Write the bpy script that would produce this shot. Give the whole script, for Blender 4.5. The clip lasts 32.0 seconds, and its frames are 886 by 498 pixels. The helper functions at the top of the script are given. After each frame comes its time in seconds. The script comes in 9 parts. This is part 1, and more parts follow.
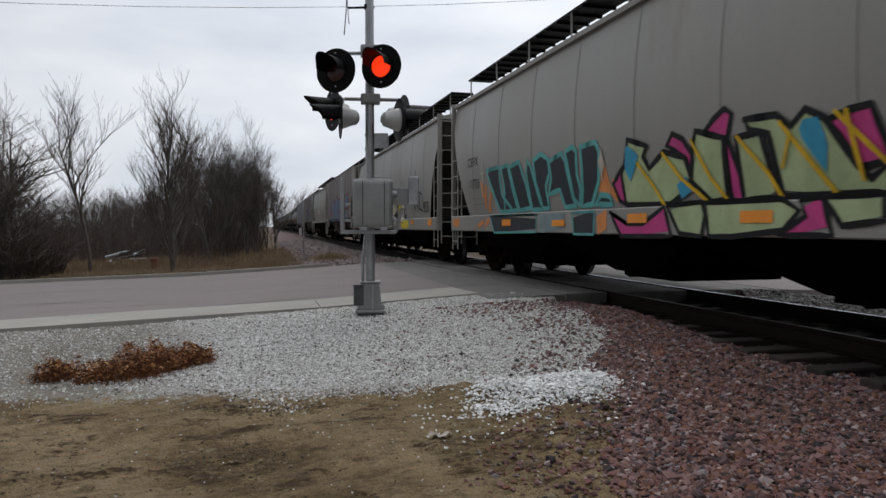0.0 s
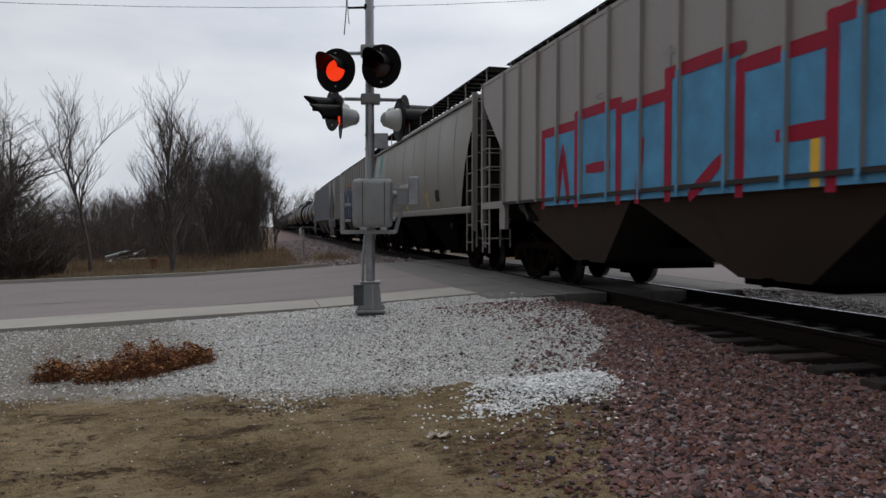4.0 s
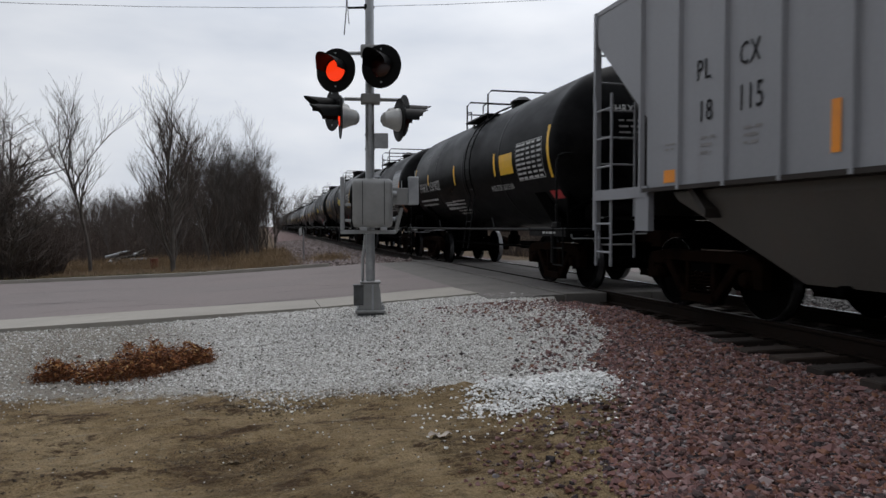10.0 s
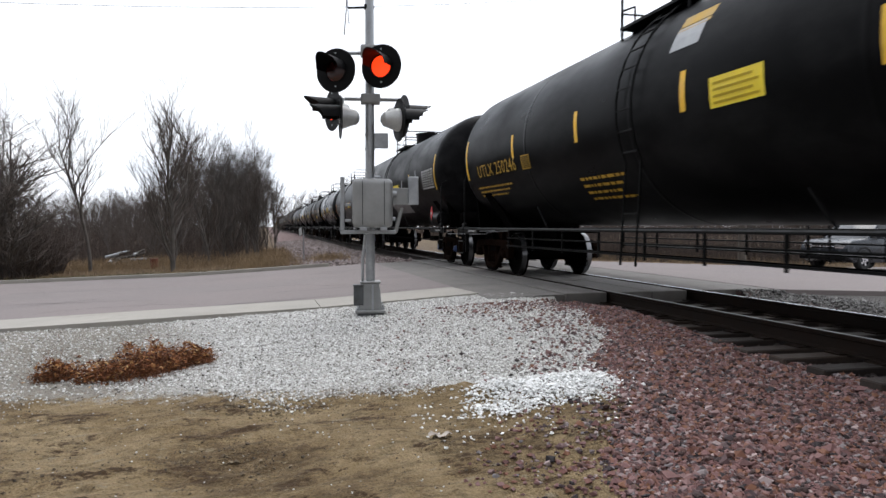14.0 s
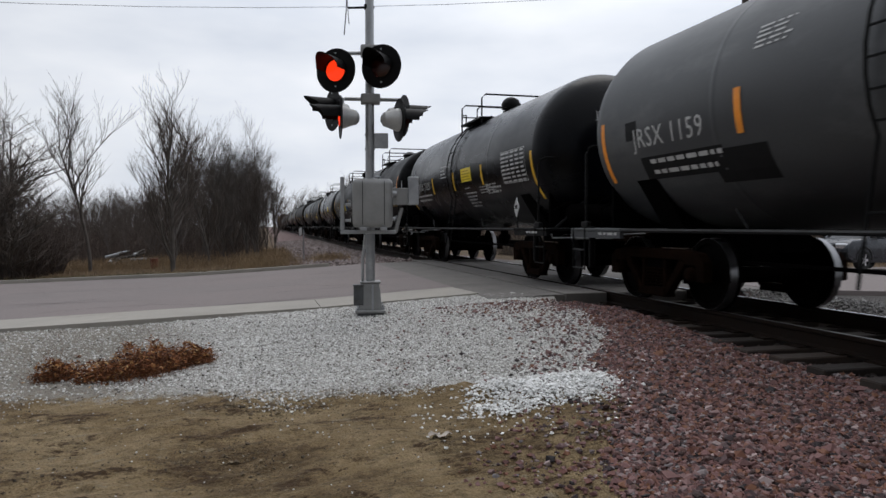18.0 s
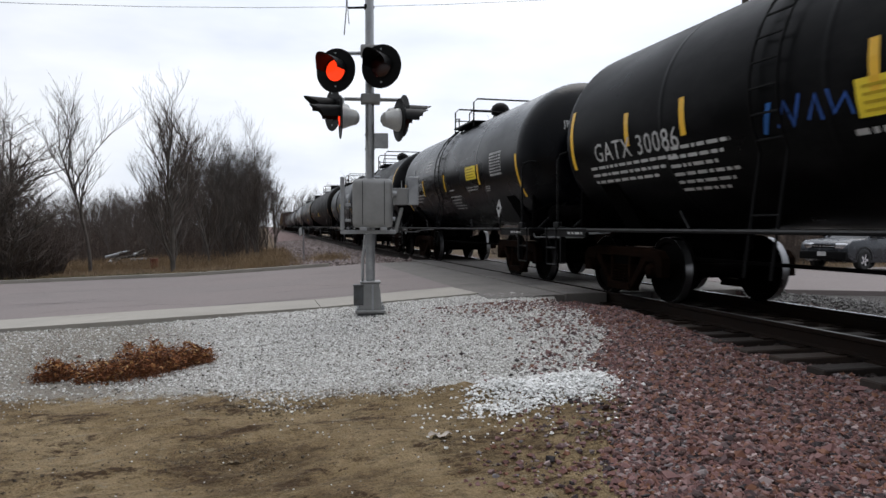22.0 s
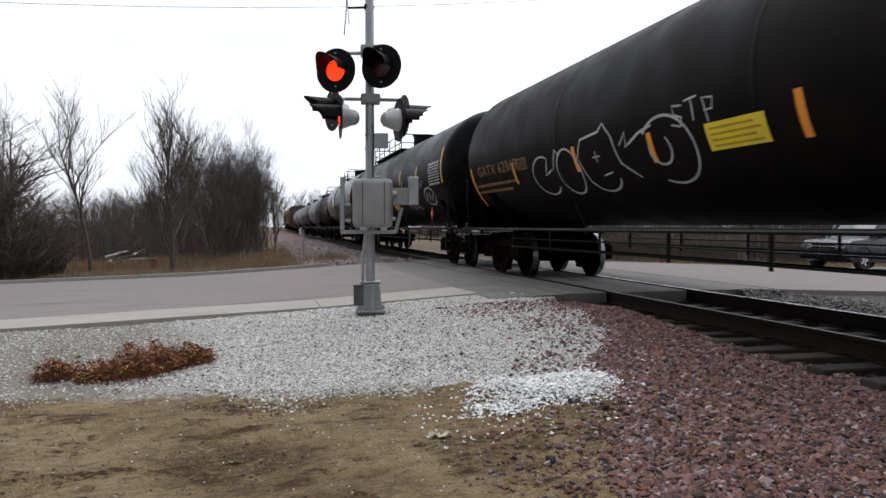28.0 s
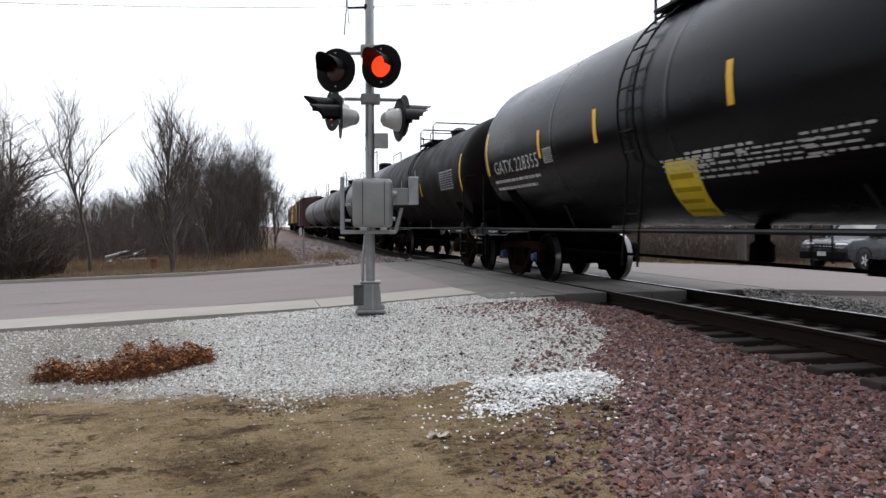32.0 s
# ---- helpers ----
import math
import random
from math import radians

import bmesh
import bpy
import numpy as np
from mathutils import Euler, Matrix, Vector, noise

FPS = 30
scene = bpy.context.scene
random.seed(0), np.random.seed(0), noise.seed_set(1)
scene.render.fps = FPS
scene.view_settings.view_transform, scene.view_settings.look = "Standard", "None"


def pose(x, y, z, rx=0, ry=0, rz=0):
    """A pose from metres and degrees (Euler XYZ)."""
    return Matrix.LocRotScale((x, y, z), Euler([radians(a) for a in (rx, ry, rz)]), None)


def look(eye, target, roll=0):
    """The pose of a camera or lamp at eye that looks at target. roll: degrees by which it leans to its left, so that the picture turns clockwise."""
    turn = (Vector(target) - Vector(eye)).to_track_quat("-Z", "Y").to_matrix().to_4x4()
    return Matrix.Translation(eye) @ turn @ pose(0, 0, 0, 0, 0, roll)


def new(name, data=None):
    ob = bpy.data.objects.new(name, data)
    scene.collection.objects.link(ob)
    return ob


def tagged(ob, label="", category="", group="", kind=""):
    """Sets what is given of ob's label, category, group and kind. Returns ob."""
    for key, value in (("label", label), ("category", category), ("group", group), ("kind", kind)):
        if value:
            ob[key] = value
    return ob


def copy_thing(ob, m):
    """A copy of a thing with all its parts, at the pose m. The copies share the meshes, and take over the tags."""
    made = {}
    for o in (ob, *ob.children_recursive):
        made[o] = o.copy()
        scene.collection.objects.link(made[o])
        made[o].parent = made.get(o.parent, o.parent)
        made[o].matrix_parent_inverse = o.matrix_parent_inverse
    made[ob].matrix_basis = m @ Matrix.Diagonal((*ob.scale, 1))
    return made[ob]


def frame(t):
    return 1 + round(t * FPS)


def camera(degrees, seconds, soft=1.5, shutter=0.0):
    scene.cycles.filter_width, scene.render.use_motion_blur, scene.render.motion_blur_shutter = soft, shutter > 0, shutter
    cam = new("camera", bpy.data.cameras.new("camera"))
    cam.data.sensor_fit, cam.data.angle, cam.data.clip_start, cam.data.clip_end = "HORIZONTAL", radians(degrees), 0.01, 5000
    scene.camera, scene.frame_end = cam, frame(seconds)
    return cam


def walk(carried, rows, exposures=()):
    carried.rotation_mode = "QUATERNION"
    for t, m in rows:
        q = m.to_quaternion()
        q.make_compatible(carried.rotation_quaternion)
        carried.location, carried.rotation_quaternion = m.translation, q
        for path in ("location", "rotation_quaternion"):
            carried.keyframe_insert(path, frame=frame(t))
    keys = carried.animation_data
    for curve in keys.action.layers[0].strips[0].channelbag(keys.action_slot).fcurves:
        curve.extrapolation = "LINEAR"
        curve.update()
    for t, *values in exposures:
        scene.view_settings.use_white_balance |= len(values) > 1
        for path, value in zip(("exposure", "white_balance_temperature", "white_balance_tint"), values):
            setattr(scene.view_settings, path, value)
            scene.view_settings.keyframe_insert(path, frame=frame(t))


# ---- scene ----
SECONDS = 32.0
EYE = (0.0, 0.0, 1.056)          # rail tops lie at z = 0
YAW, PITCH = radians(14.66), radians(1.794)
cam = camera(63.1, SECONDS, soft=1.5, shutter=0.15)
AIM = (EYE[0] + math.sin(YAW), EYE[1] + math.cos(YAW), EYE[2] - math.tan(PITCH))
walk(cam, [(0.0, look(EYE, AIM)), (SECONDS, look(EYE, AIM))],
     exposures=((0.0, -0.28), (1.0, -0.40), (2.0, -0.42), (3.0, -0.45), (6.0, -0.41), (9.0, -0.42), (10.0, -0.36), (11.0, -0.10), (12.0, 0.38), (14.5, 0.52), (17.0, 0.58), (18.0, -0.22), (19.0, -0.16), (20.0, 0.22), (21.0, 0.16), (23.0, -0.02), (24.0, 0.28), (25.0, 0.0), (27.0, 0.22), (28.0, 0.24), (29.0, 0.42), (30.0, -0.08), (31.0, 0.60), (SECONDS, 0.40)))

# ---- light: an overcast winter sky ----
world = bpy.data.worlds.new("overcast_sky")
scene.world = world
world.use_nodes = True
wn, wl = world.node_tree.nodes, world.node_tree.links
wn.clear()
w_out, w_bg = wn.new("ShaderNodeOutputWorld"), wn.new("ShaderNodeBackground")
w_sky = wn.new("ShaderNodeTexSky")
w_sky.sky_type, w_sky.sun_disc = "NISHITA", False
w_sky.sun_elevation, w_sky.sun_rotation = radians(64), radians(35)
w_sky.air_density, w_sky.dust_density = 1.0, 4.0
w_co, w_map, w_noise = wn.new("ShaderNodeTexCoord"), wn.new("ShaderNodeMapping"), wn.new("ShaderNodeTexNoise")
w_map.inputs["Scale"].default_value = (1.6, 1.6, 5.0)
w_noise.inputs["Scale"].default_value, w_noise.inputs["Detail"].default_value = 1.7, 5.0
w_ramp, w_mix = wn.new("ShaderNodeValToRGB"), wn.new("ShaderNodeMix")
w_ramp.color_ramp.elements[0].position, w_ramp.color_ramp.elements[0].color = 0.32, (6.5, 7.0, 7.9, 1)
w_ramp.color_ramp.elements[1].position, w_ramp.color_ramp.elements[1].color = 0.66, (9.2, 9.45, 9.95, 1)
w_mix.data_type, w_mix.inputs[0].default_value = "RGBA", 0.93
wl.new(w_co.outputs["Generated"], w_map.inputs["Vector"])
wl.new(w_map.outputs[0], w_noise.inputs["Vector"])
wl.new(w_noise.outputs[0], w_ramp.inputs[0])
wl.new(w_sky.outputs[0], w_mix.inputs[6])
wl.new(w_ramp.outputs[0], w_mix.inputs[7])
# an overcast sky is brightest overhead
w_sep, w_up, w_mul = wn.new("ShaderNodeSeparateXYZ"), wn.new("ShaderNodeMapRange"), wn.new("ShaderNodeMix")
wl.new(w_co.outputs["Generated"], w_sep.inputs[0])
wl.new(w_sep.outputs[2], w_up.inputs[0])
for i, v in ((1, 0.25), (2, 0.95), (3, 1.0), (4, 2.2)):
    w_up.inputs[i].default_value = v
w_mul.data_type, w_mul.blend_type, w_mul.inputs[0].default_value = "RGBA", "MULTIPLY", 1.0
wl.new(w_mix.outputs[2], w_mul.inputs[6])
wl.new(w_up.outputs[0], w_mul.inputs[7])
# the cloud is brightest on the side of the veiled sun and dims evenly to the opposite side
w_dot, w_side, w_all = wn.new("ShaderNodeVectorMath"), wn.new("ShaderNodeMapRange"), wn.new("ShaderNodeMix")
w_dot.operation = "DOT_PRODUCT"
w_dot.inputs[1].default_value = (math.sin(radians(38)), math.cos(radians(38)), 0.0)
wl.new(w_co.outputs["Generated"], w_dot.inputs[0])
wl.new(w_dot.outputs["Value"], w_side.inputs[0])
for i, v in ((1, -1.0), (2, 1.0), (3, 0.45), (4, 1.33)):
    w_side.inputs[i].default_value = v
w_all.data_type, w_all.blend_type, w_all.inputs[0].default_value = "RGBA", "MULTIPLY", 1.0
wl.new(w_mul.outputs[2], w_all.inputs[6])
wl.new(w_side.outputs[0], w_all.inputs[7])
wl.new(w_all.outputs[2], w_bg.inputs[0])
w_bg.inputs[1].default_value = 0.098
wl.new(w_bg.outputs[0], w_out.inputs[0])

sun = new("sun", bpy.data.lights.new("sun", "SUN"))
sun.data.energy, sun.data.angle, sun.data.color = 0.5, radians(35), (1.0, 0.97, 0.93)
sun.matrix_world = look((5, 7, 18), (0, 0, 0))


# ---- materials ----
def nodes_of(name):
    m = bpy.data.materials.new(name)
    m.use_nodes = True
    return m, m.node_tree.nodes, m.node_tree.links, m.node_tree.nodes["Principled BSDF"]


def noise_node(n, l, co, scale, detail=4.0, stretch=None, rough=0.55):
    t = n.new("ShaderNodeTexNoise")
    t.inputs["Scale"].default_value, t.inputs["Detail"].default_value = scale, detail
    t.inputs["Roughness"].default_value = rough
    if stretch:
        mp = n.new("ShaderNodeMapping")
        mp.inputs["Scale"].default_value = stretch
        l.new(co, mp.inputs["Vector"])
        co = mp.outputs[0]
    l.new(co, t.inputs["Vector"])
    return t.outputs[0]


def ramp_node(n, l, fac, stops):
    r = n.new("ShaderNodeValToRGB")
    el = r.color_ramp.elements
    while len(el) < len(stops):
        el.new(0.5)
    for e, (p, c) in zip(el, stops):
        e.position, e.color = p, (*c, 1) if len(c) == 3 else c
    l.new(fac, r.inputs[0])
    return r.outputs[0]


def mix_node(n, l, fac, a, b, blend="MIX"):
    m = n.new("ShaderNodeMix")
    m.data_type, m.blend_type = "RGBA", blend
    for sock, v in ((m.inputs[0], fac), (m.inputs[6], a), (m.inputs[7], b)):
        if isinstance(v, (int, float)):
            sock.default_value = v
        elif isinstance(v, tuple):
            sock.default_value = (*v[:3], 1)
        else:
            l.new(v, sock)
    return m.outputs[2]


def grey(v):
    return (v, v, v)


def scaled(c, k):
    return tuple(min(1.0, x * k) for x in c)


def surface(name, rgb, rough=0.6, metal=0.0, var=0.3, fine=40.0, coarse=3.0, bump=0.15, bump_scale=60.0,
            stain=None, stain_at=(0.55, 0.75), stretch=None, random_tint=0.0, island=0.0, spec=0.5):
    """A worn surface: base colour with a fine and a coarse variation, an optional stain, and a fine relief."""
    m, n, l, p = nodes_of(name)
    co = n.new("ShaderNodeTexCoord").outputs["Object"]
    f1, f2 = noise_node(n, l, co, fine, 3.0), noise_node(n, l, co, coarse, 5.0, stretch)
    c = ramp_node(n, l, f2, ((0.3, scaled(rgb, 1 - var)), (0.7, scaled(rgb, 1 + var * 0.7))))
    c = mix_node(n, l, 0.6, c, ramp_node(n, l, f1, ((0.3, grey(1 - var * 0.7)), (0.7, grey(1.0)))), "MULTIPLY")
    if stain:
        f3 = noise_node(n, l, co, coarse * 0.7 + 0.37, 7.0, stretch, 0.68)
        c = mix_node(n, l, ramp_node(n, l, f3, ((stain_at[0], grey(0.0)), (stain_at[1], grey(1.0)))), c, stain)
    if random_tint or island:
        src = n.new("ShaderNodeNewGeometry").outputs["Random Per Island"] if island else n.new("ShaderNodeObjectInfo").outputs["Random"]
        k = island or random_tint
        c = mix_node(n, l, 1.0, c, ramp_node(n, l, src, ((0.0, grey(1 - k)), (1.0, grey(1.0)))), "MULTIPLY")
    l.new(c, p.inputs["Base Color"])
    l.new(ramp_node(n, l, f2, ((0.3, grey(max(0.03, rough - 0.1))), (0.7, grey(min(1, rough + 0.12))))), p.inputs["Roughness"])
    p.inputs["Metallic"].default_value = metal
    p.inputs["Specular IOR Level"].default_value = spec
    if bump:
        b = n.new("ShaderNodeBump")
        b.inputs["Strength"].default_value, b.inputs["Distance"].default_value = bump, 0.01
        l.new(noise_node(n, l, co, bump_scale, 4.0), b.inputs["Height"])
        l.new(b.outputs[0], p.inputs["Normal"])
    return m


def stones(name, stops, rough=0.85):
    """Loose stone: each piece takes its own tone."""
    m, n, l, p = nodes_of(name)
    co = n.new("ShaderNodeTexCoord").outputs["Object"]
    c = ramp_node(n, l, n.new("ShaderNodeNewGeometry").outputs["Random Per Island"], stops)
    c = mix_node(n, l, 0.5, c, ramp_node(n, l, noise_node(n, l, co, 60.0), ((0.3, grey(0.6)), (0.7, grey(1.0)))), "MULTIPLY")
    l.new(c, p.inputs["Base Color"])
    p.inputs["Roughness"].default_value = rough
    return m


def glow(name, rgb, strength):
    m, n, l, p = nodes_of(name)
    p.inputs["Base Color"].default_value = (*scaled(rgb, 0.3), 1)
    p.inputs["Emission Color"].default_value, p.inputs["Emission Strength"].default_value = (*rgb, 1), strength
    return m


RUST = (0.10, 0.045, 0.022)
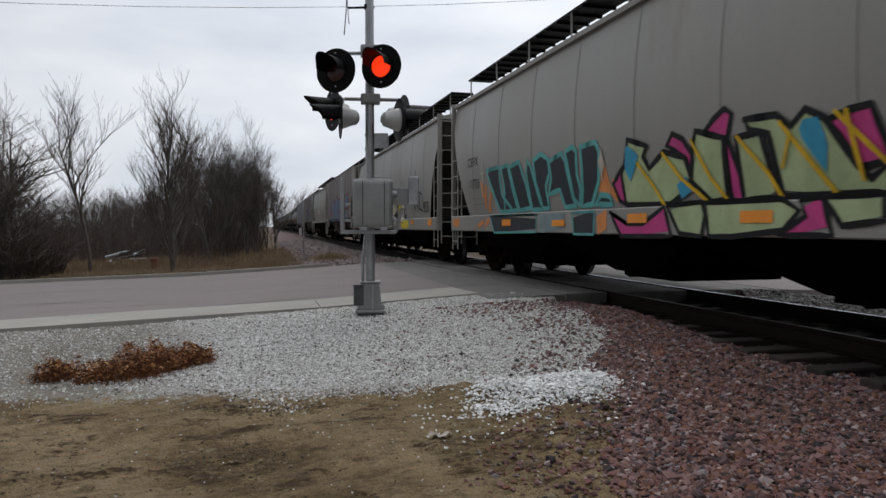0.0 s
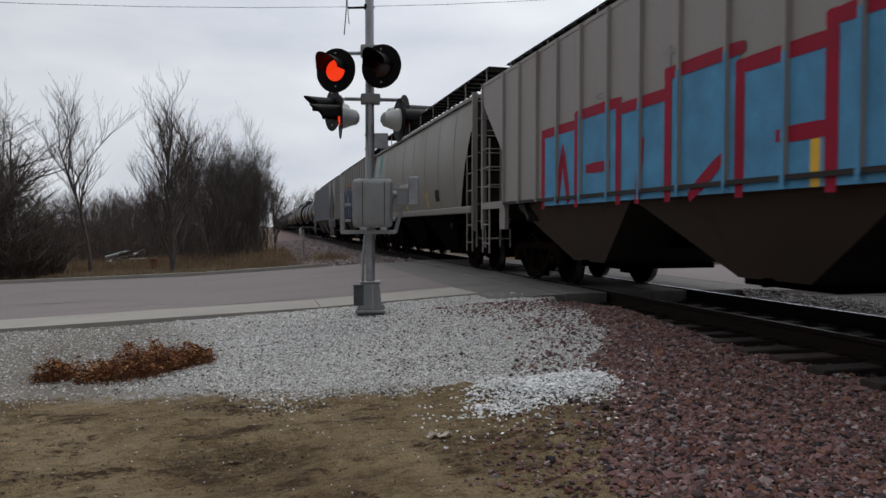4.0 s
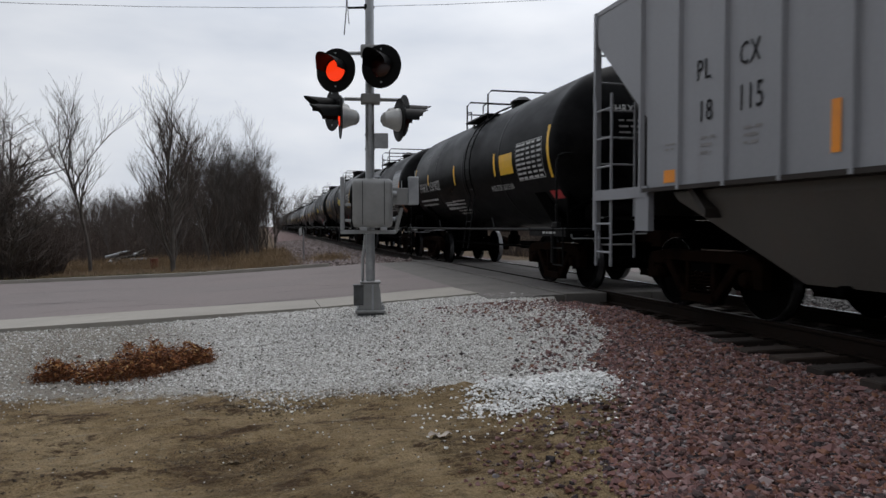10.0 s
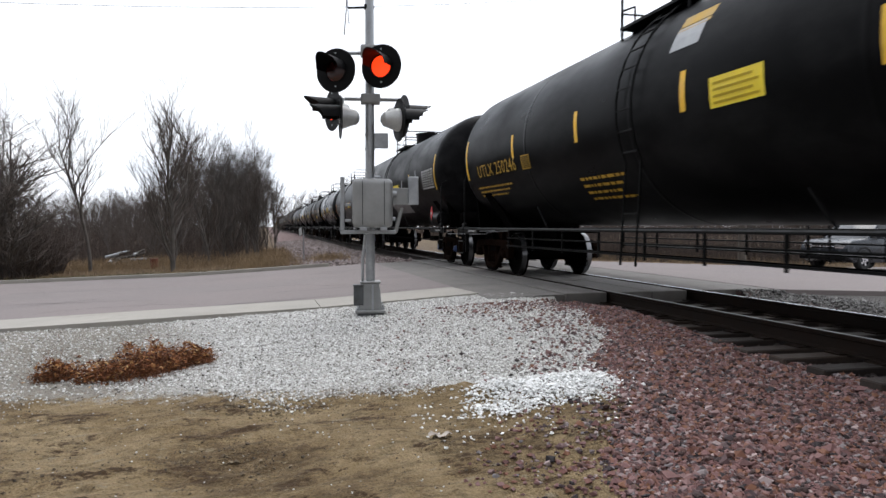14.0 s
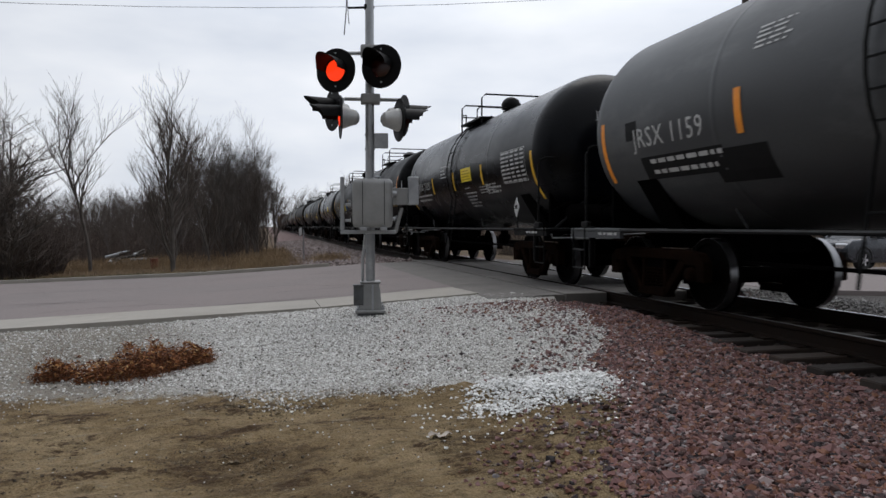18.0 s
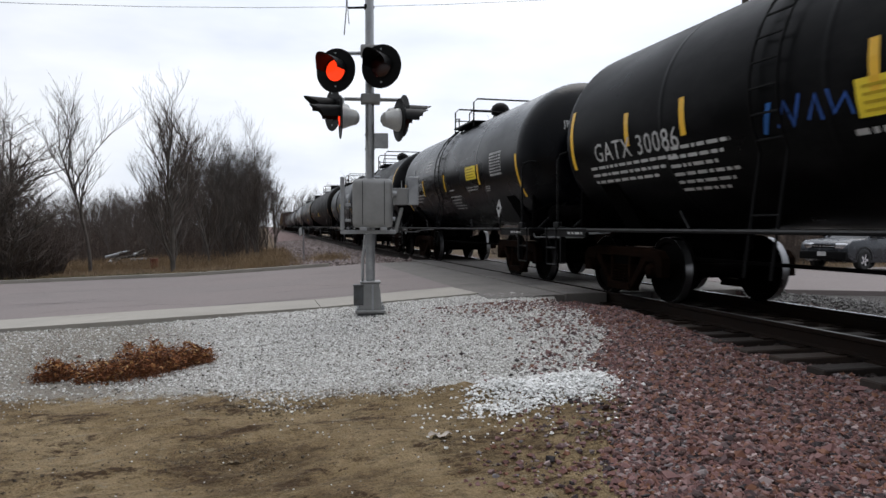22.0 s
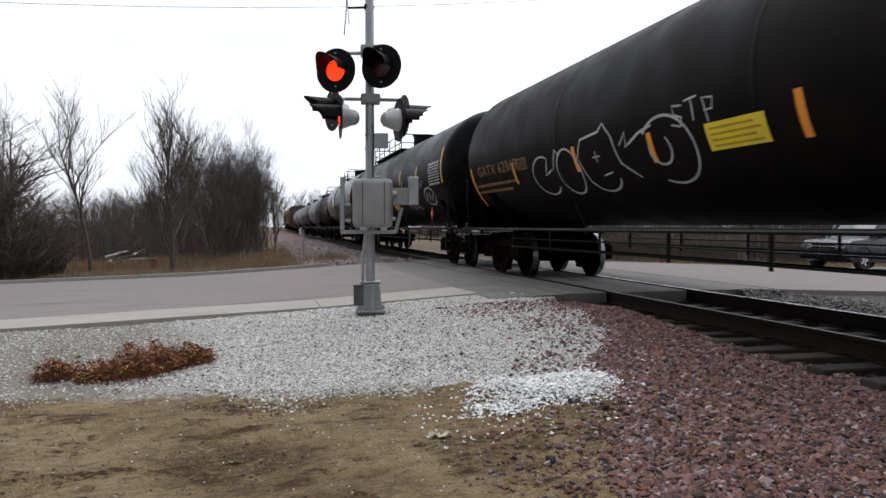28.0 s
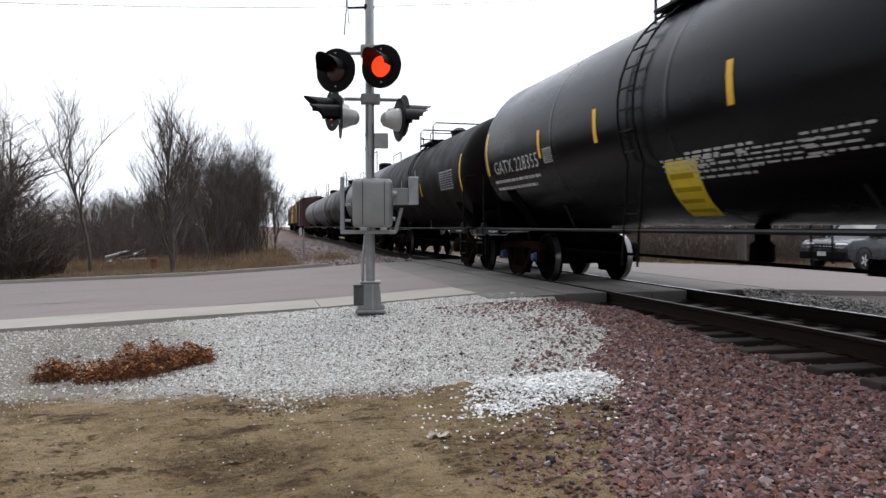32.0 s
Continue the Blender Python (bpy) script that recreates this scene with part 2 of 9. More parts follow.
M = dict(
    black=surface("black_tank_paint", (0.0034, 0.0035, 0.0039), 0.36, var=0.4, coarse=1.1, bump=0.05, bump_scale=25, stain=(0.0125, 0.0125, 0.0128), stain_at=(0.47, 0.72), stretch=(1, 0.5, 1), spec=0.03),
    black_b=surface("glossy_black_tank_paint", (0.0013, 0.0017, 0.0030), 0.27, var=0.35, coarse=0.9, bump=0.04, bump_scale=20, stain=(0.0045, 0.0052, 0.0064), stain_at=(0.52, 0.8), stretch=(1, 0.5, 1), spec=0.13),
    brown=surface("brown_black_tank_paint", (0.0042, 0.0028, 0.0022), 0.52, var=0.4, coarse=1.3, bump=0.06, bump_scale=25, stain=(0.012, 0.0078, 0.006), stain_at=(0.5, 0.8), spec=0.06),
    greytank=surface("weathered_grey_tank_paint", (0.03822, 0.04116, 0.04469), 0.5, var=0.45, coarse=0.9, bump=0.05, bump_scale=25, stain=(0.07644, 0.07938, 0.08114), stain_at=(0.5, 0.72), stretch=(1, 0.4, 1)),
    palegrey=surface("pale_grey_tank_paint", (0.095, 0.098, 0.105), 0.5, var=0.3, coarse=1.0, stain=(0.063, 0.05775, 0.0525)),
    cream=surface("cream_hopper_paint", (0.2485, 0.2386, 0.2162), 0.5, var=0.14, coarse=0.8, fine=20, bump=0.05, bump_scale=14, stain=(0.164, 0.1441, 0.1193), stain_at=(0.58, 0.85), stretch=(1, 1, 0.22)),
    beige=surface("beige_hopper_paint", (0.2059, 0.1904, 0.1621), 0.5, var=0.16, coarse=0.8, fine=20, bump=0.05, bump_scale=14, stain=(0.1235, 0.09778, 0.07205), stain_at=(0.58, 0.82), stretch=(1, 1, 0.2)),
    offwhite=surface("off_white_ribbed_paint", (0.2641, 0.2401, 0.2209), 0.55, var=0.16, coarse=1.0, fine=20, bump=0.05, bump_scale=14, stain=(0.1441, 0.1056, 0.08162), stain_at=(0.56, 0.8), stretch=(1, 1, 0.16)),
    greige=surface("streaked_grey_ribbed_paint", (0.242, 0.2253, 0.2152), 0.55, var=0.2, coarse=1.0, fine=20, bump=0.05, bump_scale=14, stain=(0.121, 0.09413, 0.07733), stain_at=(0.52, 0.78), stretch=(1, 1, 0.14)),
    silver=surface("pale_grey_ribbed_paint", (0.2452, 0.2509, 0.268), 0.5, var=0.14, coarse=1.0, fine=20, bump=0.05, bump_scale=14, stain=(0.1654, 0.1483, 0.1426), stain_at=(0.58, 0.85), stretch=(1, 1, 0.14)),
    # rusty hopper steel, darkened to hold the shade below the pale walls
    shaded_hopper_rust=surface("shaded_rust_stained_hopper_steel", (0.0216, 0.0153, 0.01116), 0.8, var=0.4, coarse=1.4, stain=(0.0108, 0.0063, 0.00396), stain_at=(0.45, 0.7)),
    # grimy steel taken near black: the shade beneath the cars is in the colour
    underside=surface("shaded_grimy_underframe_steel", (0.0017, 0.0015, 0.0015), 0.9, var=0.4, coarse=3, stain=(0.003, 0.0021, 0.0017), spec=0.02),
    # running gear: rust and oil tones, darkened further for shade below the cars
    truck=surface("shaded_rust_brown_cast_steel", (0.0095, 0.0047, 0.0028), 0.9, var=0.5, coarse=5, stain=(0.0014, 0.0012, 0.0011), spec=0.02),
    wheel=surface("shaded_oily_wheel_steel", (0.0022, 0.0018, 0.0016), 0.75, var=0.4, coarse=6, stain=(0.012, 0.005, 0.003), stain_at=(0.6, 0.9), spec=0.02),
    tread=surface("polished_wheel_tread", (0.26, 0.26, 0.27), 0.34, metal=1.0, var=0.2, bump=0.03),
    rail=surface("rusty_rail_steel", (0.01155, 0.006622, 0.004312), 0.75, var=0.4, coarse=4, spec=0.12),
    railtop=surface("polished_rail_head", (0.52, 0.53, 0.56), 0.25, metal=1.0, var=0.15, coarse=2, bump=0.03),
    railtop_dull=surface("worn_rail_head", (0.13, 0.12, 0.115), 0.45, metal=0.9, var=0.3, coarse=2, bump=0.03),
    tie=surface("creosoted_tie_wood", (0.042, 0.027, 0.019), 0.9, var=0.5, coarse=6, bump=0.6, bump_scale=30, stretch=(1, 8, 8), random_tint=0.5),
    iron=surface("black_steel_fitting", (0.002695, 0.002695, 0.002887), 0.5, var=0.4, spec=0.1),
    galv=surface("galvanised_steel", (0.3519, 0.3622, 0.3726), 0.42, metal=0.75, var=0.2, coarse=5, bump=0.04, stain=(0.2587, 0.2484, 0.2277), stain_at=(0.6, 0.85)),
    caseal=surface("cast_aluminium_case", (0.2633, 0.2633, 0.2589), 0.5, metal=0.5, var=0.16, coarse=4, bump=0.08, stain=(0.2107, 0.202, 0.1843), stain_at=(0.58, 0.85)),
    housing=surface("pale_cast_lamp_housing", (0.42, 0.42, 0.41), 0.45, metal=0.5, var=0.2, coarse=5, bump=0.05),
    signalblack=surface("matt_black_signal_paint", (0.002, 0.002, 0.0022), 0.55, var=0.3, spec=0.12),
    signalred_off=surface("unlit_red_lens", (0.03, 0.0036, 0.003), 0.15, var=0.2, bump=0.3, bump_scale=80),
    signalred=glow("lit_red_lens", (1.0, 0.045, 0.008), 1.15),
    conc=surface("pale_concrete", (0.2851, 0.2652, 0.2321), 0.9, var=0.12, coarse=1.5, bump=0.3, bump_scale=120, stain=(0.1989, 0.179, 0.1525), stain_at=(0.55, 0.8)),
    panel=surface("weathered_crossing_slab", (0.130, 0.119, 0.108), 0.9, var=0.2, coarse=1.5, bump=0.4, bump_scale=90, stain=(0.0792, 0.0684, 0.0612), stain_at=(0.5, 0.75)),
    asphalt=surface("worn_pinkish_asphalt", (0.172, 0.145, 0.138), 0.9, var=0.14, coarse=0.5, bump=0.5, bump_scale=160, stain=(0.1092, 0.0975, 0.0936), stain_at=(0.55, 0.8), stretch=(0.4, 1, 1)),
    tar=surface("dark_tar_patch", (0.06, 0.054, 0.05), 0.85, var=0.3),
    yellow=surface("yellow_reflective_tape", (0.75, 0.43, 0.012), 0.45, var=0.15, bump=0.02, stain=(0.4, 0.22, 0.03), stain_at=(0.6, 0.85)),
    orange=surface("orange_reflective_tape", (0.80, 0.27, 0.012), 0.45, var=0.15, bump=0.02),
    label=surface("yellow_label", (0.78, 0.60, 0.02), 0.5, var=0.12, bump=0.02),
    white=surface("white_stencil_paint", (0.465, 0.465, 0.4575), 0.55, var=0.2, fine=60, bump=0.02),
    ink=surface("black_stencil_paint", (0.009, 0.009, 0.0095), 0.6, var=0.3, bump=0.02, spec=0.12),
    fadeink=surface("faded_grey_stencil_paint", (0.22, 0.21, 0.21), 0.6, var=0.3, bump=0.02),
    stencilyellow=surface("yellow_stencil_paint", (0.403, 0.234, 0.00975), 0.55, var=0.2, bump=0.02),
    red=surface("red_placard", (0.50, 0.03, 0.035), 0.5, var=0.1, bump=0.02),
    blue=surface("blue_bearing_cap", (0.014, 0.038, 0.12), 0.5, var=0.2),
    bark=surface("grey_brown_bark", (0.105, 0.092, 0.082), 0.95, var=0.4, coarse=4, bump=0.5, bump_scale=30),
    barkpale=surface("pale_grey_bark", (0.105, 0.091, 0.0805), 0.95, var=0.4, coarse=4, bump=0.5, bump_scale=30),
    twig=surface("brown_bare_twig", (0.118, 0.094, 0.080), 0.95, var=0.3, bump=0, island=0.4),
    brush=surface("dark_winter_brush", (0.088, 0.062, 0.050), 0.95, var=0.3, bump=0, island=0.5),
    straw=surface("dry_straw_grass", (0.3364, 0.2298, 0.1289), 0.95, var=0.3, bump=0, island=0.55),
    weed=surface("russet_dead_weed", (0.20, 0.066, 0.018), 0.95, var=0.3, bump=0, island=0.6),
    green=surface("dull_winter_grass", (0.091, 0.0875, 0.0315), 0.95, var=0.3, bump=0, island=0.5),
    pinkstone=stones("pink_quartzite_ballast", ((0.0, (0.018, 0.014, 0.015)), (0.14, (0.058, 0.034, 0.035)), (0.34, (0.130, 0.054, 0.047)), (0.50, (0.18, 0.078, 0.040)), (0.62, (0.155, 0.073, 0.067)), (0.82, (0.215, 0.124, 0.116)), (0.93, (0.165, 0.15, 0.154)), (1.0, (0.39, 0.29, 0.27)))),
    greystone=stones("grey_crushed_stone", ((0.0, (0.03, 0.028, 0.026)), (0.5, (0.11, 0.105, 0.10)), (1.0, (0.24, 0.23, 0.22)))),
    whitestone=stones("white_limestone_gravel", ((0.0, (0.055, 0.045, 0.036)), (0.09, (0.26, 0.243, 0.218)), (0.4, (0.52, 0.506, 0.475)), (1.0, (0.76, 0.752, 0.728)))),
    lumpstone=surface("pink_ballast_lump", (0.15, 0.077, 0.066), 0.85, var=0.45, coarse=1.5, fine=9.0, bump=0.4, bump_scale=7.0, random_tint=0.75),
    farstone=stones("dusty_pink_ballast", ((0.0, (0.07, 0.05, 0.046)), (0.5, (0.17, 0.13, 0.12)), (1.0, (0.33, 0.28, 0.265)))),
    palestone=stones("pale_limestone_lumps", ((0.0, (0.55, 0.54, 0.51)), (0.3, (0.78, 0.775, 0.755)), (1.0, (0.86, 0.86, 0.85)))),
    # stones below the train: its shade is part of these dark tones
    darkstone=stones("shaded_oily_ballast", ((0.0, (0.012, 0.010, 0.009)), (0.6, (0.035, 0.024, 0.021)), (1.0, (0.075, 0.05, 0.045)))),
    clod=stones("crumbled_earth", ((0.0, (0.030, 0.020, 0.012)), (0.5, (0.095, 0.066, 0.037)), (1.0, (0.22, 0.165, 0.10)))),
    weedleaf=stones("curled_dead_leaves", ((0.0, (0.030, 0.010, 0.004)), (0.3, (0.14, 0.042, 0.011)), (0.65, (0.30, 0.105, 0.028)), (0.88, (0.40, 0.19, 0.06)), (1.0, (0.48, 0.32, 0.14)))),
    litter=surface("dirty_white_paper", (0.42, 0.37, 0.32), 0.9, var=0.3, coarse=20, bump=0.1, stain=(0.2, 0.14, 0.09)),
    lever=surface("worn_lever_steel", (0.16, 0.16, 0.165), 0.5, metal=0.4, var=0.4, coarse=4),
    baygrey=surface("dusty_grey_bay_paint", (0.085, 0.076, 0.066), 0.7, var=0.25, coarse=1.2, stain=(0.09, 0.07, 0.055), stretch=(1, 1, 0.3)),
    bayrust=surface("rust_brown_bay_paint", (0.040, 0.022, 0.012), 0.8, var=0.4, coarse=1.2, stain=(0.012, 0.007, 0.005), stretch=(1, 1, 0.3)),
    moist=surface("stained_junction_iron", (0.075, 0.078, 0.08), 0.55, metal=0.4, var=0.3, coarse=6, stain=(0.03, 0.025, 0.02), stain_at=(0.5, 0.75)),
    slate=surface("slate_grey_patch", (0.045, 0.052, 0.062), 0.5, var=0.2, bump=0.02),
    paleground=surface("pale_grey_patch", (0.33, 0.34, 0.35), 0.55, var=0.25, bump=0.02),
    rustpaint=surface("rust_red_stencil", (0.16, 0.035, 0.012), 0.6, var=0.3, bump=0.02),
    pinkpaint=surface("faded_pink_paint", (0.30, 0.16, 0.17), 0.6, var=0.3, bump=0.02),
    rustorange=surface("faded_orange_stencil", (0.25, 0.13, 0.05), 0.6, var=0.3, bump=0.02),
    pole=surface("weathered_pole_wood", (0.09, 0.075, 0.062), 0.95, var=0.3, coarse=3, stretch=(6, 6, 0.5), bump=0.3),
    wire=surface("weathered_cable", (0.10, 0.10, 0.11), 0.6, var=0.1, bump=0),
    carpaint=surface("silver_grey_car_paint", (0.060, 0.064, 0.072), 0.25, metal=0.6, var=0.06, bump=0),
    glass=surface("dark_car_glass", (0.02, 0.022, 0.025), 0.06, var=0.05, bump=0, spec=0.7),
    rubber=surface("black_tyre_rubber", (0.015, 0.015, 0.015), 0.85, var=0.2),
    chrome=surface("bright_trim_metal", (0.6, 0.6, 0.62), 0.2, metal=1.0, var=0.05, bump=0),
    boxcar=surface("oxide_brown_boxcar_paint", (0.0595, 0.021, 0.014), 0.7, var=0.3, coarse=1.2, stretch=(1, 1, 0.2)),
    locoyellow=surface("armour_yellow_loco_paint", (0.288, 0.162, 0.018), 0.5, var=0.2, coarse=1.0, stain=(0.12, 0.072, 0.018), stretch=(1, 1, 0.3)),
)


# ---- mesh helpers ----
def box(bm, x0, x1, y0, y1, z0, z1):
    v = [bm.verts.new((x, y, z)) for x in (x0, x1) for y in (y0, y1) for z in (z0, z1)]
    for f in ((0, 1, 3, 2), (4, 6, 7, 5), (0, 4, 5, 1), (2, 3, 7, 6), (0, 2, 6, 4), (1, 5, 7, 3)):
        bm.faces.new([v[i] for i in f])
    return bm


def box_at(sx, sy, sz, bevel=0.0):
    bm = box(bmesh.new(), -sx / 2, sx / 2, -sy / 2, sy / 2, -sz / 2, sz / 2)
    return round_off(bm, bevel) if bevel else bm


def round_off(bm, w, segments=2):
    bmesh.ops.recalc_face_normals(bm, faces=bm.faces)
    bmesh.ops.bevel(bm, geom=[e for e in bm.edges if e.calc_face_angle(0) > 0.5], offset=w, segments=segments, affect="EDGES", profile=0.6)
    return bm


def prism(bm, outline, axis, a, b):
    """A solid from an outline in the plane across an axis, from a to b along it."""
    def put(p, q, r):
        return {"x": (r, p, q), "y": (p, r, q), "z": (p, q, r)}[axis]
    lo = [bm.verts.new(put(p, q, a)) for p, q in outline]
    hi = [bm.verts.new(put(p, q, b)) for p, q in outline]
    k = len(outline)
    bm.faces.new(lo[::-1])
    bm.faces.new(hi)
    for i in range(k):
        bm.faces.new((lo[i], lo[(i + 1) % k], hi[(i + 1) % k], hi[i]))
    return bm


def tube(bm, pts, r, sides=6, r_end=None, cap=True):
    """A bar along points, tapering to r_end."""
    pts = [Vector(p) for p in pts]
    rings = []
    for i, p in enumerate(pts):
        d = (pts[min(i + 1, len(pts) - 1)] - pts[max(i - 1, 0)]).normalized()
        side = d.cross(Vector((0.0, 0.0, 1.0)) if abs(d.z) < 0.9 else Vector((1.0, 0.0, 0.0))).normalized()
        other = side.cross(d)
        rr = r if r_end is None else r + (r_end - r) * i / (len(pts) - 1)
        rings.append([bm.verts.new(p + (side * math.cos(2 * math.pi * k / sides) + other * math.sin(2 * math.pi * k / sides)) * rr) for k in range(sides)])
    for a, b in zip(rings, rings[1:]):
        for k in range(sides):
            bm.faces.new((a[k], a[(k + 1) % sides], b[(k + 1) % sides], b[k]))
    if cap:
        bm.faces.new(rings[0][::-1])
        bm.faces.new(rings[-1])
    return bm


def revolve(bm, profile, axis="y", sides=32, centre=(0, 0, 0)):
    """Turn a profile of (along, radius) about an axis."""
    rings = []
    for a, r in profile:
        ring = []
        for k in range(1 if r < 1e-6 else sides):
            c, s = math.cos(2 * math.pi * k / sides) * r, math.sin(2 * math.pi * k / sides) * r
            p = {"y": (c, a, s), "x": (a, c, s), "z": (c, s, a)}[axis]
            ring.append(bm.verts.new((p[0] + centre[0], p[1] + centre[1], p[2] + centre[2])))
        rings.append(ring)
    for a, b in zip(rings, rings[1:]):
        for k in range(sides):
            q = [a[k % len(a)], a[(k + 1) % len(a)], b[(k + 1) % len(b)], b[k % len(b)]]
            q = [v for i, v in enumerate(q) if v not in q[:i]]
            if len(q) > 2:
                bm.faces.new(q)
    return bm


def finish(bm, material, smooth=False, name="mesh"):
    bmesh.ops.recalc_face_normals(bm, faces=bm.faces)
    me = bpy.data.meshes.new(name)
    bm.to_mesh(me)
    bm.free()
    me.materials.append(material)
    if smooth:
        me.shade_smooth()
        me.set_sharp_from_angle(angle=radians(35))
    return me


def part(name, bm, material, parent, label="", at=None, smooth=False):
    """Links a bmesh, or a mesh that is already made, as one mesh object under a thing or a part."""
    me = bm if isinstance(bm, bpy.types.Mesh) else finish(bm, material, smooth, name)
    ob = new(name, me)
    ob.parent = parent
    if at is not None:
        ob.matrix_basis = at if isinstance(at, Matrix) else pose(*at)
    return tagged(ob, label)


def thing(name, label, category, at=None, group="", kind=""):
    ob = new(name)
    ob.empty_display_size = 0.3
    if at is not None:
        ob.matrix_basis = at if isinstance(at, Matrix) else pose(*at)
    return tagged(ob, label, category, group, kind)


def whole(name, bm, material, label, category, at=None, group="", kind="", smooth=False):
    ob = new(name, bm if isinstance(bm, bpy.types.Mesh) else finish(bm, material, smooth, name))
    if at is not None:
        ob.matrix_basis = at if isinstance(at, Matrix) else pose(*at)
    return tagged(ob, label, category, group, kind)


def raw(name, verts, faces, material, smooth=False):
    me = bpy.data.meshes.new(name)
    me.from_pydata(verts, [], faces)
    me.materials.append(material)
    if smooth:
        me.shade_smooth()
    return me


# ---- the lie of the land ----
TRACK_X, GAUGE = 6.34, 1.505
ROAD_NEAR, ROAD_FAR = 11.4, 21.9
GUTTER = 1.24


def bend(y):
    """Sideways shift of the track: straight past the crossing, then a very gentle right-hand bend."""
    y = np.asarray(y, dtype=float)
    u = np.clip((y - 10.0) / 40.0, 0, 1)
    return 0.0155 * (20.0 * u * u + np.maximum(y - 50.0, 0.0))


def road_z(x):
    x = np.asarray(x, dtype=float)
    left = np.interp(x, (-70, -18, -8, -6, -4, -2, -0.45, 1.3, 2.9, 3.6), (-0.95, -0.75, -0.545, -0.49, -0.43, -0.385, -0.308, -0.205, -0.10, -0.06))
    right = -0.03 - 0.038 * np.clip(x - 8.3, 0, 13)
    return np.where(x < 3.6, left, np.where(x > 8.3, right, np.where(x < 4.6, -0.06 + 0.03 * (x - 3.6), -0.03)))


def step(a, b, x):
    t = np.clip((np.asarray(x, dtype=float) - a) / (b - a), 0, 1)
    return t * t * (3 - 2 * t)


def land_z(x, y):
    x, y = np.broadcast_arrays(np.asarray(x, dtype=float), np.asarray(y, dtype=float))
    rz = road_z(x)
    near = np.maximum(rz, -0.43) - 0.020 - 0.26 * step(0.2, 7.5, ROAD_NEAR - y) * step(-8, 0, x)
    near = near - 0.09 * step(3.9, 4.7, x) * step(10.72, 10.5, y) * step(9.0, 10.2, y)
    beyond = rz - 0.05 - 0.12 * step(0, 12, y - ROAD_FAR) - 0.35 * step(3, 22, y - ROAD_FAR) * step(4, -10, x)
    z = np.where(y < ROAD_NEAR, near, np.where(y > ROAD_FAR, beyond, rz - 0.08))
    z = np.where((x > 9) & (y < ROAD_NEAR), rz - 0.09, z)
    d = np.abs(x - TRACK_X - bend(y))
    bed = np.where(d < 1.36, -0.265, -0.24 - np.where(y > ROAD_FAR - 2, 0.24, 0.12) * (d - 1.36))
    bed = np.where(d < 4.5, bed, -9.0)
    off_road = (y < ROAD_NEAR - 0.9) | (y > ROAD_FAR + 0.3)
    z = np.where(off_road, np.where((x < 9) & (d > 1.36), np.maximum(z, bed), np.where(d <= 1.36, bed, z)), np.where(d < 1.7, -0.3, z))
    return z


_waves = np.random.default_rng(77)
WAVES = [(w, a * 2 * np.pi, p * 2 * np.pi) for w, a, p in zip(np.geomspace(0.13, 2.2, 46), _waves.random(46), _waves.random(46))]


def relief(x, y):
    """Lumps and hollows of the trodden dirt; the gravel and the ballast lie smoother."""
    x, y = np.broadcast_arrays(np.asarray(x, dtype=float), np.asarray(y, dtype=float))
    h = sum((0.0042 * w ** 0.75) * np.sin((x * np.cos(a) + 1.5 * y * np.sin(a)) * 2 * np.pi / w + p) for w, a, p in WAVES)
    lump = sum(np.sin((x * np.cos(a) + y * np.sin(a)) * 2 * np.pi / (0.10 + 0.12 * k / 9) + p) for k, (_, a, p) in enumerate(WAVES[::5])) / 10
    patch_mask = step(0.05, 0.5, sum(np.sin((x * np.cos(a) + 2.0 * y * np.sin(a)) * 2 * np.pi / (0.9 + 0.3 * k) + p) for k, (_, a, p) in enumerate(WAVES[3::8])) / 4)
    h = h + 0.05 * patch_mask * np.maximum(lump, 0)
    dirt = 1 - 0.8 * step(-0.2, 0.3, ridge(x, y))
    near = step(0, 1.2, ROAD_NEAR - 0.4 - y) * step(0.5, 1.5, y) * step(-9, -6, x) * step(0.5, -0.3, x - bank_x(y))
    return h * dirt * near


def ridge(x, y):
    """Wavy edge between gravel and dirt; positive on the gravel side."""
    return y - (6.70 - 0.25 * x - 0.35 * np.clip(x - 1.2, 0, 2)) + 0.20 * np.sin(2.1 * x + 0.6) + 0.14 * np.sin(5.3 * x + 1.0)


def bank_x(y):
    return np.minimum(0.40 + 0.46 * y, 4.7) + 0.12 * np.sin(2.7 * y)


def axis_steps(spans):
    out = []
    for a, b, s in spans:
        out.extend(np.arange(a, b, s).tolist())
    return np.array(out + [spans[-1][1]])


def make_ground_material():
    m, n, l, p = nodes_of("ground_of_dirt_gravel_and_grass")
    co = n.new("ShaderNodeTexCoord").outputs["Object"]
    sep = n.new("ShaderNodeSeparateXYZ")
    l.new(co, sep.inputs[0])
    wob = noise_node(n, l, co, 1.3, 6.0)
    fine = noise_node(n, l, co, 9.0, 6.0, None, 0.65)

    def math_node(op, a, b=0.0, c=None):
        t = n.new("ShaderNodeMath")
        t.operation = op
        for i, v in enumerate((a, b) if c is None else (a, b, c)):
            if isinstance(v, (int, float)):
                t.inputs[i].default_value = v
            else:
                l.new(v, t.inputs[i])
        return t.outputs[0]

    def soft(v, a, b):
        t = n.new("ShaderNodeMapRange")
        t.interpolation_type = "SMOOTHSTEP"
        l.new(v, t.inputs[0])
        t.inputs[1].default_value, t.inputs[2].default_value = a, b
        return t.outputs[0]

    x = math_node("ADD", sep.outputs[0], math_node("MULTIPLY", math_node("SUBTRACT", fine, 0.5), 1.1))
    y = math_node("ADD", sep.outputs[1], math_node("MULTIPLY", math_node("SUBTRACT", fine, 0.5), 1.3))
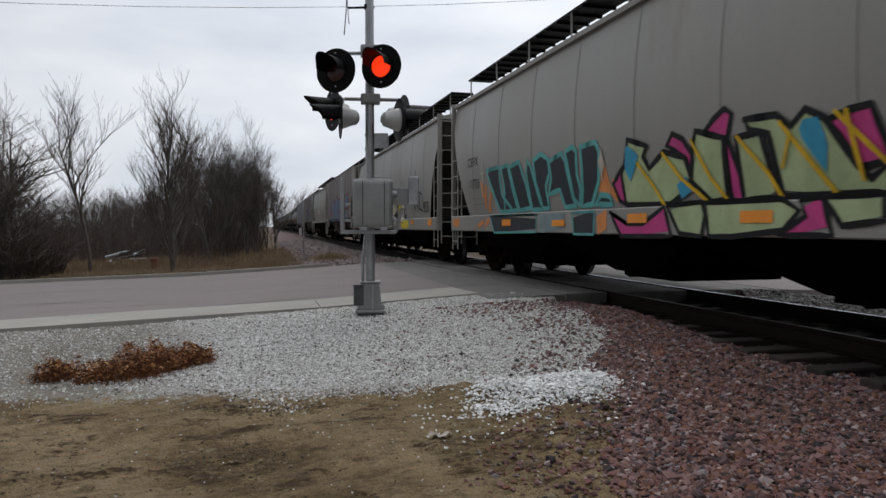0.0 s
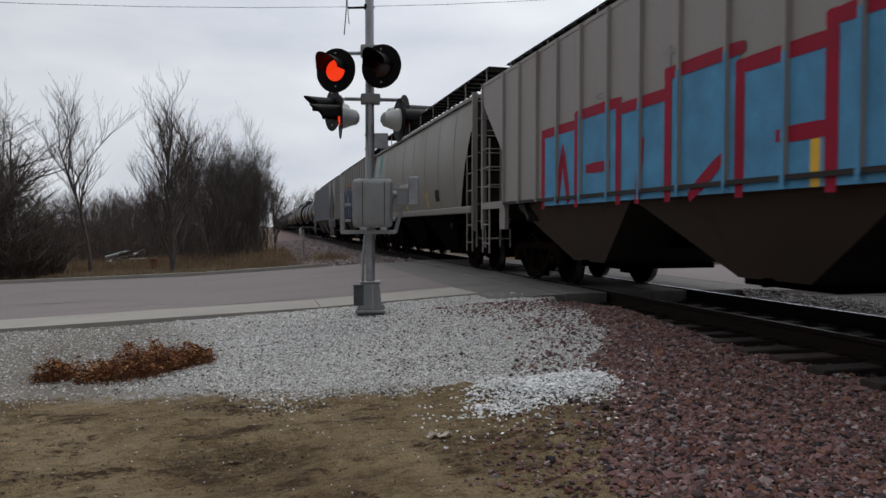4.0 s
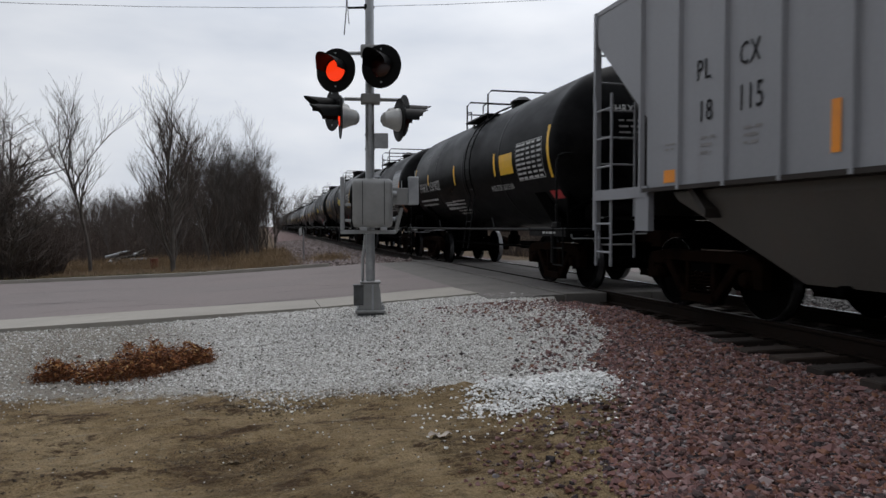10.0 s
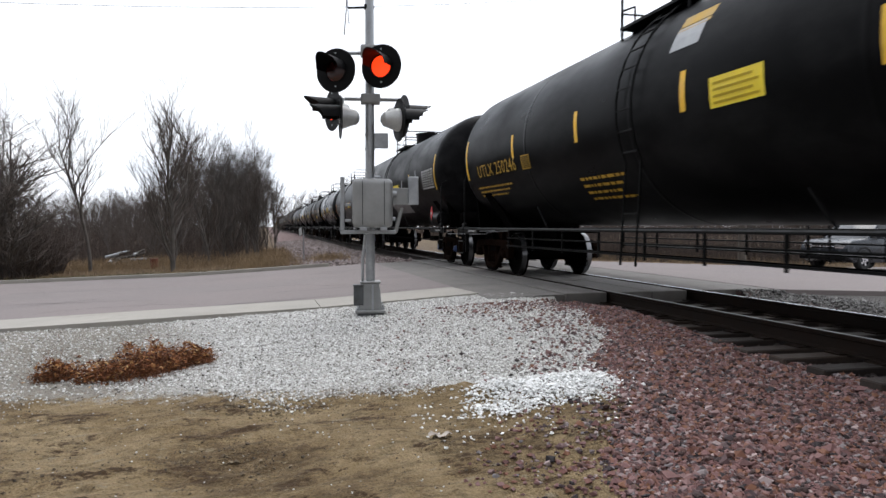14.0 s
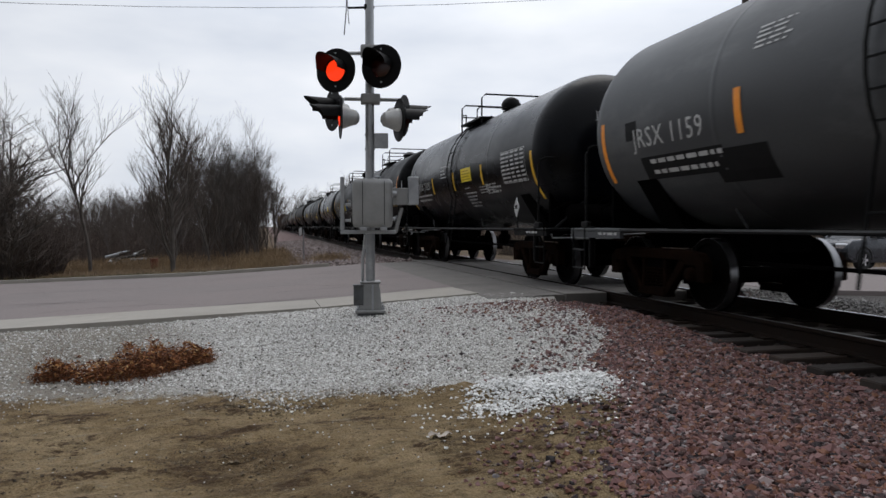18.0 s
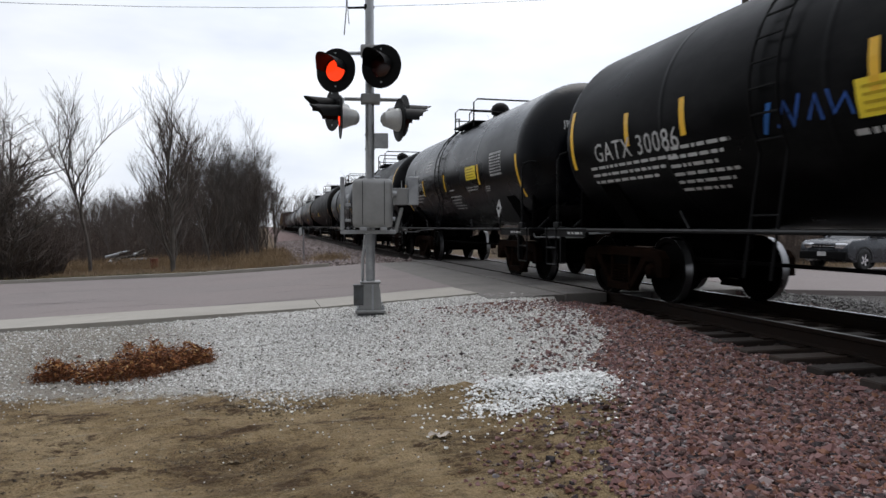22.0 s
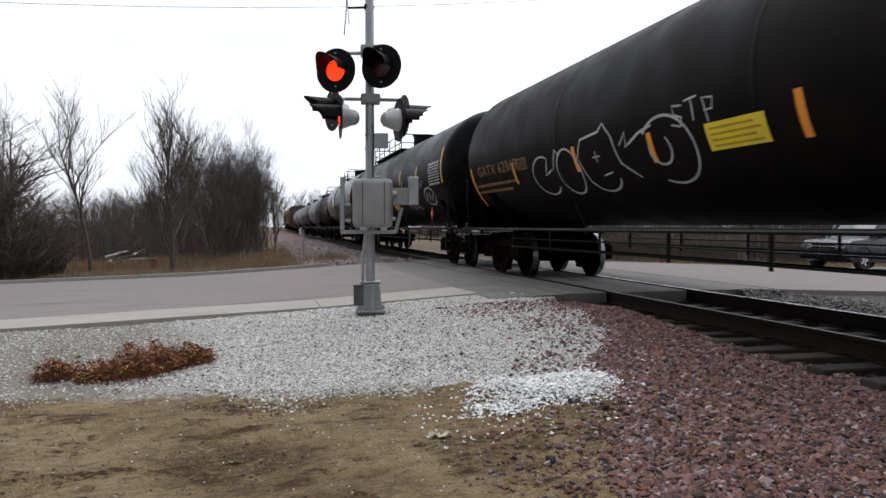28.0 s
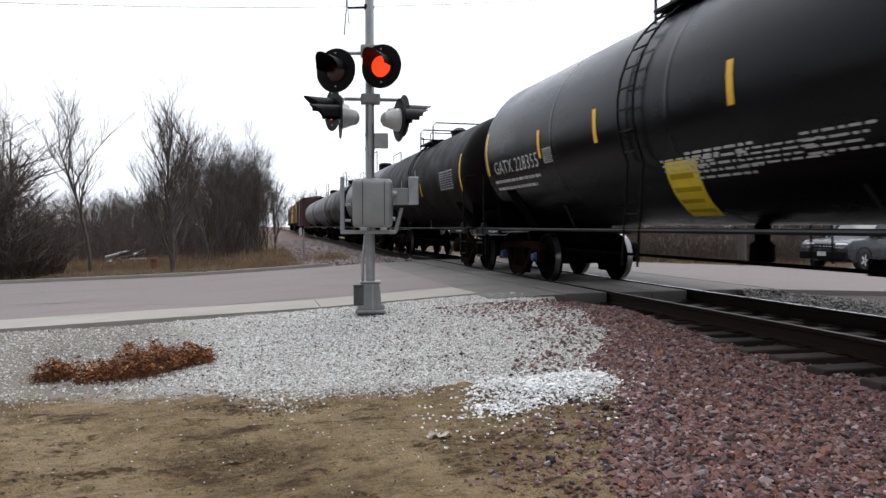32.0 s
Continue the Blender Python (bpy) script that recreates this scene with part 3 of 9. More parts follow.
    # trodden dirt
    def ragged(scale, stretch, k=0.5):
        return math_node("ADD", noise_node(n, l, co, scale, 9.0, stretch, 0.66), math_node("MULTIPLY", math_node("SUBTRACT", noise_node(n, l, co, 13.0, 6.0, (1.0, 1.4, 1.0), 0.7), 0.5), k))
    dirt = ramp_node(n, l, ragged(1.1, None), ((0.30, (0.125, 0.083, 0.042)), (0.48, (0.25, 0.178, 0.094)), (0.66, (0.35, 0.262, 0.150))))
    dirt = mix_node(n, l, 0.8, dirt, ramp_node(n, l, noise_node(n, l, co, 5.0, 9.0, (1.0, 2.0, 1.0), 0.75), ((0.36, grey(0.42)), (0.52, grey(1.0)))), "MULTIPLY")
    dirt = mix_node(n, l, soft(ragged(1.7, (1.0, 1.9, 1.0), 0.6), 0.53, 0.64), dirt, (0.066, 0.038, 0.017))
    dirt = mix_node(n, l, soft(ragged(2.3, (1.0, 2.2, 1.0), 0.6), 0.60, 0.72), dirt, (0.28, 0.23, 0.155))
    dirt = mix_node(n, l, 0.7, dirt, ramp_node(n, l, noise_node(n, l, co, 75.0, 3.0), ((0.3, grey(0.45)), (0.6, grey(1.0)))), "MULTIPLY")
    # white gravel bed between dirt and road
    gravel = ramp_node(n, l, noise_node(n, l, co, 48.0, 2.0), ((0.3, (0.24, 0.222, 0.198)), (0.45, (0.41, 0.393, 0.362)), (0.62, (0.55, 0.534, 0.50))))
    edge = math_node("ADD", math_node("MULTIPLY", sep.outputs[0], -0.30), 6.70)
    in_gravel = soft(math_node("SUBTRACT", y, edge), -0.15, 0.3)
    c = mix_node(n, l, in_gravel, dirt, gravel)
    # sandy verge at the far left of the gravel
    verge = math_node("MULTIPLY", soft(math_node("MULTIPLY", x, -1.0), 0.2, 1.8), 0.8)
    c = mix_node(n, l, math_node("MULTIPLY", verge, in_gravel), c, mix_node(n, l, wob, (0.12, 0.098, 0.070), (0.25, 0.225, 0.185)))
    # pink ballast beside the track
    pink = ramp_node(n, l, noise_node(n, l, co, 26.0, 2.0), ((0.3, (0.018, 0.011, 0.011)), (0.5, (0.06, 0.034, 0.032)), (0.66, (0.11, 0.070, 0.065))))
    bank = math_node("MINIMUM", math_node("ADD", math_node("MULTIPLY", sep.outputs[1], 0.46), 0.40), 4.7)
    c = mix_node(n, l, soft(math_node("SUBTRACT", x, bank), -0.12, 0.25), c, pink)
    # oil-stained bed between the rails, with the shade under the train painted in
    bed_shade = math_node("MULTIPLY", soft(sep.outputs[0], TRACK_X - 1.42, TRACK_X - 1.30), soft(sep.outputs[0], TRACK_X + 1.0, TRACK_X + 0.8))
    c = mix_node(n, l, bed_shade, c, (0.014, 0.011, 0.010))
    # beyond the road: dull grass, then leaf litter
    grass = mix_node(n, l, soft(wob, 0.4, 0.6), (0.095, 0.088, 0.036), (0.175, 0.135, 0.070))
    litter = mix_node(n, l, fine, (0.065, 0.045, 0.030), (0.17, 0.12, 0.075))
    over = mix_node(n, l, soft(y, ROAD_FAR + 2.2, ROAD_FAR + 5.0), grass, litter)
    far_pink = soft(math_node("SUBTRACT", math_node("ADD", x, math_node("MULTIPLY", y, -0.0155)), 0.75), -0.4, 0.5)
    over = mix_node(n, l, far_pink, over, mix_node(n, l, 0.5, pink, (0.24, 0.175, 0.165)))
    c = mix_node(n, l, soft(sep.outputs[1], ROAD_FAR - 1, ROAD_FAR - 0.9), c, over)
    # gravel lot and dry grass on the other side of the track
    lot = mix_node(n, l, soft(noise_node(n, l, co, 30.0, 3.0), 0.35, 0.65), (0.035, 0.031, 0.029), (0.14, 0.13, 0.122))
    lot = mix_node(n, l, soft(y, ROAD_FAR + 0.2, ROAD_FAR + 1.0), lot, mix_node(n, l, fine, (0.07, 0.048, 0.03), (0.17, 0.125, 0.08)))
    c = mix_node(n, l, soft(math_node("ADD", x, math_node("MULTIPLY", y, -0.0155)), 7.9, 8.3), c, lot)
    l.new(c, p.inputs["Base Color"])
    p.inputs["Roughness"].default_value = 0.95
    p.inputs["Specular IOR Level"].default_value = 0.2
    b = n.new("ShaderNodeBump")
    b.inputs["Strength"].default_value, b.inputs["Distance"].default_value = 1.0, 0.05
    l.new(math_node("ADD", noise_node(n, l, co, 45.0, 5.0), math_node("MULTIPLY", fine, 1.5)), b.inputs["Height"])
    l.new(b.outputs[0], p.inputs["Normal"])
    return m


def make_ground():
    xs = axis_steps(((-900, -100, 100), (-100, -12, 4), (-12, -5, 0.4), (-5, 5, 0.045), (5, 9.6, 0.1), (9.6, 30, 1.0), (30, 120, 10), (120, 900, 100)))
    ys = axis_steps(((-300, -20, 40), (-20, 1, 1.0), (1, 2.6, 0.1), (2.6, 8.2, 0.045), (8.2, 12, 0.08), (12, 26, 0.3), (26, 90, 2.0), (90, 300, 15), (300, 2400, 150)))
    gx, gy = np.meshgrid(xs, ys)
    gz = land_z(gx, gy)
    gz = gz + relief(gx, gy)
    w = len(xs)
    verts = np.stack([gx.ravel(), gy.ravel(), gz.ravel()], 1).tolist()
    faces = [(j * w + i, j * w + i + 1, (j + 1) * w + i + 1, (j + 1) * w + i) for j in range(len(ys) - 1) for i in range(w - 1)]
    ob = new("ground", raw("ground", verts, faces, make_ground_material(), True))
    return tagged(ob, "ground of trodden dirt, white gravel, pink ballast and dry grass", "ground", kind="structure")


def make_road():
    def slab(name, x0, x1, y0, y1, lift, material, label, n=40, depth=0.14):
        verts, faces = [], []
        for i in range(n + 1):
            x = x0 + (x1 - x0) * i / n
            z = float(road_z(x)) + lift
            for y in (y0, y1):
                verts += [(x, y, z), (x, y, z - depth)]
            if i:
                a, b = 4 * (i - 1), 4 * i
                faces += [(a, b, b + 2, a + 2), (a + 1, a + 3, b + 3, b + 1), (a, a + 1, b + 1, b), (a + 2, b + 2, b + 3, a + 3)]
        faces += [(0, 2, 3, 1), (4 * n, 4 * n + 1, 4 * n + 3, 4 * n + 2)]
        ob = new(name, raw(name, verts, faces, material))
        return tagged(ob, label, "road" if "road" in name else "pavement", kind="structure")

    slab("road", -70, 3.55, ROAD_NEAR + GUTTER + 0.01, ROAD_FAR, 0.0, M["asphalt"], "worn pinkish-grey asphalt road with cracks and patches")
    slab("road_2", 9.0, 90, ROAD_NEAR - 0.6, ROAD_FAR + 0.9, 0.0, M["asphalt"], "worn asphalt road and lot beyond the track")
    slab("pavement", 3.55, 4.80, ROAD_NEAR - 0.72, ROAD_FAR, -0.006, M["panel"], "cracked dark asphalt apron beside the crossing", 8)
    slab("pavement_2", 7.75, 9.0, ROAD_NEAR - 0.6, ROAD_FAR, -0.006, M["panel"], "cracked asphalt apron beyond the crossing", 8)
    # pale concrete gutter strip along the near edge, cast in lengths
    joints = [-70, -40, -24, -15, -9.5, -4.4, 1.0, 3.60]
    strip = thing("kerb", "pale concrete gutter strip along the near road edge", "kerb", kind="structure")
    for a, b in zip(joints, joints[1:]):
        bm = bmesh.new()
        za, zb = float(road_z(a)) + 0.012, float(road_z(b)) + 0.012
        for y0, y1 in ((ROAD_NEAR, ROAD_NEAR + GUTTER),):
            v = [bm.verts.new(q) for q in ((a + 0.006, y0, za), (b - 0.006, y0, zb), (b - 0.006 - (0.12 if b > 3 else 0), y1, zb), (a + 0.006, y1, za))]
            u = [bm.verts.new((q.co.x, q.co.y, q.co.z - 0.18)) for q in v]
            bm.faces.new(v)
            bm.faces.new(u[::-1])
            for i in range(4):
                bm.faces.new((v[i], u[i], u[(i + 1) % 4], v[(i + 1) % 4]))
        part("kerb_stone", bm, M["conc"], strip)
    # far kerb, a low concrete step
    far = thing("kerb_far", "low grey concrete kerb along the far road edge", "kerb", kind="structure")
    for a, b in ((-70, -40), (-40, -22), (-22, -12), (-12, -6), (-6, -1.5), (-1.5, 2.2)):
        bm = bmesh.new()
        za, zb = float(road_z(a)), float(road_z(b))
        ring = []
        for x, z in ((a + 0.005, za), (b - 0.005, zb)):
            ring.append([bm.verts.new((x, ROAD_FAR + dy, z + dz)) for dy, dz in ((0.0, -0.15), (0.0, 0.09), (0.16, 0.09), (0.16, -0.15))])
        for i in range(4):
            bm.faces.new((ring[0][i], ring[1][i], ring[1][(i + 1) % 4], ring[0][(i + 1) % 4]))
        bm.faces.new(ring[0])
        bm.faces.new(ring[1][::-1])
        part("kerb_stone", bm, M["conc"], far)


def make_cracks():
    """Tar-filled cracks in the road, thin and uneven."""
    rnd = random.Random(5)
    bm = bmesh.new()
    for x, y, ang, length in ((-2.2, 13.2, 0.9, 3.2), (2.4, 13.0, 0.2, 2.0), (-5, 15, 1.2, 6), (-8, 14, 0.9, 7), (-3.5, 17.5, 0.1, 5), (2.6, 18.5, 0.1, 1.5), (-3.6, 13.4, 0.75, 4.0), (0.4, 14.6, 0.35, 3.0), (-1.2, 16.0, 0.15, 4.5), (1.2, 19.0, 0.05, 2.3), (-7, 13.2, 1.0, 5.0), (-0.6, 13.0, 0.02, 3.8)):
        pts, px_, py_ = [], x, y
        for k in range(int(length / 0.12)):
            pts.append((px_, py_, 0.008 + 0.010 * rnd.random()))
            ang += rnd.uniform(-0.25, 0.25)
            px_, py_ = px_ + 0.12 * math.cos(ang), py_ + 0.12 * math.sin(ang)
        pts = [q for q in pts if ROAD_NEAR + GUTTER < q[1] < ROAD_FAR - 0.1 and q[0] < 3.5]
        rows = [(bm.verts.new((a, b - w, float(road_z(a)) + 0.004)), bm.verts.new((a, b + w, float(road_z(a)) + 0.004)), w) for a, b, w in pts]
        for p, q in zip(rows, rows[1:]):
            bm.faces.new((p[0], q[0], q[1], p[1]))
    return whole("road_crack", bm, M["tar"], "thin dark tar-filled cracks in the asphalt", "crack", kind="stuff")


def make_track():
    """Rails on ties; polished running surface on each rail head."""
    ys = [-30.0, 0, 10, 20, 30, 40, 50, 80, 120, 200, 320, 520]
    for k, side in enumerate((-1, 1)):
        x0 = TRACK_X + side * GAUGE / 2
        prof = [(-0.070, -0.182), (0.070, -0.182), (0.070, -0.172), (0.012, -0.155), (0.010, -0.045), (0.036, -0.036), (0.037, -0.006), (0.028, 0.0), (-0.028, 0.0), (-0.037, -0.006), (-0.036, -0.036), (-0.010, -0.045), (-0.012, -0.155), (-0.070, -0.172)]
        verts, faces = [], []
        for i, y in enumerate(ys):
            b = float(bend(y))
            verts += [(x0 + b + p, y, q) for p, q in prof]
            if i:
                m, o = len(prof), (i - 1) * len(prof)
                faces += [(o + j, o + (j + 1) % m, o + m + (j + 1) % m, o + m + j) for j in range(m)]
        rail = thing("rail", "rusty steel rail with a polished running surface on the ties", "rail", group="rails", kind="structure")
        part("rail_body", raw("rail_body", verts, faces, M["rail"]), None, rail)
        verts, faces = [], []
        for i, y in enumerate(ys):
            b = float(bend(y))
            verts += [(x0 + b - 0.027, y, 0.003), (x0 + b + 0.027, y, 0.003)]
            if i:
                o = 2 * i
                faces.append((o - 2, o - 1, o + 1, o))
        part("running_surface", raw("running_surface", verts, faces, M["railtop" if side > 0 else "railtop_dull"]), None, rail, "polished bright running surface" if side > 0 else "dull worn running surface")
    # ties: each one a part of the track bed
    bed = thing("track_bed", "row of dark creosoted wooden ties under the rails", "track", kind="structure")
    bm = round_off(box(bmesh.new(), -1.56, 1.30, -0.115, 0.115, -0.36, -0.186), 0.012, 1)
    tie = finish(bm, M["tie"])
    plate = finish(box(bmesh.new(), -0.18, 0.18, -0.10, 0.10, -0.187, -0.172), M["rail"])
    rnd = random.Random(3)
    y = -6.0
    while y < 90:
        if not (10.9 < y < 22.2):
            b = float(bend(y))
            t = part("tie", tie, None, bed, at=(TRACK_X + b + rnd.uniform(-0.04, 0.04), y, rnd.uniform(-0.012, 0.006), rnd.uniform(-1, 1), 0, rnd.uniform(-1.2, 1.2)))
            if y < 12:
                for s in (-1, 1):
                    part("tie_plate", plate, None, t, at=(s * GAUGE / 2, 0, 0))
        y += 0.535 + rnd.uniform(-0.02, 0.02)
    # crossing slabs between and beside the rails
    deck = thing("crossing_deck", "weathered concrete crossing slabs set between and beside the rails", "crossing", kind="structure")
    for a, b in ((10.62, 13.15), (13.17, 15.6), (15.62, 18.05), (18.07, 20.5), (20.52, 22.5)):
        for x0, x1 in ((-1.53, -0.81), (-0.66, -0.005), (0.005, 0.66), (0.81, 1.38)):
            bm = round_off(box(bmesh.new(), TRACK_X + x0 + float(bend(a)), TRACK_X + x1 + float(bend(a)), a, b, -0.2, -0.012), 0.012, 1)
            part("slab", bm, M["panel"], deck)


def scatter(name, count, region, size, material, label, seed, flat=0.7, sink=0.25, keep=None, heap=None):
    """Loose stones as real pieces: squashed, irregular eight-cornered lumps."""
    r = np.random.default_rng(seed)
    x = r.uniform(region[0], region[1], count)
    y = r.uniform(region[2], region[3], count)
    if keep is not None:
        ok = keep(x, y, r.random(count))
        x, y = x[ok], y[ok]
    n = len(x)
    s = size * np.exp(r.normal(0, 0.30, n))
    z = land_z(x, y) + relief(x, y) + s * (0.5 - sink) * flat
    if heap is not None:
        z = z + heap(x, y) * r.random(n) ** 0.5
    corner = np.array([(1, 0, 0), (-1, 0, 0), (0, 1, 0), (0, -1, 0), (0, 0, 1), (0, 0, -1), (0.62, 0.62, 0.5), (-0.6, 0.6, -0.4)], float)
    tri = [(0, 2, 6), (2, 4, 6), (4, 0, 6), (2, 1, 4), (1, 3, 4), (3, 0, 4), (0, 5, 2), (2, 5, 7), (7, 5, 1), (1, 2, 7), (3, 1, 5), (0, 3, 5)]
    pts = corner[None] * r.uniform(0.65, 1.25, (n, 8, 1)) + r.normal(0, 0.08, (n, 8, 3))
    a, b, c = (r.uniform(0, 2 * np.pi, n) for _ in range(3))
    ca, sa = np.cos(a), np.sin(a)
    rot = np.zeros((n, 3, 3))
    rot[:, 0, 0], rot[:, 0, 1], rot[:, 1, 0], rot[:, 1, 1], rot[:, 2, 2] = ca, -sa, sa, ca, 1
    tilt = np.zeros((n, 3, 3))
    cb, sb = np.cos(b), np.sin(b)
    tilt[:, 0, 0], tilt[:, 0, 2], tilt[:, 2, 0], tilt[:, 2, 2], tilt[:, 1, 1] = cb, sb, -sb, cb, 1
    pts = np.einsum("nij,nkj->nki", tilt, pts)
    pts = np.einsum("nij,nkj->nki", rot, pts) * np.array((1, 1, flat)) * (s / 2)[:, None, None]
    pts += np.stack([x, y, z], 1)[:, None]
    f = (np.array(tri)[None] + 8 * np.arange(n)[:, None, None]).reshape(-1, 3)
    me = bpy.data.meshes.new(name)
    me.vertices.add(8 * n)
    me.vertices.foreach_set("co", pts.ravel())
    me.loops.add(len(f) * 3)
    me.loops.foreach_set("vertex_index", f.ravel())
    me.polygons.add(len(f))
    me.polygons.foreach_set("loop_start", np.arange(len(f)) * 3)
    me.update(calc_edges=True)
    me.shade_flat()
    me.materials.append(material)
    return tagged(new(name, me), label, "stones", kind="stuff")


def make_stones():
    bank = bank_x
    # patches of pink stone spilt over the white gravel beside the apron
    def spilt(x, y):
        return 0.20 * np.exp(-(((x - 3.6) / 0.8) ** 2 + ((y - 9.9) / 0.7) ** 2)) + 0.10 * np.exp(-(((x - 3.5) / 0.4) ** 2 + ((y - 8.3) / 0.3) ** 2)) + 0.006
    scatter("ballast", 96000, (1.2, 5.0, 2.0, 11.0), 0.037, M["pinkstone"], "pink and grey crushed quartzite ballast beside the track", 11,
            keep=lambda x, y, q: (q < step(-0.16, 0.18, x - bank(y)) + 0.10 * step(-1.3, -0.3, x - bank(y)) + np.where(ridge(x, y) > 0, spilt(x, y), 0)) & ((y < 10.3) | (x > 4.2)) & (y < 10.6))
    # the lumps that lie nearest, stone by stone
    bed = thing("ballast_lumps", "larger lumps of pink and grey ballast beside the track", "stones", kind="structure")
    rnd, shapes = random.Random(18), []
    for k in range(9):
        bm = bmesh.new()
        bmesh.ops.create_icosphere(bm, subdivisions=1, radius=0.5)
        for q in bm.verts:
            q.co = Vector((q.co.x, q.co.y * rnd.uniform(0.7, 0.95), q.co.z * 0.62)) * rnd.uniform(0.78, 1.2)
        shapes.append(finish(bm, M["lumpstone"]))
    placed = 0
    while placed < 300:
        x, y = rnd.uniform(1.7, 4.6), 2.6 + 4.6 * rnd.random() ** 1.3
        if x < float(bank(y)) - 0.05 - 0.4 * (rnd.random() < 0.1):
            continue
        k = rnd.uniform(0.038, 0.072)
        st = part("stone", rnd.choice(shapes), None, bed, at=(x, y, float(land_z(x, y) + relief(x, y)) + 0.16 * k + 0.012, rnd.uniform(-25, 25), rnd.uniform(-25, 25), rnd.uniform(0, 360)))
        st.scale = (k, k, k)
        placed += 1
    # stone colour here holds the shade of the passing cars
    scatter("ballast_between_ties", 4500, (4.98, 7.7, 2.5, 10.7), 0.042, M["darkstone"], "oil-stained ballast stones between the ties, darkened with painted shade", 12)
    scatter("ballast_far", 30000, (0.8, 5.8, 22.2, 66.0), 0.075, M["farstone"], "pink ballast bank beyond the road", 13, keep=lambda x, y, q: q < step(-0.3, 0.9, x - 1.3 - bend(y)))
    scatter("ballast_other_side", 7000, (7.6, 9.6, 2.0, 10.9), 0.042, M["greystone"], "grey gravel on the other side of the track", 14)
    scatter("gravel", 215000, (-5.5, 4.4, 5.0, 11.38), 0.020, M["whitestone"], "white crushed limestone gravel round the signal mast", 15,
            keep=lambda x, y, q: (q < step(-0.3, 0.45, ridge(x, y)) * (1 - 0.86 * step(0.5, -1.9, x + 0.5 * np.sin(1.7 * y)))) & (x < bank(y) + 0.12))

    def pile(x, y):
        return np.exp(-(((x - 2.44 - 0.22 * (y - 5.75)) / 0.60) ** 4 + ((y - 5.78 - 0.10 * (x - 2.4)) / 0.36) ** 4)) * (0.85 + 0.4 * np.sin(7.0 * x) * np.sin(9.0 * y + 2.0 * x))
    scatter("gravel_pile", 26000, (1.2, 3.8, 4.7, 6.9), 0.025, M["palestone"], "patch of larger white stones at the edge of the gravel", 16,
            keep=lambda x, y, q: q < 1.25 * pile(x, y) + 0.015, heap=lambda x, y: 0.07 * pile(x, y))
    scatter("loose_pebbles", 2600, (-3.5, 3.0, 2.5, 7.5), 0.014, M["whitestone"], "scattered pebbles on the trodden dirt", 17, keep=lambda x, y, q: (ridge(x, y) < 0.1) & (q < 0.6 * np.exp(1.3 * ridge(x, y)) + 0.10))
    scatter("earth_crumbs", 34000, (-4.5, 3.4, 2.6, 7.6), 0.013, M["clod"], "crumbled brown earth on the trodden dirt", 19,
            keep=lambda x, y, q: (ridge(x, y) < 0.15) & (x < bank(y) + 0.2) & (q < 0.10 + 0.75 * step(0.0, 0.9, np.sin(1.3 * x + 2.2 * y + 0.8 * np.sin(2.9 * x)) * np.sin(0.7 * x - 2.9 * y + 1.0))))
    scatter("earth_clods", 2400, (-4.0, 3.0, 2.8, 7.2), 0.036, M["clod"], "lumps of dark earth", 20,
            keep=lambda x, y, q: (ridge(x, y) < 0.05) & (x < bank(y)) & (q < step(0.2, 1.0, np.sin(1.3 * x + 2.2 * y + 0.8 * np.sin(2.9 * x)) * np.sin(0.7 * x - 2.9 * y + 1.0))))


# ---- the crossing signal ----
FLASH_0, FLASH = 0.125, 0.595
LAMPS = []
MAST = (1.62, 10.35)


def lamp_head(mast, at, turn, phase, tilt=0):
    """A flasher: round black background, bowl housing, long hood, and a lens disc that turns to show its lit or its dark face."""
    m = pose(*at, 0, 0, turn) @ pose(0, 0, 0, tilt)      # faces along its own -y
    head = part("lamp_head", revolve(bmesh.new(), [(0.0, 0.155), (0.0, 0.305), (0.012, 0.305), (0.012, 0.15)], "y", 36), M["signalblack"], mast, "round black lamp background", at=m)
    part("housing", revolve(bmesh.new(), [(0.012, 0.165), (0.04, 0.165), (0.09, 0.145), (0.17, 0.115), (0.23, 0.10), (0.27, 0.05), (0.275, 0.0)], "y", 28), M["housing"], head, "pale grey cast lamp housing", smooth=True)
    bm = bmesh.new()
    rows = []
    for i in range(15):
        a = math.pi * (-0.02 + 1.04 * i / 14)
        reach = 0.43 - 0.19 * abs(math.cos(a)) ** 2
        rows.append([bm.verts.new((r * math.cos(a), y, r * math.sin(a))) for r, y in ((0.160, 0.0), (0.160, -reach), (0.168, -reach), (0.168, 0.0))])
    for a, b in zip(rows, rows[1:]):
        for i in range(3):
            bm.faces.new((a[i], a[i + 1], b[i + 1], b[i]))
    part("hood", bm, M["signalblack"], head, "long black hood", smooth=True)
    part("lens_ring", revolve(bmesh.new(), [(-0.012, 0.150), (-0.012, 0.163), (0.004, 0.163), (0.004, 0.150)], "y", 32), M["signalblack"], head)
    part("screw", revolve(bmesh.new(), [(-0.008, 0.0), (-0.008, 0.012), (0.0, 0.012)], "y", 8, (0, 0, -0.22)), M["galv"], head)
    part("screw", revolve(bmesh.new(), [(-0.008, 0.0), (-0.008, 0.012), (0.0, 0.012)], "y", 8, (0, 0, 0.24)), M["galv"], head)
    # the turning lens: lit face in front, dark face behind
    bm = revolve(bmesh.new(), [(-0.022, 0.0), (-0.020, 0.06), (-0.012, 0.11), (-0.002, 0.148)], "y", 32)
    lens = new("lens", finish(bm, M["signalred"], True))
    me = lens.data
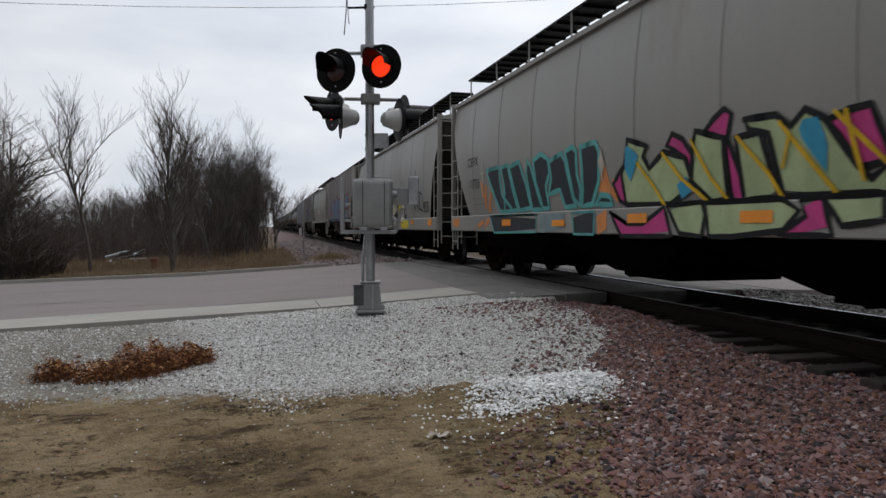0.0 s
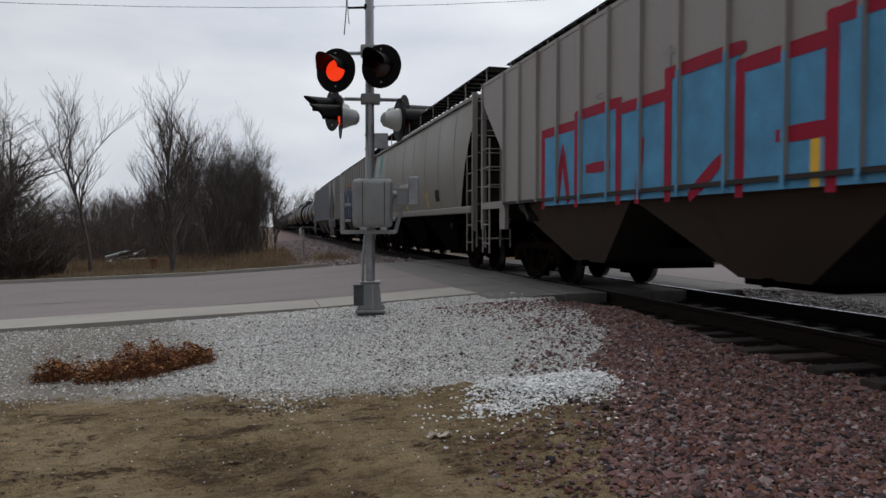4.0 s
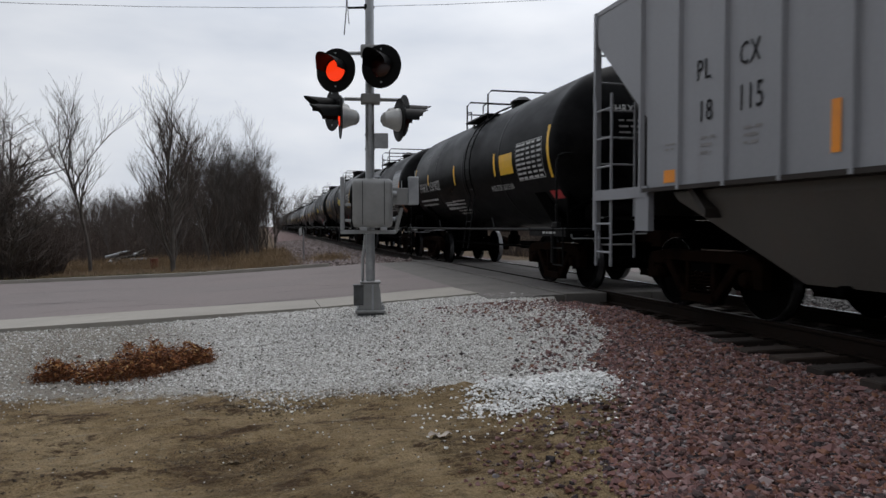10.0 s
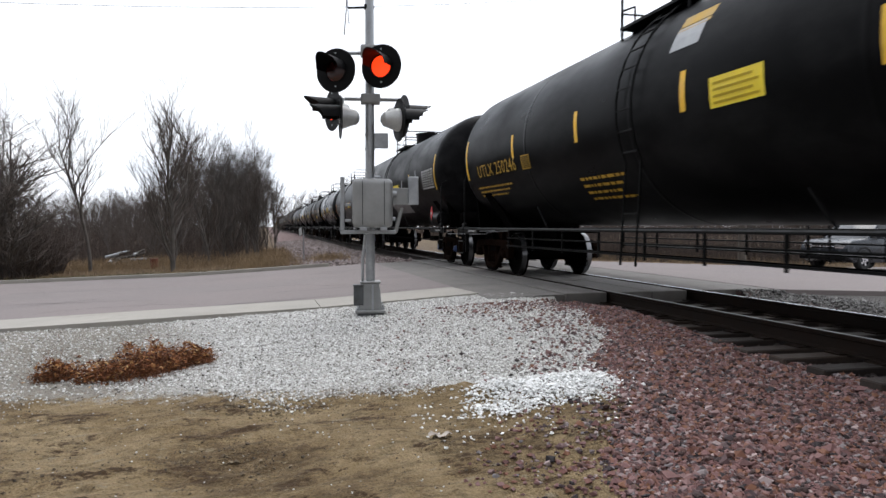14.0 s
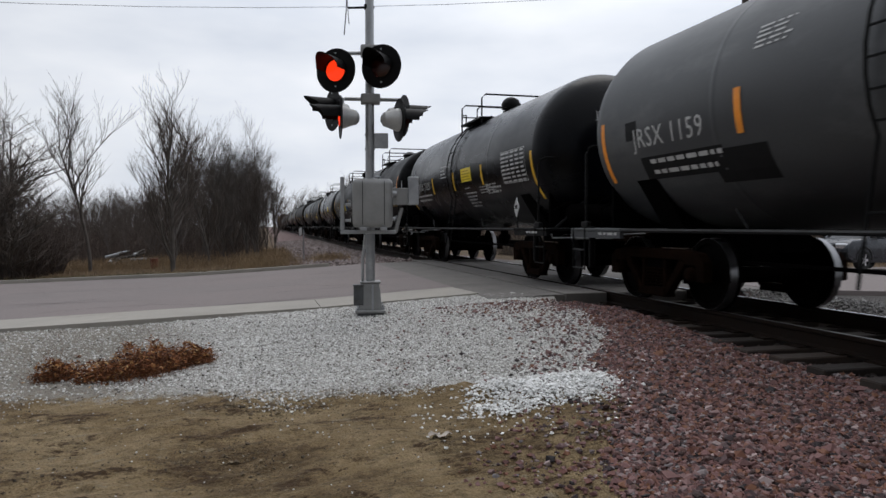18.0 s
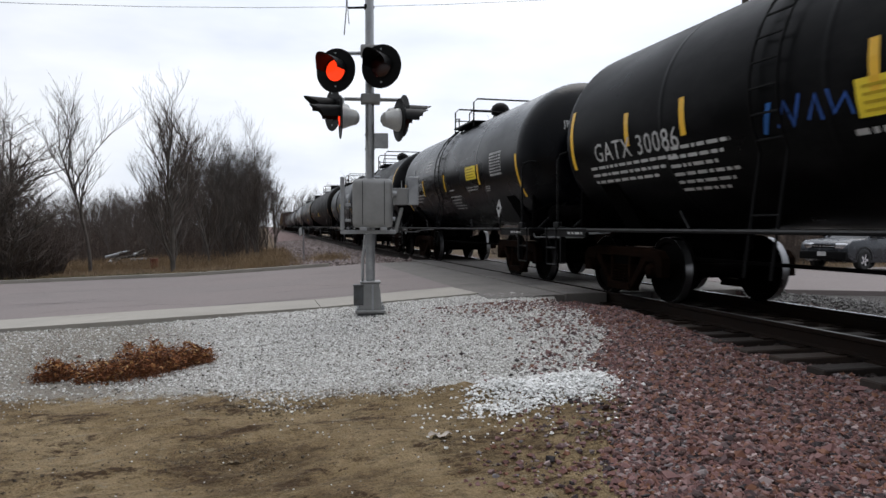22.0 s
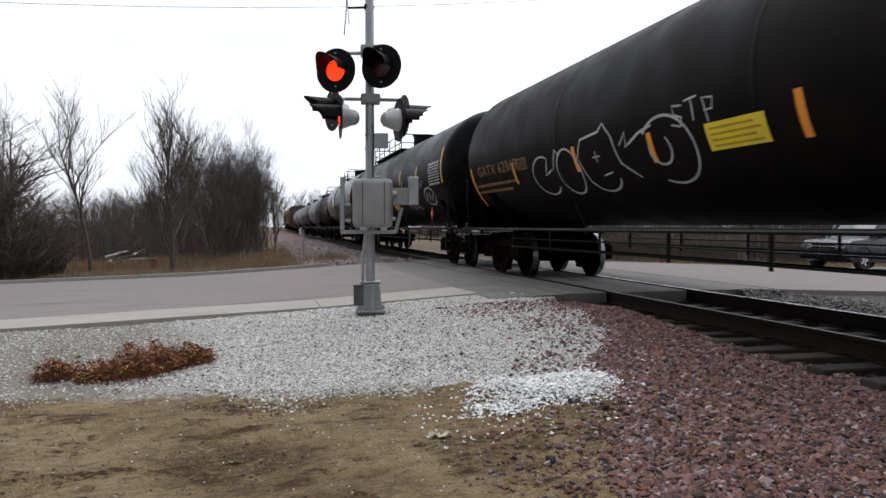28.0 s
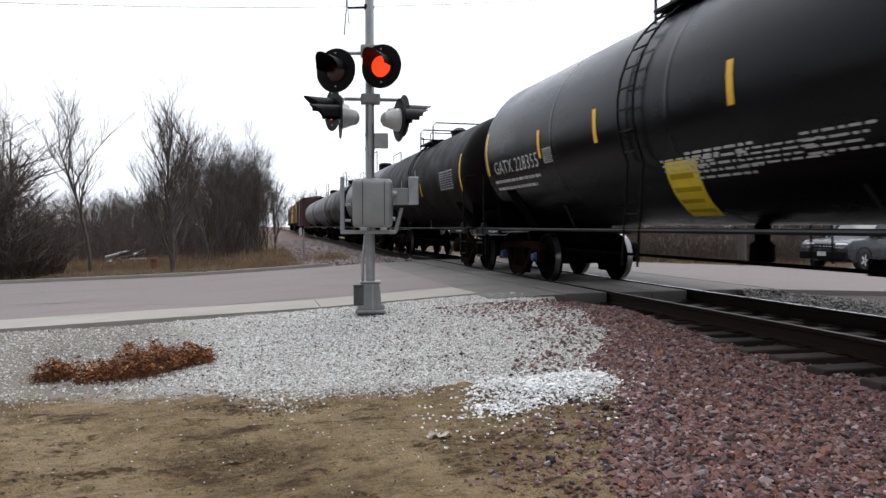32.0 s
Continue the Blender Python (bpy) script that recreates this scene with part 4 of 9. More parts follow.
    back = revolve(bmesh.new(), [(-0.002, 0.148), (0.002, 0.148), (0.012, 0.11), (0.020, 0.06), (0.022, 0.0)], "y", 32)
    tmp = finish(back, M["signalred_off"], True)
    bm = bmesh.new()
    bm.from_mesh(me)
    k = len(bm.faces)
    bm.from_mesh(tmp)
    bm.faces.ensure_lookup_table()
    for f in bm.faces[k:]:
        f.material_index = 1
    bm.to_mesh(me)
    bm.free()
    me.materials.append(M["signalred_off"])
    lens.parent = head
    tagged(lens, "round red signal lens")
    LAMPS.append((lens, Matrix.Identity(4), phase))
    return head


def make_signal():
    x, y = MAST
    z = -0.18
    mast = thing("crossing_signal", "galvanised crossing signal mast with red flashing lamps and a grey case", "crossing signal", at=(x, y, z, 0, 0, -8.0))
    part("pole", revolve(bmesh.new(), [(0.05, 0.0), (0.05, 0.067), (0.40, 0.067), (5.6, 0.060), (5.6, 0.0)], "z", 20), M["galv"], mast, smooth=True)
    part("pole_collar", revolve(bmesh.new(), [(0.0, 0.0), (0.0, 0.2), (0.04, 0.2), (0.05, 0.12), (0.09, 0.10), (0.09, 0.06)], "z", 20), M["galv"], mast, smooth=True)
    # junction base round the foot of the pole
    bm = bmesh.new()
    ring = [[bm.verts.new((px_ * k, py_ * k2, zz)) for px_, py_ in ((-1, -1), (1, -1), (1, 1), (-1, 1))] for zz, k, k2 in ((0.04, 0.17, 0.17), (0.42, 0.125, 0.14))]
    bm.faces.new(ring[0][::-1])
    bm.faces.new(ring[1])
    for i in range(4):
        bm.faces.new((ring[0][i], ring[0][(i + 1) % 4], ring[1][(i + 1) % 4], ring[1][i]))
    part("junction_base", round_off(bm, 0.02), M["caseal"], mast, "grey cast junction base")
    part("base_box", round_off(box(bmesh.new(), -0.24, -0.1, -0.19, 0.02, 0.11, 0.39), 0.015), M["moist"], mast, "small stained grey junction box")
    part("base_fin", box(bmesh.new(), 0.015, 0.045, -0.20, -0.165, 0.0, 0.40), M["galv"], mast)
    part("base_flange", round_off(box(bmesh.new(), -0.215, 0.215, -0.215, 0.215, 0.0, 0.045), 0.012, 1), M["caseal"], mast)
    for bx in (-0.175, 0.175):
        for by in (-0.175, 0.175):
            part("anchor_bolt", revolve(bmesh.new(), [(0.045, 0.0), (0.045, 0.024), (0.075, 0.024), (0.075, 0.011), (0.12, 0.011), (0.12, 0.0)], "z", 8, (bx, by, 0)), M["galv"], mast)
    for bx in (-0.13, 0.13):
        part("base_rib", prism(bmesh.new(), [(-0.20, 0.046), (-0.155, 0.046), (-0.15, 0.34)], "x", bx - 0.012, bx + 0.012), M["caseal"], mast)
    part("base_cap", round_off(box(bmesh.new(), -0.15, 0.15, -0.16, 0.16, 0.42, 0.45), 0.01, 1), M["caseal"], mast)
    part("base_lid", round_off(box(bmesh.new(), -0.25, -0.09, -0.20, 0.03, 0.39, 0.405), 0.006, 1), M["moist"], mast)
    part("foundation", round_off(box(bmesh.new(), -0.19, 0.19, -0.19, 0.19, -0.35, 0.0), 0.02), M["moist"], mast)
    bm = tube(bmesh.new(), [(-0.11, -0.06, 0.38), (-0.11, -0.06, 0.75), (-0.075, -0.08, 1.05), (-0.07, -0.08, 1.12)], 0.022, 8)
    part("conduit", bm, M["galv"], mast)
    bm = tube(bmesh.new(), [(0.12, -0.05, 0.40), (0.13, -0.1, 0.25), (0.12, -0.16, 0.12)], 0.008, 5)
    part("ground_wire", bm, M["galv"], mast)
    # case of the gate mechanism with its bracket
    case = part("case", round_off(box(bmesh.new(), -0.25, 0.31, -0.46, -0.10, 1.22, 1.90), 0.085, 4), M["caseal"], mast, "grey cast mechanism case", smooth=True)
    for xx in (-0.11, 0.19):
        part("case_seam", box(bmesh.new(), xx - 0.004, xx + 0.004, -0.464, -0.459, 1.26, 1.86), M["ink"], case)
    part("case_lug", tube(bmesh.new(), [(0.06, -0.28, 1.90), (0.06, -0.28, 1.935), (0.14, -0.28, 1.935)], 0.014, 6), M["galv"], case)
    for xx in (-0.10, 0.18):
        part("case_latch", round_off(box_at(0.10, 0.03, 0.05), 0.008, 1), M["galv"], case, at=(xx, -0.44, 1.205))
    bm = box(bmesh.new(), -0.42, 0.36, -0.26, -0.16, 1.13, 1.185)
    box(bm, -0.42, -0.36, -0.28, -0.14, 1.185, 1.93)
    box(bm, -0.36, -0.27, -0.25, -0.17, 1.52, 1.56)
    box(bm, -0.36, -0.27, -0.25, -0.17, 1.30, 1.34)
    part("case_bracket", round_off(bm, 0.008, 1), M["galv"], mast, "pale steel bracket")
    bm = bmesh.new()
    prism(bm, [(0.32, 1.14), (0.38, 1.14), (0.47, 1.50), (0.42, 1.50)], "y", -0.24, -0.18)
    box(bm, 0.31, 0.60, -0.25, -0.16, 1.54, 1.78)
    part("arm_bracket", round_off(bm, 0.01, 1), M["caseal"], mast)
    part("arm_plate", round_off(box(bmesh.new(), 0.53, 0.68, -0.30, -0.26, 1.54, 1.94), 0.012, 1), M["galv"], mast, "flat grey steel plate")
    for p0, p1, rr in (((0.31, -0.26, 1.70), (0.37, -0.26, 1.70), 0.04), ((0.31, -0.26, 1.34), (0.35, -0.26, 1.34), 0.03), ((0.44, -0.24, 1.77), (0.44, -0.24, 1.88), 0.006), ((0.63, -0.28, 1.93), (0.63, -0.28, 2.02), 0.008)):
        part("bolt", tube(bmesh.new(), [p0, p1], rr, 10), M["galv"], mast)
    part("lamp_sign", round_off(box(bmesh.new(), 0.06, 0.26, -0.09, -0.07, 2.35, 2.57), 0.01, 1), M["galv"], mast, "small blank grey plate")
    for zz in (2.35, 2.55):
        part("clamp", revolve(bmesh.new(), [(zz - 0.015, 0.06), (zz - 0.015, 0.074), (zz + 0.015, 0.074), (zz + 0.015, 0.06)], "z", 16), M["galv"], mast)
    # cross arms and lamps
    bm = tube(bmesh.new(), [(-0.42, -0.02, 3.70), (0.30, 0.05, 3.74)], 0.028, 10)
    part("lamp_arm", bm, M["galv"], mast)
    part("arm_box", round_off(box(bmesh.new(), -0.13, 0.15, -0.12, 0.1, 3.66, 3.82), 0.03), M["caseal"], mast)
    bm = tube(bmesh.new(), [(-0.36, 0, 3.06), (0.42, 0, 3.06)], 0.028, 10)
    part("lamp_arm", bm, M["galv"], mast)
    part("arm_box", round_off(box(bmesh.new(), -0.13, 0.15, -0.11, 0.1, 2.99, 3.13), 0.03), M["caseal"], mast)
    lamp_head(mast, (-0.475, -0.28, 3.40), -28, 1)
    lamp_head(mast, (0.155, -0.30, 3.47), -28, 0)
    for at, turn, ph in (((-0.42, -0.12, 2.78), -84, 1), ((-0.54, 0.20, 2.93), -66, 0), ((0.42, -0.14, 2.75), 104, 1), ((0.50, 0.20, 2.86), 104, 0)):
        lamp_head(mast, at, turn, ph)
    for at in ((-0.40, 0.0, 3.04), (0.43, 0.0, 3.04)):
        part("elbow", revolve(bmesh.new(), [(-0.05, 0.0), (-0.04, 0.035), (0.03, 0.035), (0.05, 0.0)], "z", 10, at), M["galv"], mast)
        part("hanger", tube(bmesh.new(), [at, (at[0], at[1] + 0.1, at[2] - 0.15)], 0.02, 6), M["galv"], mast)
    part("top_arm", tube(bmesh.new(), [(-0.30, 0, 4.35), (0.07, 0, 4.37)], 0.016, 6), M["iron"], mast)
    part("top_clamp", round_off(box_at(0.1, 0.1, 0.08), 0.02, 1), M["iron"], mast, at=(-0.03, 0, 4.37))
    bm = tube(bmesh.new(), [(-0.32, 0, 4.6), (-0.33, 0, 4.3), (-0.36, 0, 3.97)], 0.008, 5)
    tube(bm, [(-0.32, 0, 4.5), (-0.29, 0, 4.12)], 0.006, 5)
    part("hanging_wire", bm, M["wire"], mast)
    return mast


# ---- bare winter trees ----
def branch_mesh(name, segs, material, sides=4):
    """Many tapered twigs as one mesh; segs: start, end, radius at start, radius at end."""
    a = np.array([s[0] for s in segs], float)
    b = np.array([s[1] for s in segs], float)
    ra, rb = np.array([s[2] for s in segs]), np.array([s[3] for s in segs])
    d = b - a
    d /= np.linalg.norm(d, axis=1)[:, None] + 1e-9
    ref = np.where(np.abs(d[:, 2:3]) < 0.9, np.array([[0, 0, 1.0]]), np.array([[1.0, 0, 0]]))
    u = np.cross(d, ref)
    u /= np.linalg.norm(u, axis=1)[:, None]
    w = np.cross(u, d)
    rings = []
    for p, r in ((a, ra), (b, rb)):
        for k in range(sides):
            t = 2 * math.pi * k / sides
            rings.append(p + (u * math.cos(t) + w * math.sin(t)) * r[:, None])
    verts = np.stack(rings, 1).reshape(-1, 3)
    n = len(segs)
    quad = np.array([(k, (k + 1) % sides, sides + (k + 1) % sides, sides + k) for k in range(sides)])
    f = (quad[None] + 2 * sides * np.arange(n)[:, None, None]).reshape(-1, 4)
    me = bpy.data.meshes.new(name)
    me.vertices.add(len(verts))
    me.vertices.foreach_set("co", verts.ravel())
    me.loops.add(len(f) * 4)
    me.loops.foreach_set("vertex_index", f.ravel())
    me.polygons.add(len(f))
    me.polygons.foreach_set("loop_start", np.arange(len(f)) * 4)
    me.update(calc_edges=True)
    me.materials.append(material)
    return me


def grow(seed, height, spread, stems=1, upright=0.6, levels=4, kids=(5, 5, 4), thick=0.018, lean=(0, 0), first=0.25, twig_r=0.006, rise=0.05, reach=(0.42, 0.68), wander=0.10):
    """Segments of a bare tree: trunk and limbs, and fine twigs."""
    rnd = random.Random(seed)
    heavy, fine = [], []

    def limb(p, d, length, r, level):
        n = 7 if level == 0 else 6 if level == 1 else 4 if level == 2 else 3
        pts, ways = [p], []
        for i in range(n):
            d = (d + Vector((rnd.gauss(0, wander), rnd.gauss(0, wander), rise + rnd.gauss(0, 0.05))) * (1.0 if level else 0.5)).normalized()
            ways.append(d)
            q = p + d * (length / n)
            r0, r1 = r * (1 - 0.75 * i / n), r * (1 - 0.75 * (i + 1) / n)
            (heavy if level < 2 else fine).append((tuple(p), tuple(q), max(r0, twig_r), max(r1, twig_r * 0.6)))
            p = q
            pts.append(q)
        if level + 1 >= levels:
            return
        for k in range(kids[level] if level < len(kids) else 3):
            f = first + (1 - first) * (k + rnd.random()) / kids[level] if level == 0 else 0.2 + 0.8 * rnd.random()
            i = min(n - 1, int(f * n))
            base = pts[i].lerp(pts[i + 1], f * n - i)
            side = Vector((rnd.gauss(0, 1), rnd.gauss(0, 1), 0)).normalized()
            nd = (ways[i] * upright + side * spread + Vector((0, 0, 0.25))).normalized()
            limb(base, nd, length * rnd.uniform(*reach) * (1.1 - 0.45 * f if level == 0 else 0.9), r * 0.5 * (1.1 - 0.5 * f), level + 1)

    for s in range(stems):
        off = Vector((rnd.gauss(0, 0.12), rnd.gauss(0, 0.12), -0.15)) if stems > 1 else Vector((0, 0, -0.15))
        d = Vector((lean[0] + rnd.gauss(0, 0.10) * (stems > 1), lean[1] + rnd.gauss(0, 0.10) * (stems > 1), 1)).normalized()
        limb(off, d, height * (rnd.uniform(0.75, 1.0) if stems > 1 else 1.0) * 0.72, height * thick, 0)
    return heavy, fine


def make_tree(seed, label, at, bark="bark", name="tree", group="", **kw):
    heavy, fine = grow(seed, **kw)
    t = thing(name, label, "tree", at=at, group=group)
    part("trunk", branch_mesh("trunk", heavy, M[bark], 6), None, t)
    part("crown", branch_mesh("crown", fine, M["twig" if bark == "bark" else bark], 3), None, t)
    return t


def stems(name, count, place, height, radius, material, label, seed, droop=0.3, sides=3, bits=2, category="brush"):
    """A thicket of thin stems as one mass."""
    r = np.random.default_rng(seed)
    segs = []
    for _ in range(count):
        x, y = place(r)
        z = float(land_z(x, y)) - 0.03
        h = height(r, x, y)
        d = np.array((r.normal(0, droop), r.normal(0, droop), 1.0))
        p = np.array((x, y, z))
        for i in range(bits):
            q = p + d / np.linalg.norm(d) * h / bits
            k0, k1 = 1 - 0.8 * i / bits, 1 - 0.8 * (i + 1) / bits
            segs.append((p, q, radius * k0, radius * k1))
            d = d + np.array((r.normal(0, droop), r.normal(0, droop), -droop * 0.5))
            p = q
    ob = new(name, branch_mesh(name, segs, material, sides))
    return tagged(ob, label, category, kind="stuff")


def gz(x, y):
    return float(land_z(x, y))


def make_woods():
    make_tree(1, "upright bare tree with a pale trunk and many rising limbs", (-2.70, 26.2, gz(-2.7, 26.2)), "bark", height=6.1, spread=0.50, upright=0.60, kids=(20, 10, 6), thick=0.0155, first=0.12, twig_r=0.004, rise=0.10, reach=(0.42, 0.66), wander=0.14)
    make_tree(2, "tall open bare tree with a pale forked trunk", (-6.05, 30.0, gz(-6.05, 30)), "barkpale", height=7.0, spread=0.52, upright=0.85, kids=(11, 9, 6), thick=0.011, lean=(-0.06, 0), first=0.38, twig_r=0.0045, rise=0.05, reach=(0.42, 0.66), wander=0.13)
    make_tree(3, "dark spreading bare tree with low limbs", (-7.5, 25.2, gz(-7.5, 25.2)), height=4.9, spread=0.85, stems=4, upright=0.55, kids=(11, 9, 7), thick=0.020, first=0.08, twig_r=0.005, rise=0.02, wander=0.16)
    make_tree(4, "dark bushy bare tree", (-8.3, 27.0, gz(-8.3, 27.0)), height=6.2, spread=0.9, stems=5, upright=0.6, kids=(11, 9, 7), thick=0.018, first=0.08, twig_r=0.005, rise=0.02, wander=0.16)
    make_tree(5, "slender bare tree at the edge of the wood", (-8.9, 31.0, gz(-8.9, 31.0)), "barkpale", height=6.9, spread=0.5, upright=0.85, kids=(9, 7, 5), thick=0.011, lean=(-0.03, 0), first=0.3, twig_r=0.005, rise=0.07)
    proto = [make_tree(30 + i, "slender bare tree in the winter wood", (-30 - 3 * i, 60, gz(-30, 60)), group="trees of the wood", height=8.5, spread=0.40 + 0.05 * i, stems=1 + i % 3, upright=0.8, kids=(13, 8, 6), thick=0.0065, first=0.10, levels=4, twig_r=0.004, rise=0.06, wander=0.14) for i in range(5)]
    for k, (x, y, h) in enumerate(((-1.7, 30.5, 6.3), (-1.2, 33.5, 6.2), (-3.4, 33.0, 5.4), (-1.0, 37.0, 6.6), (0.25, 33.0, 5.2), (0.15, 36.0, 5.6), (0.95, 39.0, 5.0), (-0.5, 34.5, 6.2), (0.75, 43.0, 6.2))):
        make_tree(60 + k, "bare multi-stemmed tree at the edge of the wood", (x, y, gz(x, y)), "barkpale" if k % 2 else "bark", group="trees at the wood's edge", height=h, spread=0.42, stems=2 + k % 2, upright=0.75, kids=(13, 9, 6), thick=0.008, first=0.10, twig_r=0.0035, rise=0.07, wander=0.14)
    rnd = random.Random(9)
    spots = []
    for _ in range(70):
        y = rnd.uniform(31, 95)
        edge = -0.3 + 0.012 * y - 2.2 * rnd.random() ** 0.7
        x = edge - rnd.random() ** 1.3 * (8 + 0.28 * y)
        y += 10.0 if x < -3.0 and y < 42 else 0.0
        spots.append((x, y))
    for x, y in spots:
        # the wood is lowest in its middle and tallest towards the track
        k = (1.3 + float(np.interp(x / y, (-0.3, -0.15, -0.10, -0.06, -0.02, 0.04), (0.072, 0.072, 0.10, 0.132, 0.10, 0.066))) * y) / 8.6 * rnd.uniform(0.75, 1.05)
        m = pose(x, y, gz(x, y), 0, 0, rnd.uniform(0, 360)) @ Matrix.Scale(k, 4)
        copy_thing(rnd.choice(proto), m).scale = (k, k, k)
    # far trees behind the train and on the other side of the track
    for x, y, k in ((6.6, 172, 1.2), (8.0, 150, 1.1), (9.4, 160, 1.2), (10.8, 155, 1.15), (12.5, 150, 1.25), (15, 158, 1.3), (19, 165, 1.1), (16, 120, 1.35), (18.5, 118, 1.2), (23, 125, 1.2)):
        copy_thing(rnd.choice(proto), pose(x, y, gz(x, y), 0, 0, rnd.uniform(0, 360))).scale = (k, k, k)
    for _ in range(34):
        x = rnd.uniform(13, 52)
        y = 27.5 + rnd.random() * 14 - 0.12 * (x - 13)
        k = rnd.uniform(0.6, 1.0)
        copy_thing(rnd.choice(proto), pose(x, y, gz(x, y), 0, 0, rnd.uniform(0, 360))).scale = (k, k, k)

    def wood(r):
        y = r.uniform(31.5, 80)
        x = 0.2 + 0.012 * y - 1.6 * r.random() - r.random() ** 1.2 * (9 + 0.28 * y)
        return x, y + (9.0 if x < -3.0 and y < 40 else 0.0)
    stems("thicket", 8000, wood, lambda r, x, y: r.uniform(0.5, 1.6) if y < 46 else r.uniform(1.0, 3.2), 0.012, M["brush"], "dense leafless undergrowth of the winter wood", 41, 0.25, bits=3)
    stems("thicket_edge", 2600, lambda r: (r.uniform(-11, -6.7), r.uniform(24.6, 29)), lambda r, x, y: r.uniform(0.8, 2.4), 0.012, M["brush"], "dark brambly undergrowth below the spreading tree", 42, 0.4, bits=3)
    stems("thicket_far_side", 11000, lambda r: (r.uniform(11, 55), r.uniform(26.5, 34)), lambda r, x, y: r.uniform(0.8, 2.6), 0.012, M["brush"], "leafless brush beyond the road on the far side of the track", 43, 0.25, bits=3)
    stems("dry_grass", 19000, lambda r: (r.uniform(-13, 1.6), 24.2 + 18 * r.random() ** 1.1), lambda r, x, y: r.uniform(0.05, 0.22) if y < 29 + 1.5 * math.sin(0.9 * x) else r.uniform(0.15, 0.6), 0.007, M["straw"], "tall dry straw-coloured grass before the wood", 44, 0.35, category="grass")
    stems("dry_grass_by_the_track", 2600, lambda r: (float(r.normal(0.35, 0.55)), r.uniform(23.0, 38)), lambda r, x, y: r.uniform(0.15, 0.6), 0.006, M["straw"], "dry tan grass along the foot of the ballast bank", 45, 0.35, category="grass")
    stems("grass_tufts", 900, lambda r: (float(r.normal(2.7, 0.35)), float(r.normal(27.5, 1.0))), lambda r, x, y: r.uniform(0.12, 0.42), 0.006, M["straw"], "tufts of dry tan grass on the ballast foot", 52, 0.4, category="grass")
    stems("dry_grass_far_side", 3000, lambda r: (r.uniform(10, 45), r.uniform(22.9, 26.5)), lambda r, x, y: r.uniform(0.15, 0.5), 0.006, M["straw"], "dry straw-coloured grass beyond the far road", 46, 0.35, category="grass")
    stems("verge_grass", 9500, lambda r: (r.uniform(-14, 1.6), r.uniform(22.2, 24.6)), lambda r, x, y: r.uniform(0.05, 0.15), 0.006, M["green"], "short dull green grass along the kerb", 47, 0.5, bits=1, category="grass")

    def horizon_wood(r):
        y = r.uniform(95, 190)
        return (r.uniform(24, 130) if r.random() < 0.6 else r.uniform(-75, -8)) * y / 130.0 + (4 if y > 0 else 0), y
    stems("far_woods", 7000, horizon_wood, lambda r, x, y: r.uniform(2.5, 7.5), 0.05, M["brush"], "low leafless woods along the horizon", 50, 0.18, bits=3, category="woods")

    def clump(r):
        k = r.random()
        if k < 0.20:
            return float(r.normal(-1.93, 0.10)), float(r.normal(8.05, 0.09))
        t = float(r.beta(1.6, 1.3))
        return -1.72 + 1.26 * t, 7.80 + 0.50 * t + float(r.normal(0, 0.16)) * (0.35 + 0.75 * math.sin(math.pi * t))

    def tall(x):
        t = min(1.0, max(0.0, (x + 1.72) / 1.26))
        return 0.80 if x < -1.76 else 0.52 + 0.68 * math.sin(math.pi * min(1.0, 0.08 + 0.92 * t)) + 0.16 * math.sin(9.0 * x)
    stems("dead_weeds", 3000, clump, lambda r, x, y: r.uniform(0.10, 0.34) * tall(x), 0.003, M["weed"], "low clump of russet dead weeds on the gravel", 48, 0.8, bits=3, category="weeds")
    stems("weed_stalks", 260, clump, lambda r, x, y: r.uniform(0.25, 0.62) * (0.6 + 0.4 * math.sin(5.0 * x)), 0.002, M["weed"], "thin dry stalks standing out of the dead weeds", 49, 0.35, bits=3, category="weeds")
    # curled leaves caught in the clump
    r = np.random.default_rng(51)
    verts, faces = [], []
    for k in range(7000):
        x, y = clump(r)
        h = 0.27 * r.random() ** 1.4 * tall(x) * (0.6 + 0.4 * math.sin(9.0 * x + 4.0 * y) ** 2)
        z = float(land_z(x, y)) + h
        a = np.array((r.normal(), r.normal(), 0.5 * r.normal()))
        b = np.array((r.normal(), r.normal(), r.normal()))
        a, b = a / np.linalg.norm(a) * r.uniform(0.012, 0.034), b / np.linalg.norm(b) * r.uniform(0.006, 0.013)
        p = np.array((x, y, z))
        o = len(verts)
        verts += [tuple(p - a), tuple(p + b), tuple(p + a + 0.3 * b), tuple(p - b)]
        faces += [(o, o + 1, o + 3), (o + 1, o + 2, o + 3)]
    tagged(new("weed_leaves", raw("weed_leaves", verts, faces, M["weedleaf"])), "curled russet and tan dead leaves in the weeds", "weeds", kind="stuff")


def make_wood_litter():
    """A heap of weathered logs and a rusty drum at the edge of the wood."""
    x0, y0 = -6.3, 38.5
    z0 = gz(x0, y0)
    heap = thing("log_pile", "heap of weathered grey logs before the wood", "log pile", at=(x0, y0, z0))
    rnd = random.Random(17)
    for k in range(18):
        a = rnd.uniform(-1.3, 1.3)
        cx, cz, hl = rnd.uniform(-0.8, 0.8), 0.1 + 0.13 * (k % 5), rnd.uniform(0.2, 0.55)
        bm = tube(bmesh.new(), [(cx - hl * math.cos(a), -hl * math.sin(a), cz - 0.05), (cx + hl * math.cos(a), hl * math.sin(a), cz + rnd.uniform(-0.15, 0.25))], 0.08, 7, 0.05)
        part("log", bm, M["barkpale"] if k % 3 else M["paleground"], heap)
    drum = thing("rusty_drum", "small rusty red drum standing in the dry grass", "drum", at=(-3.9, 31.0, gz(-3.9, 31.0)))
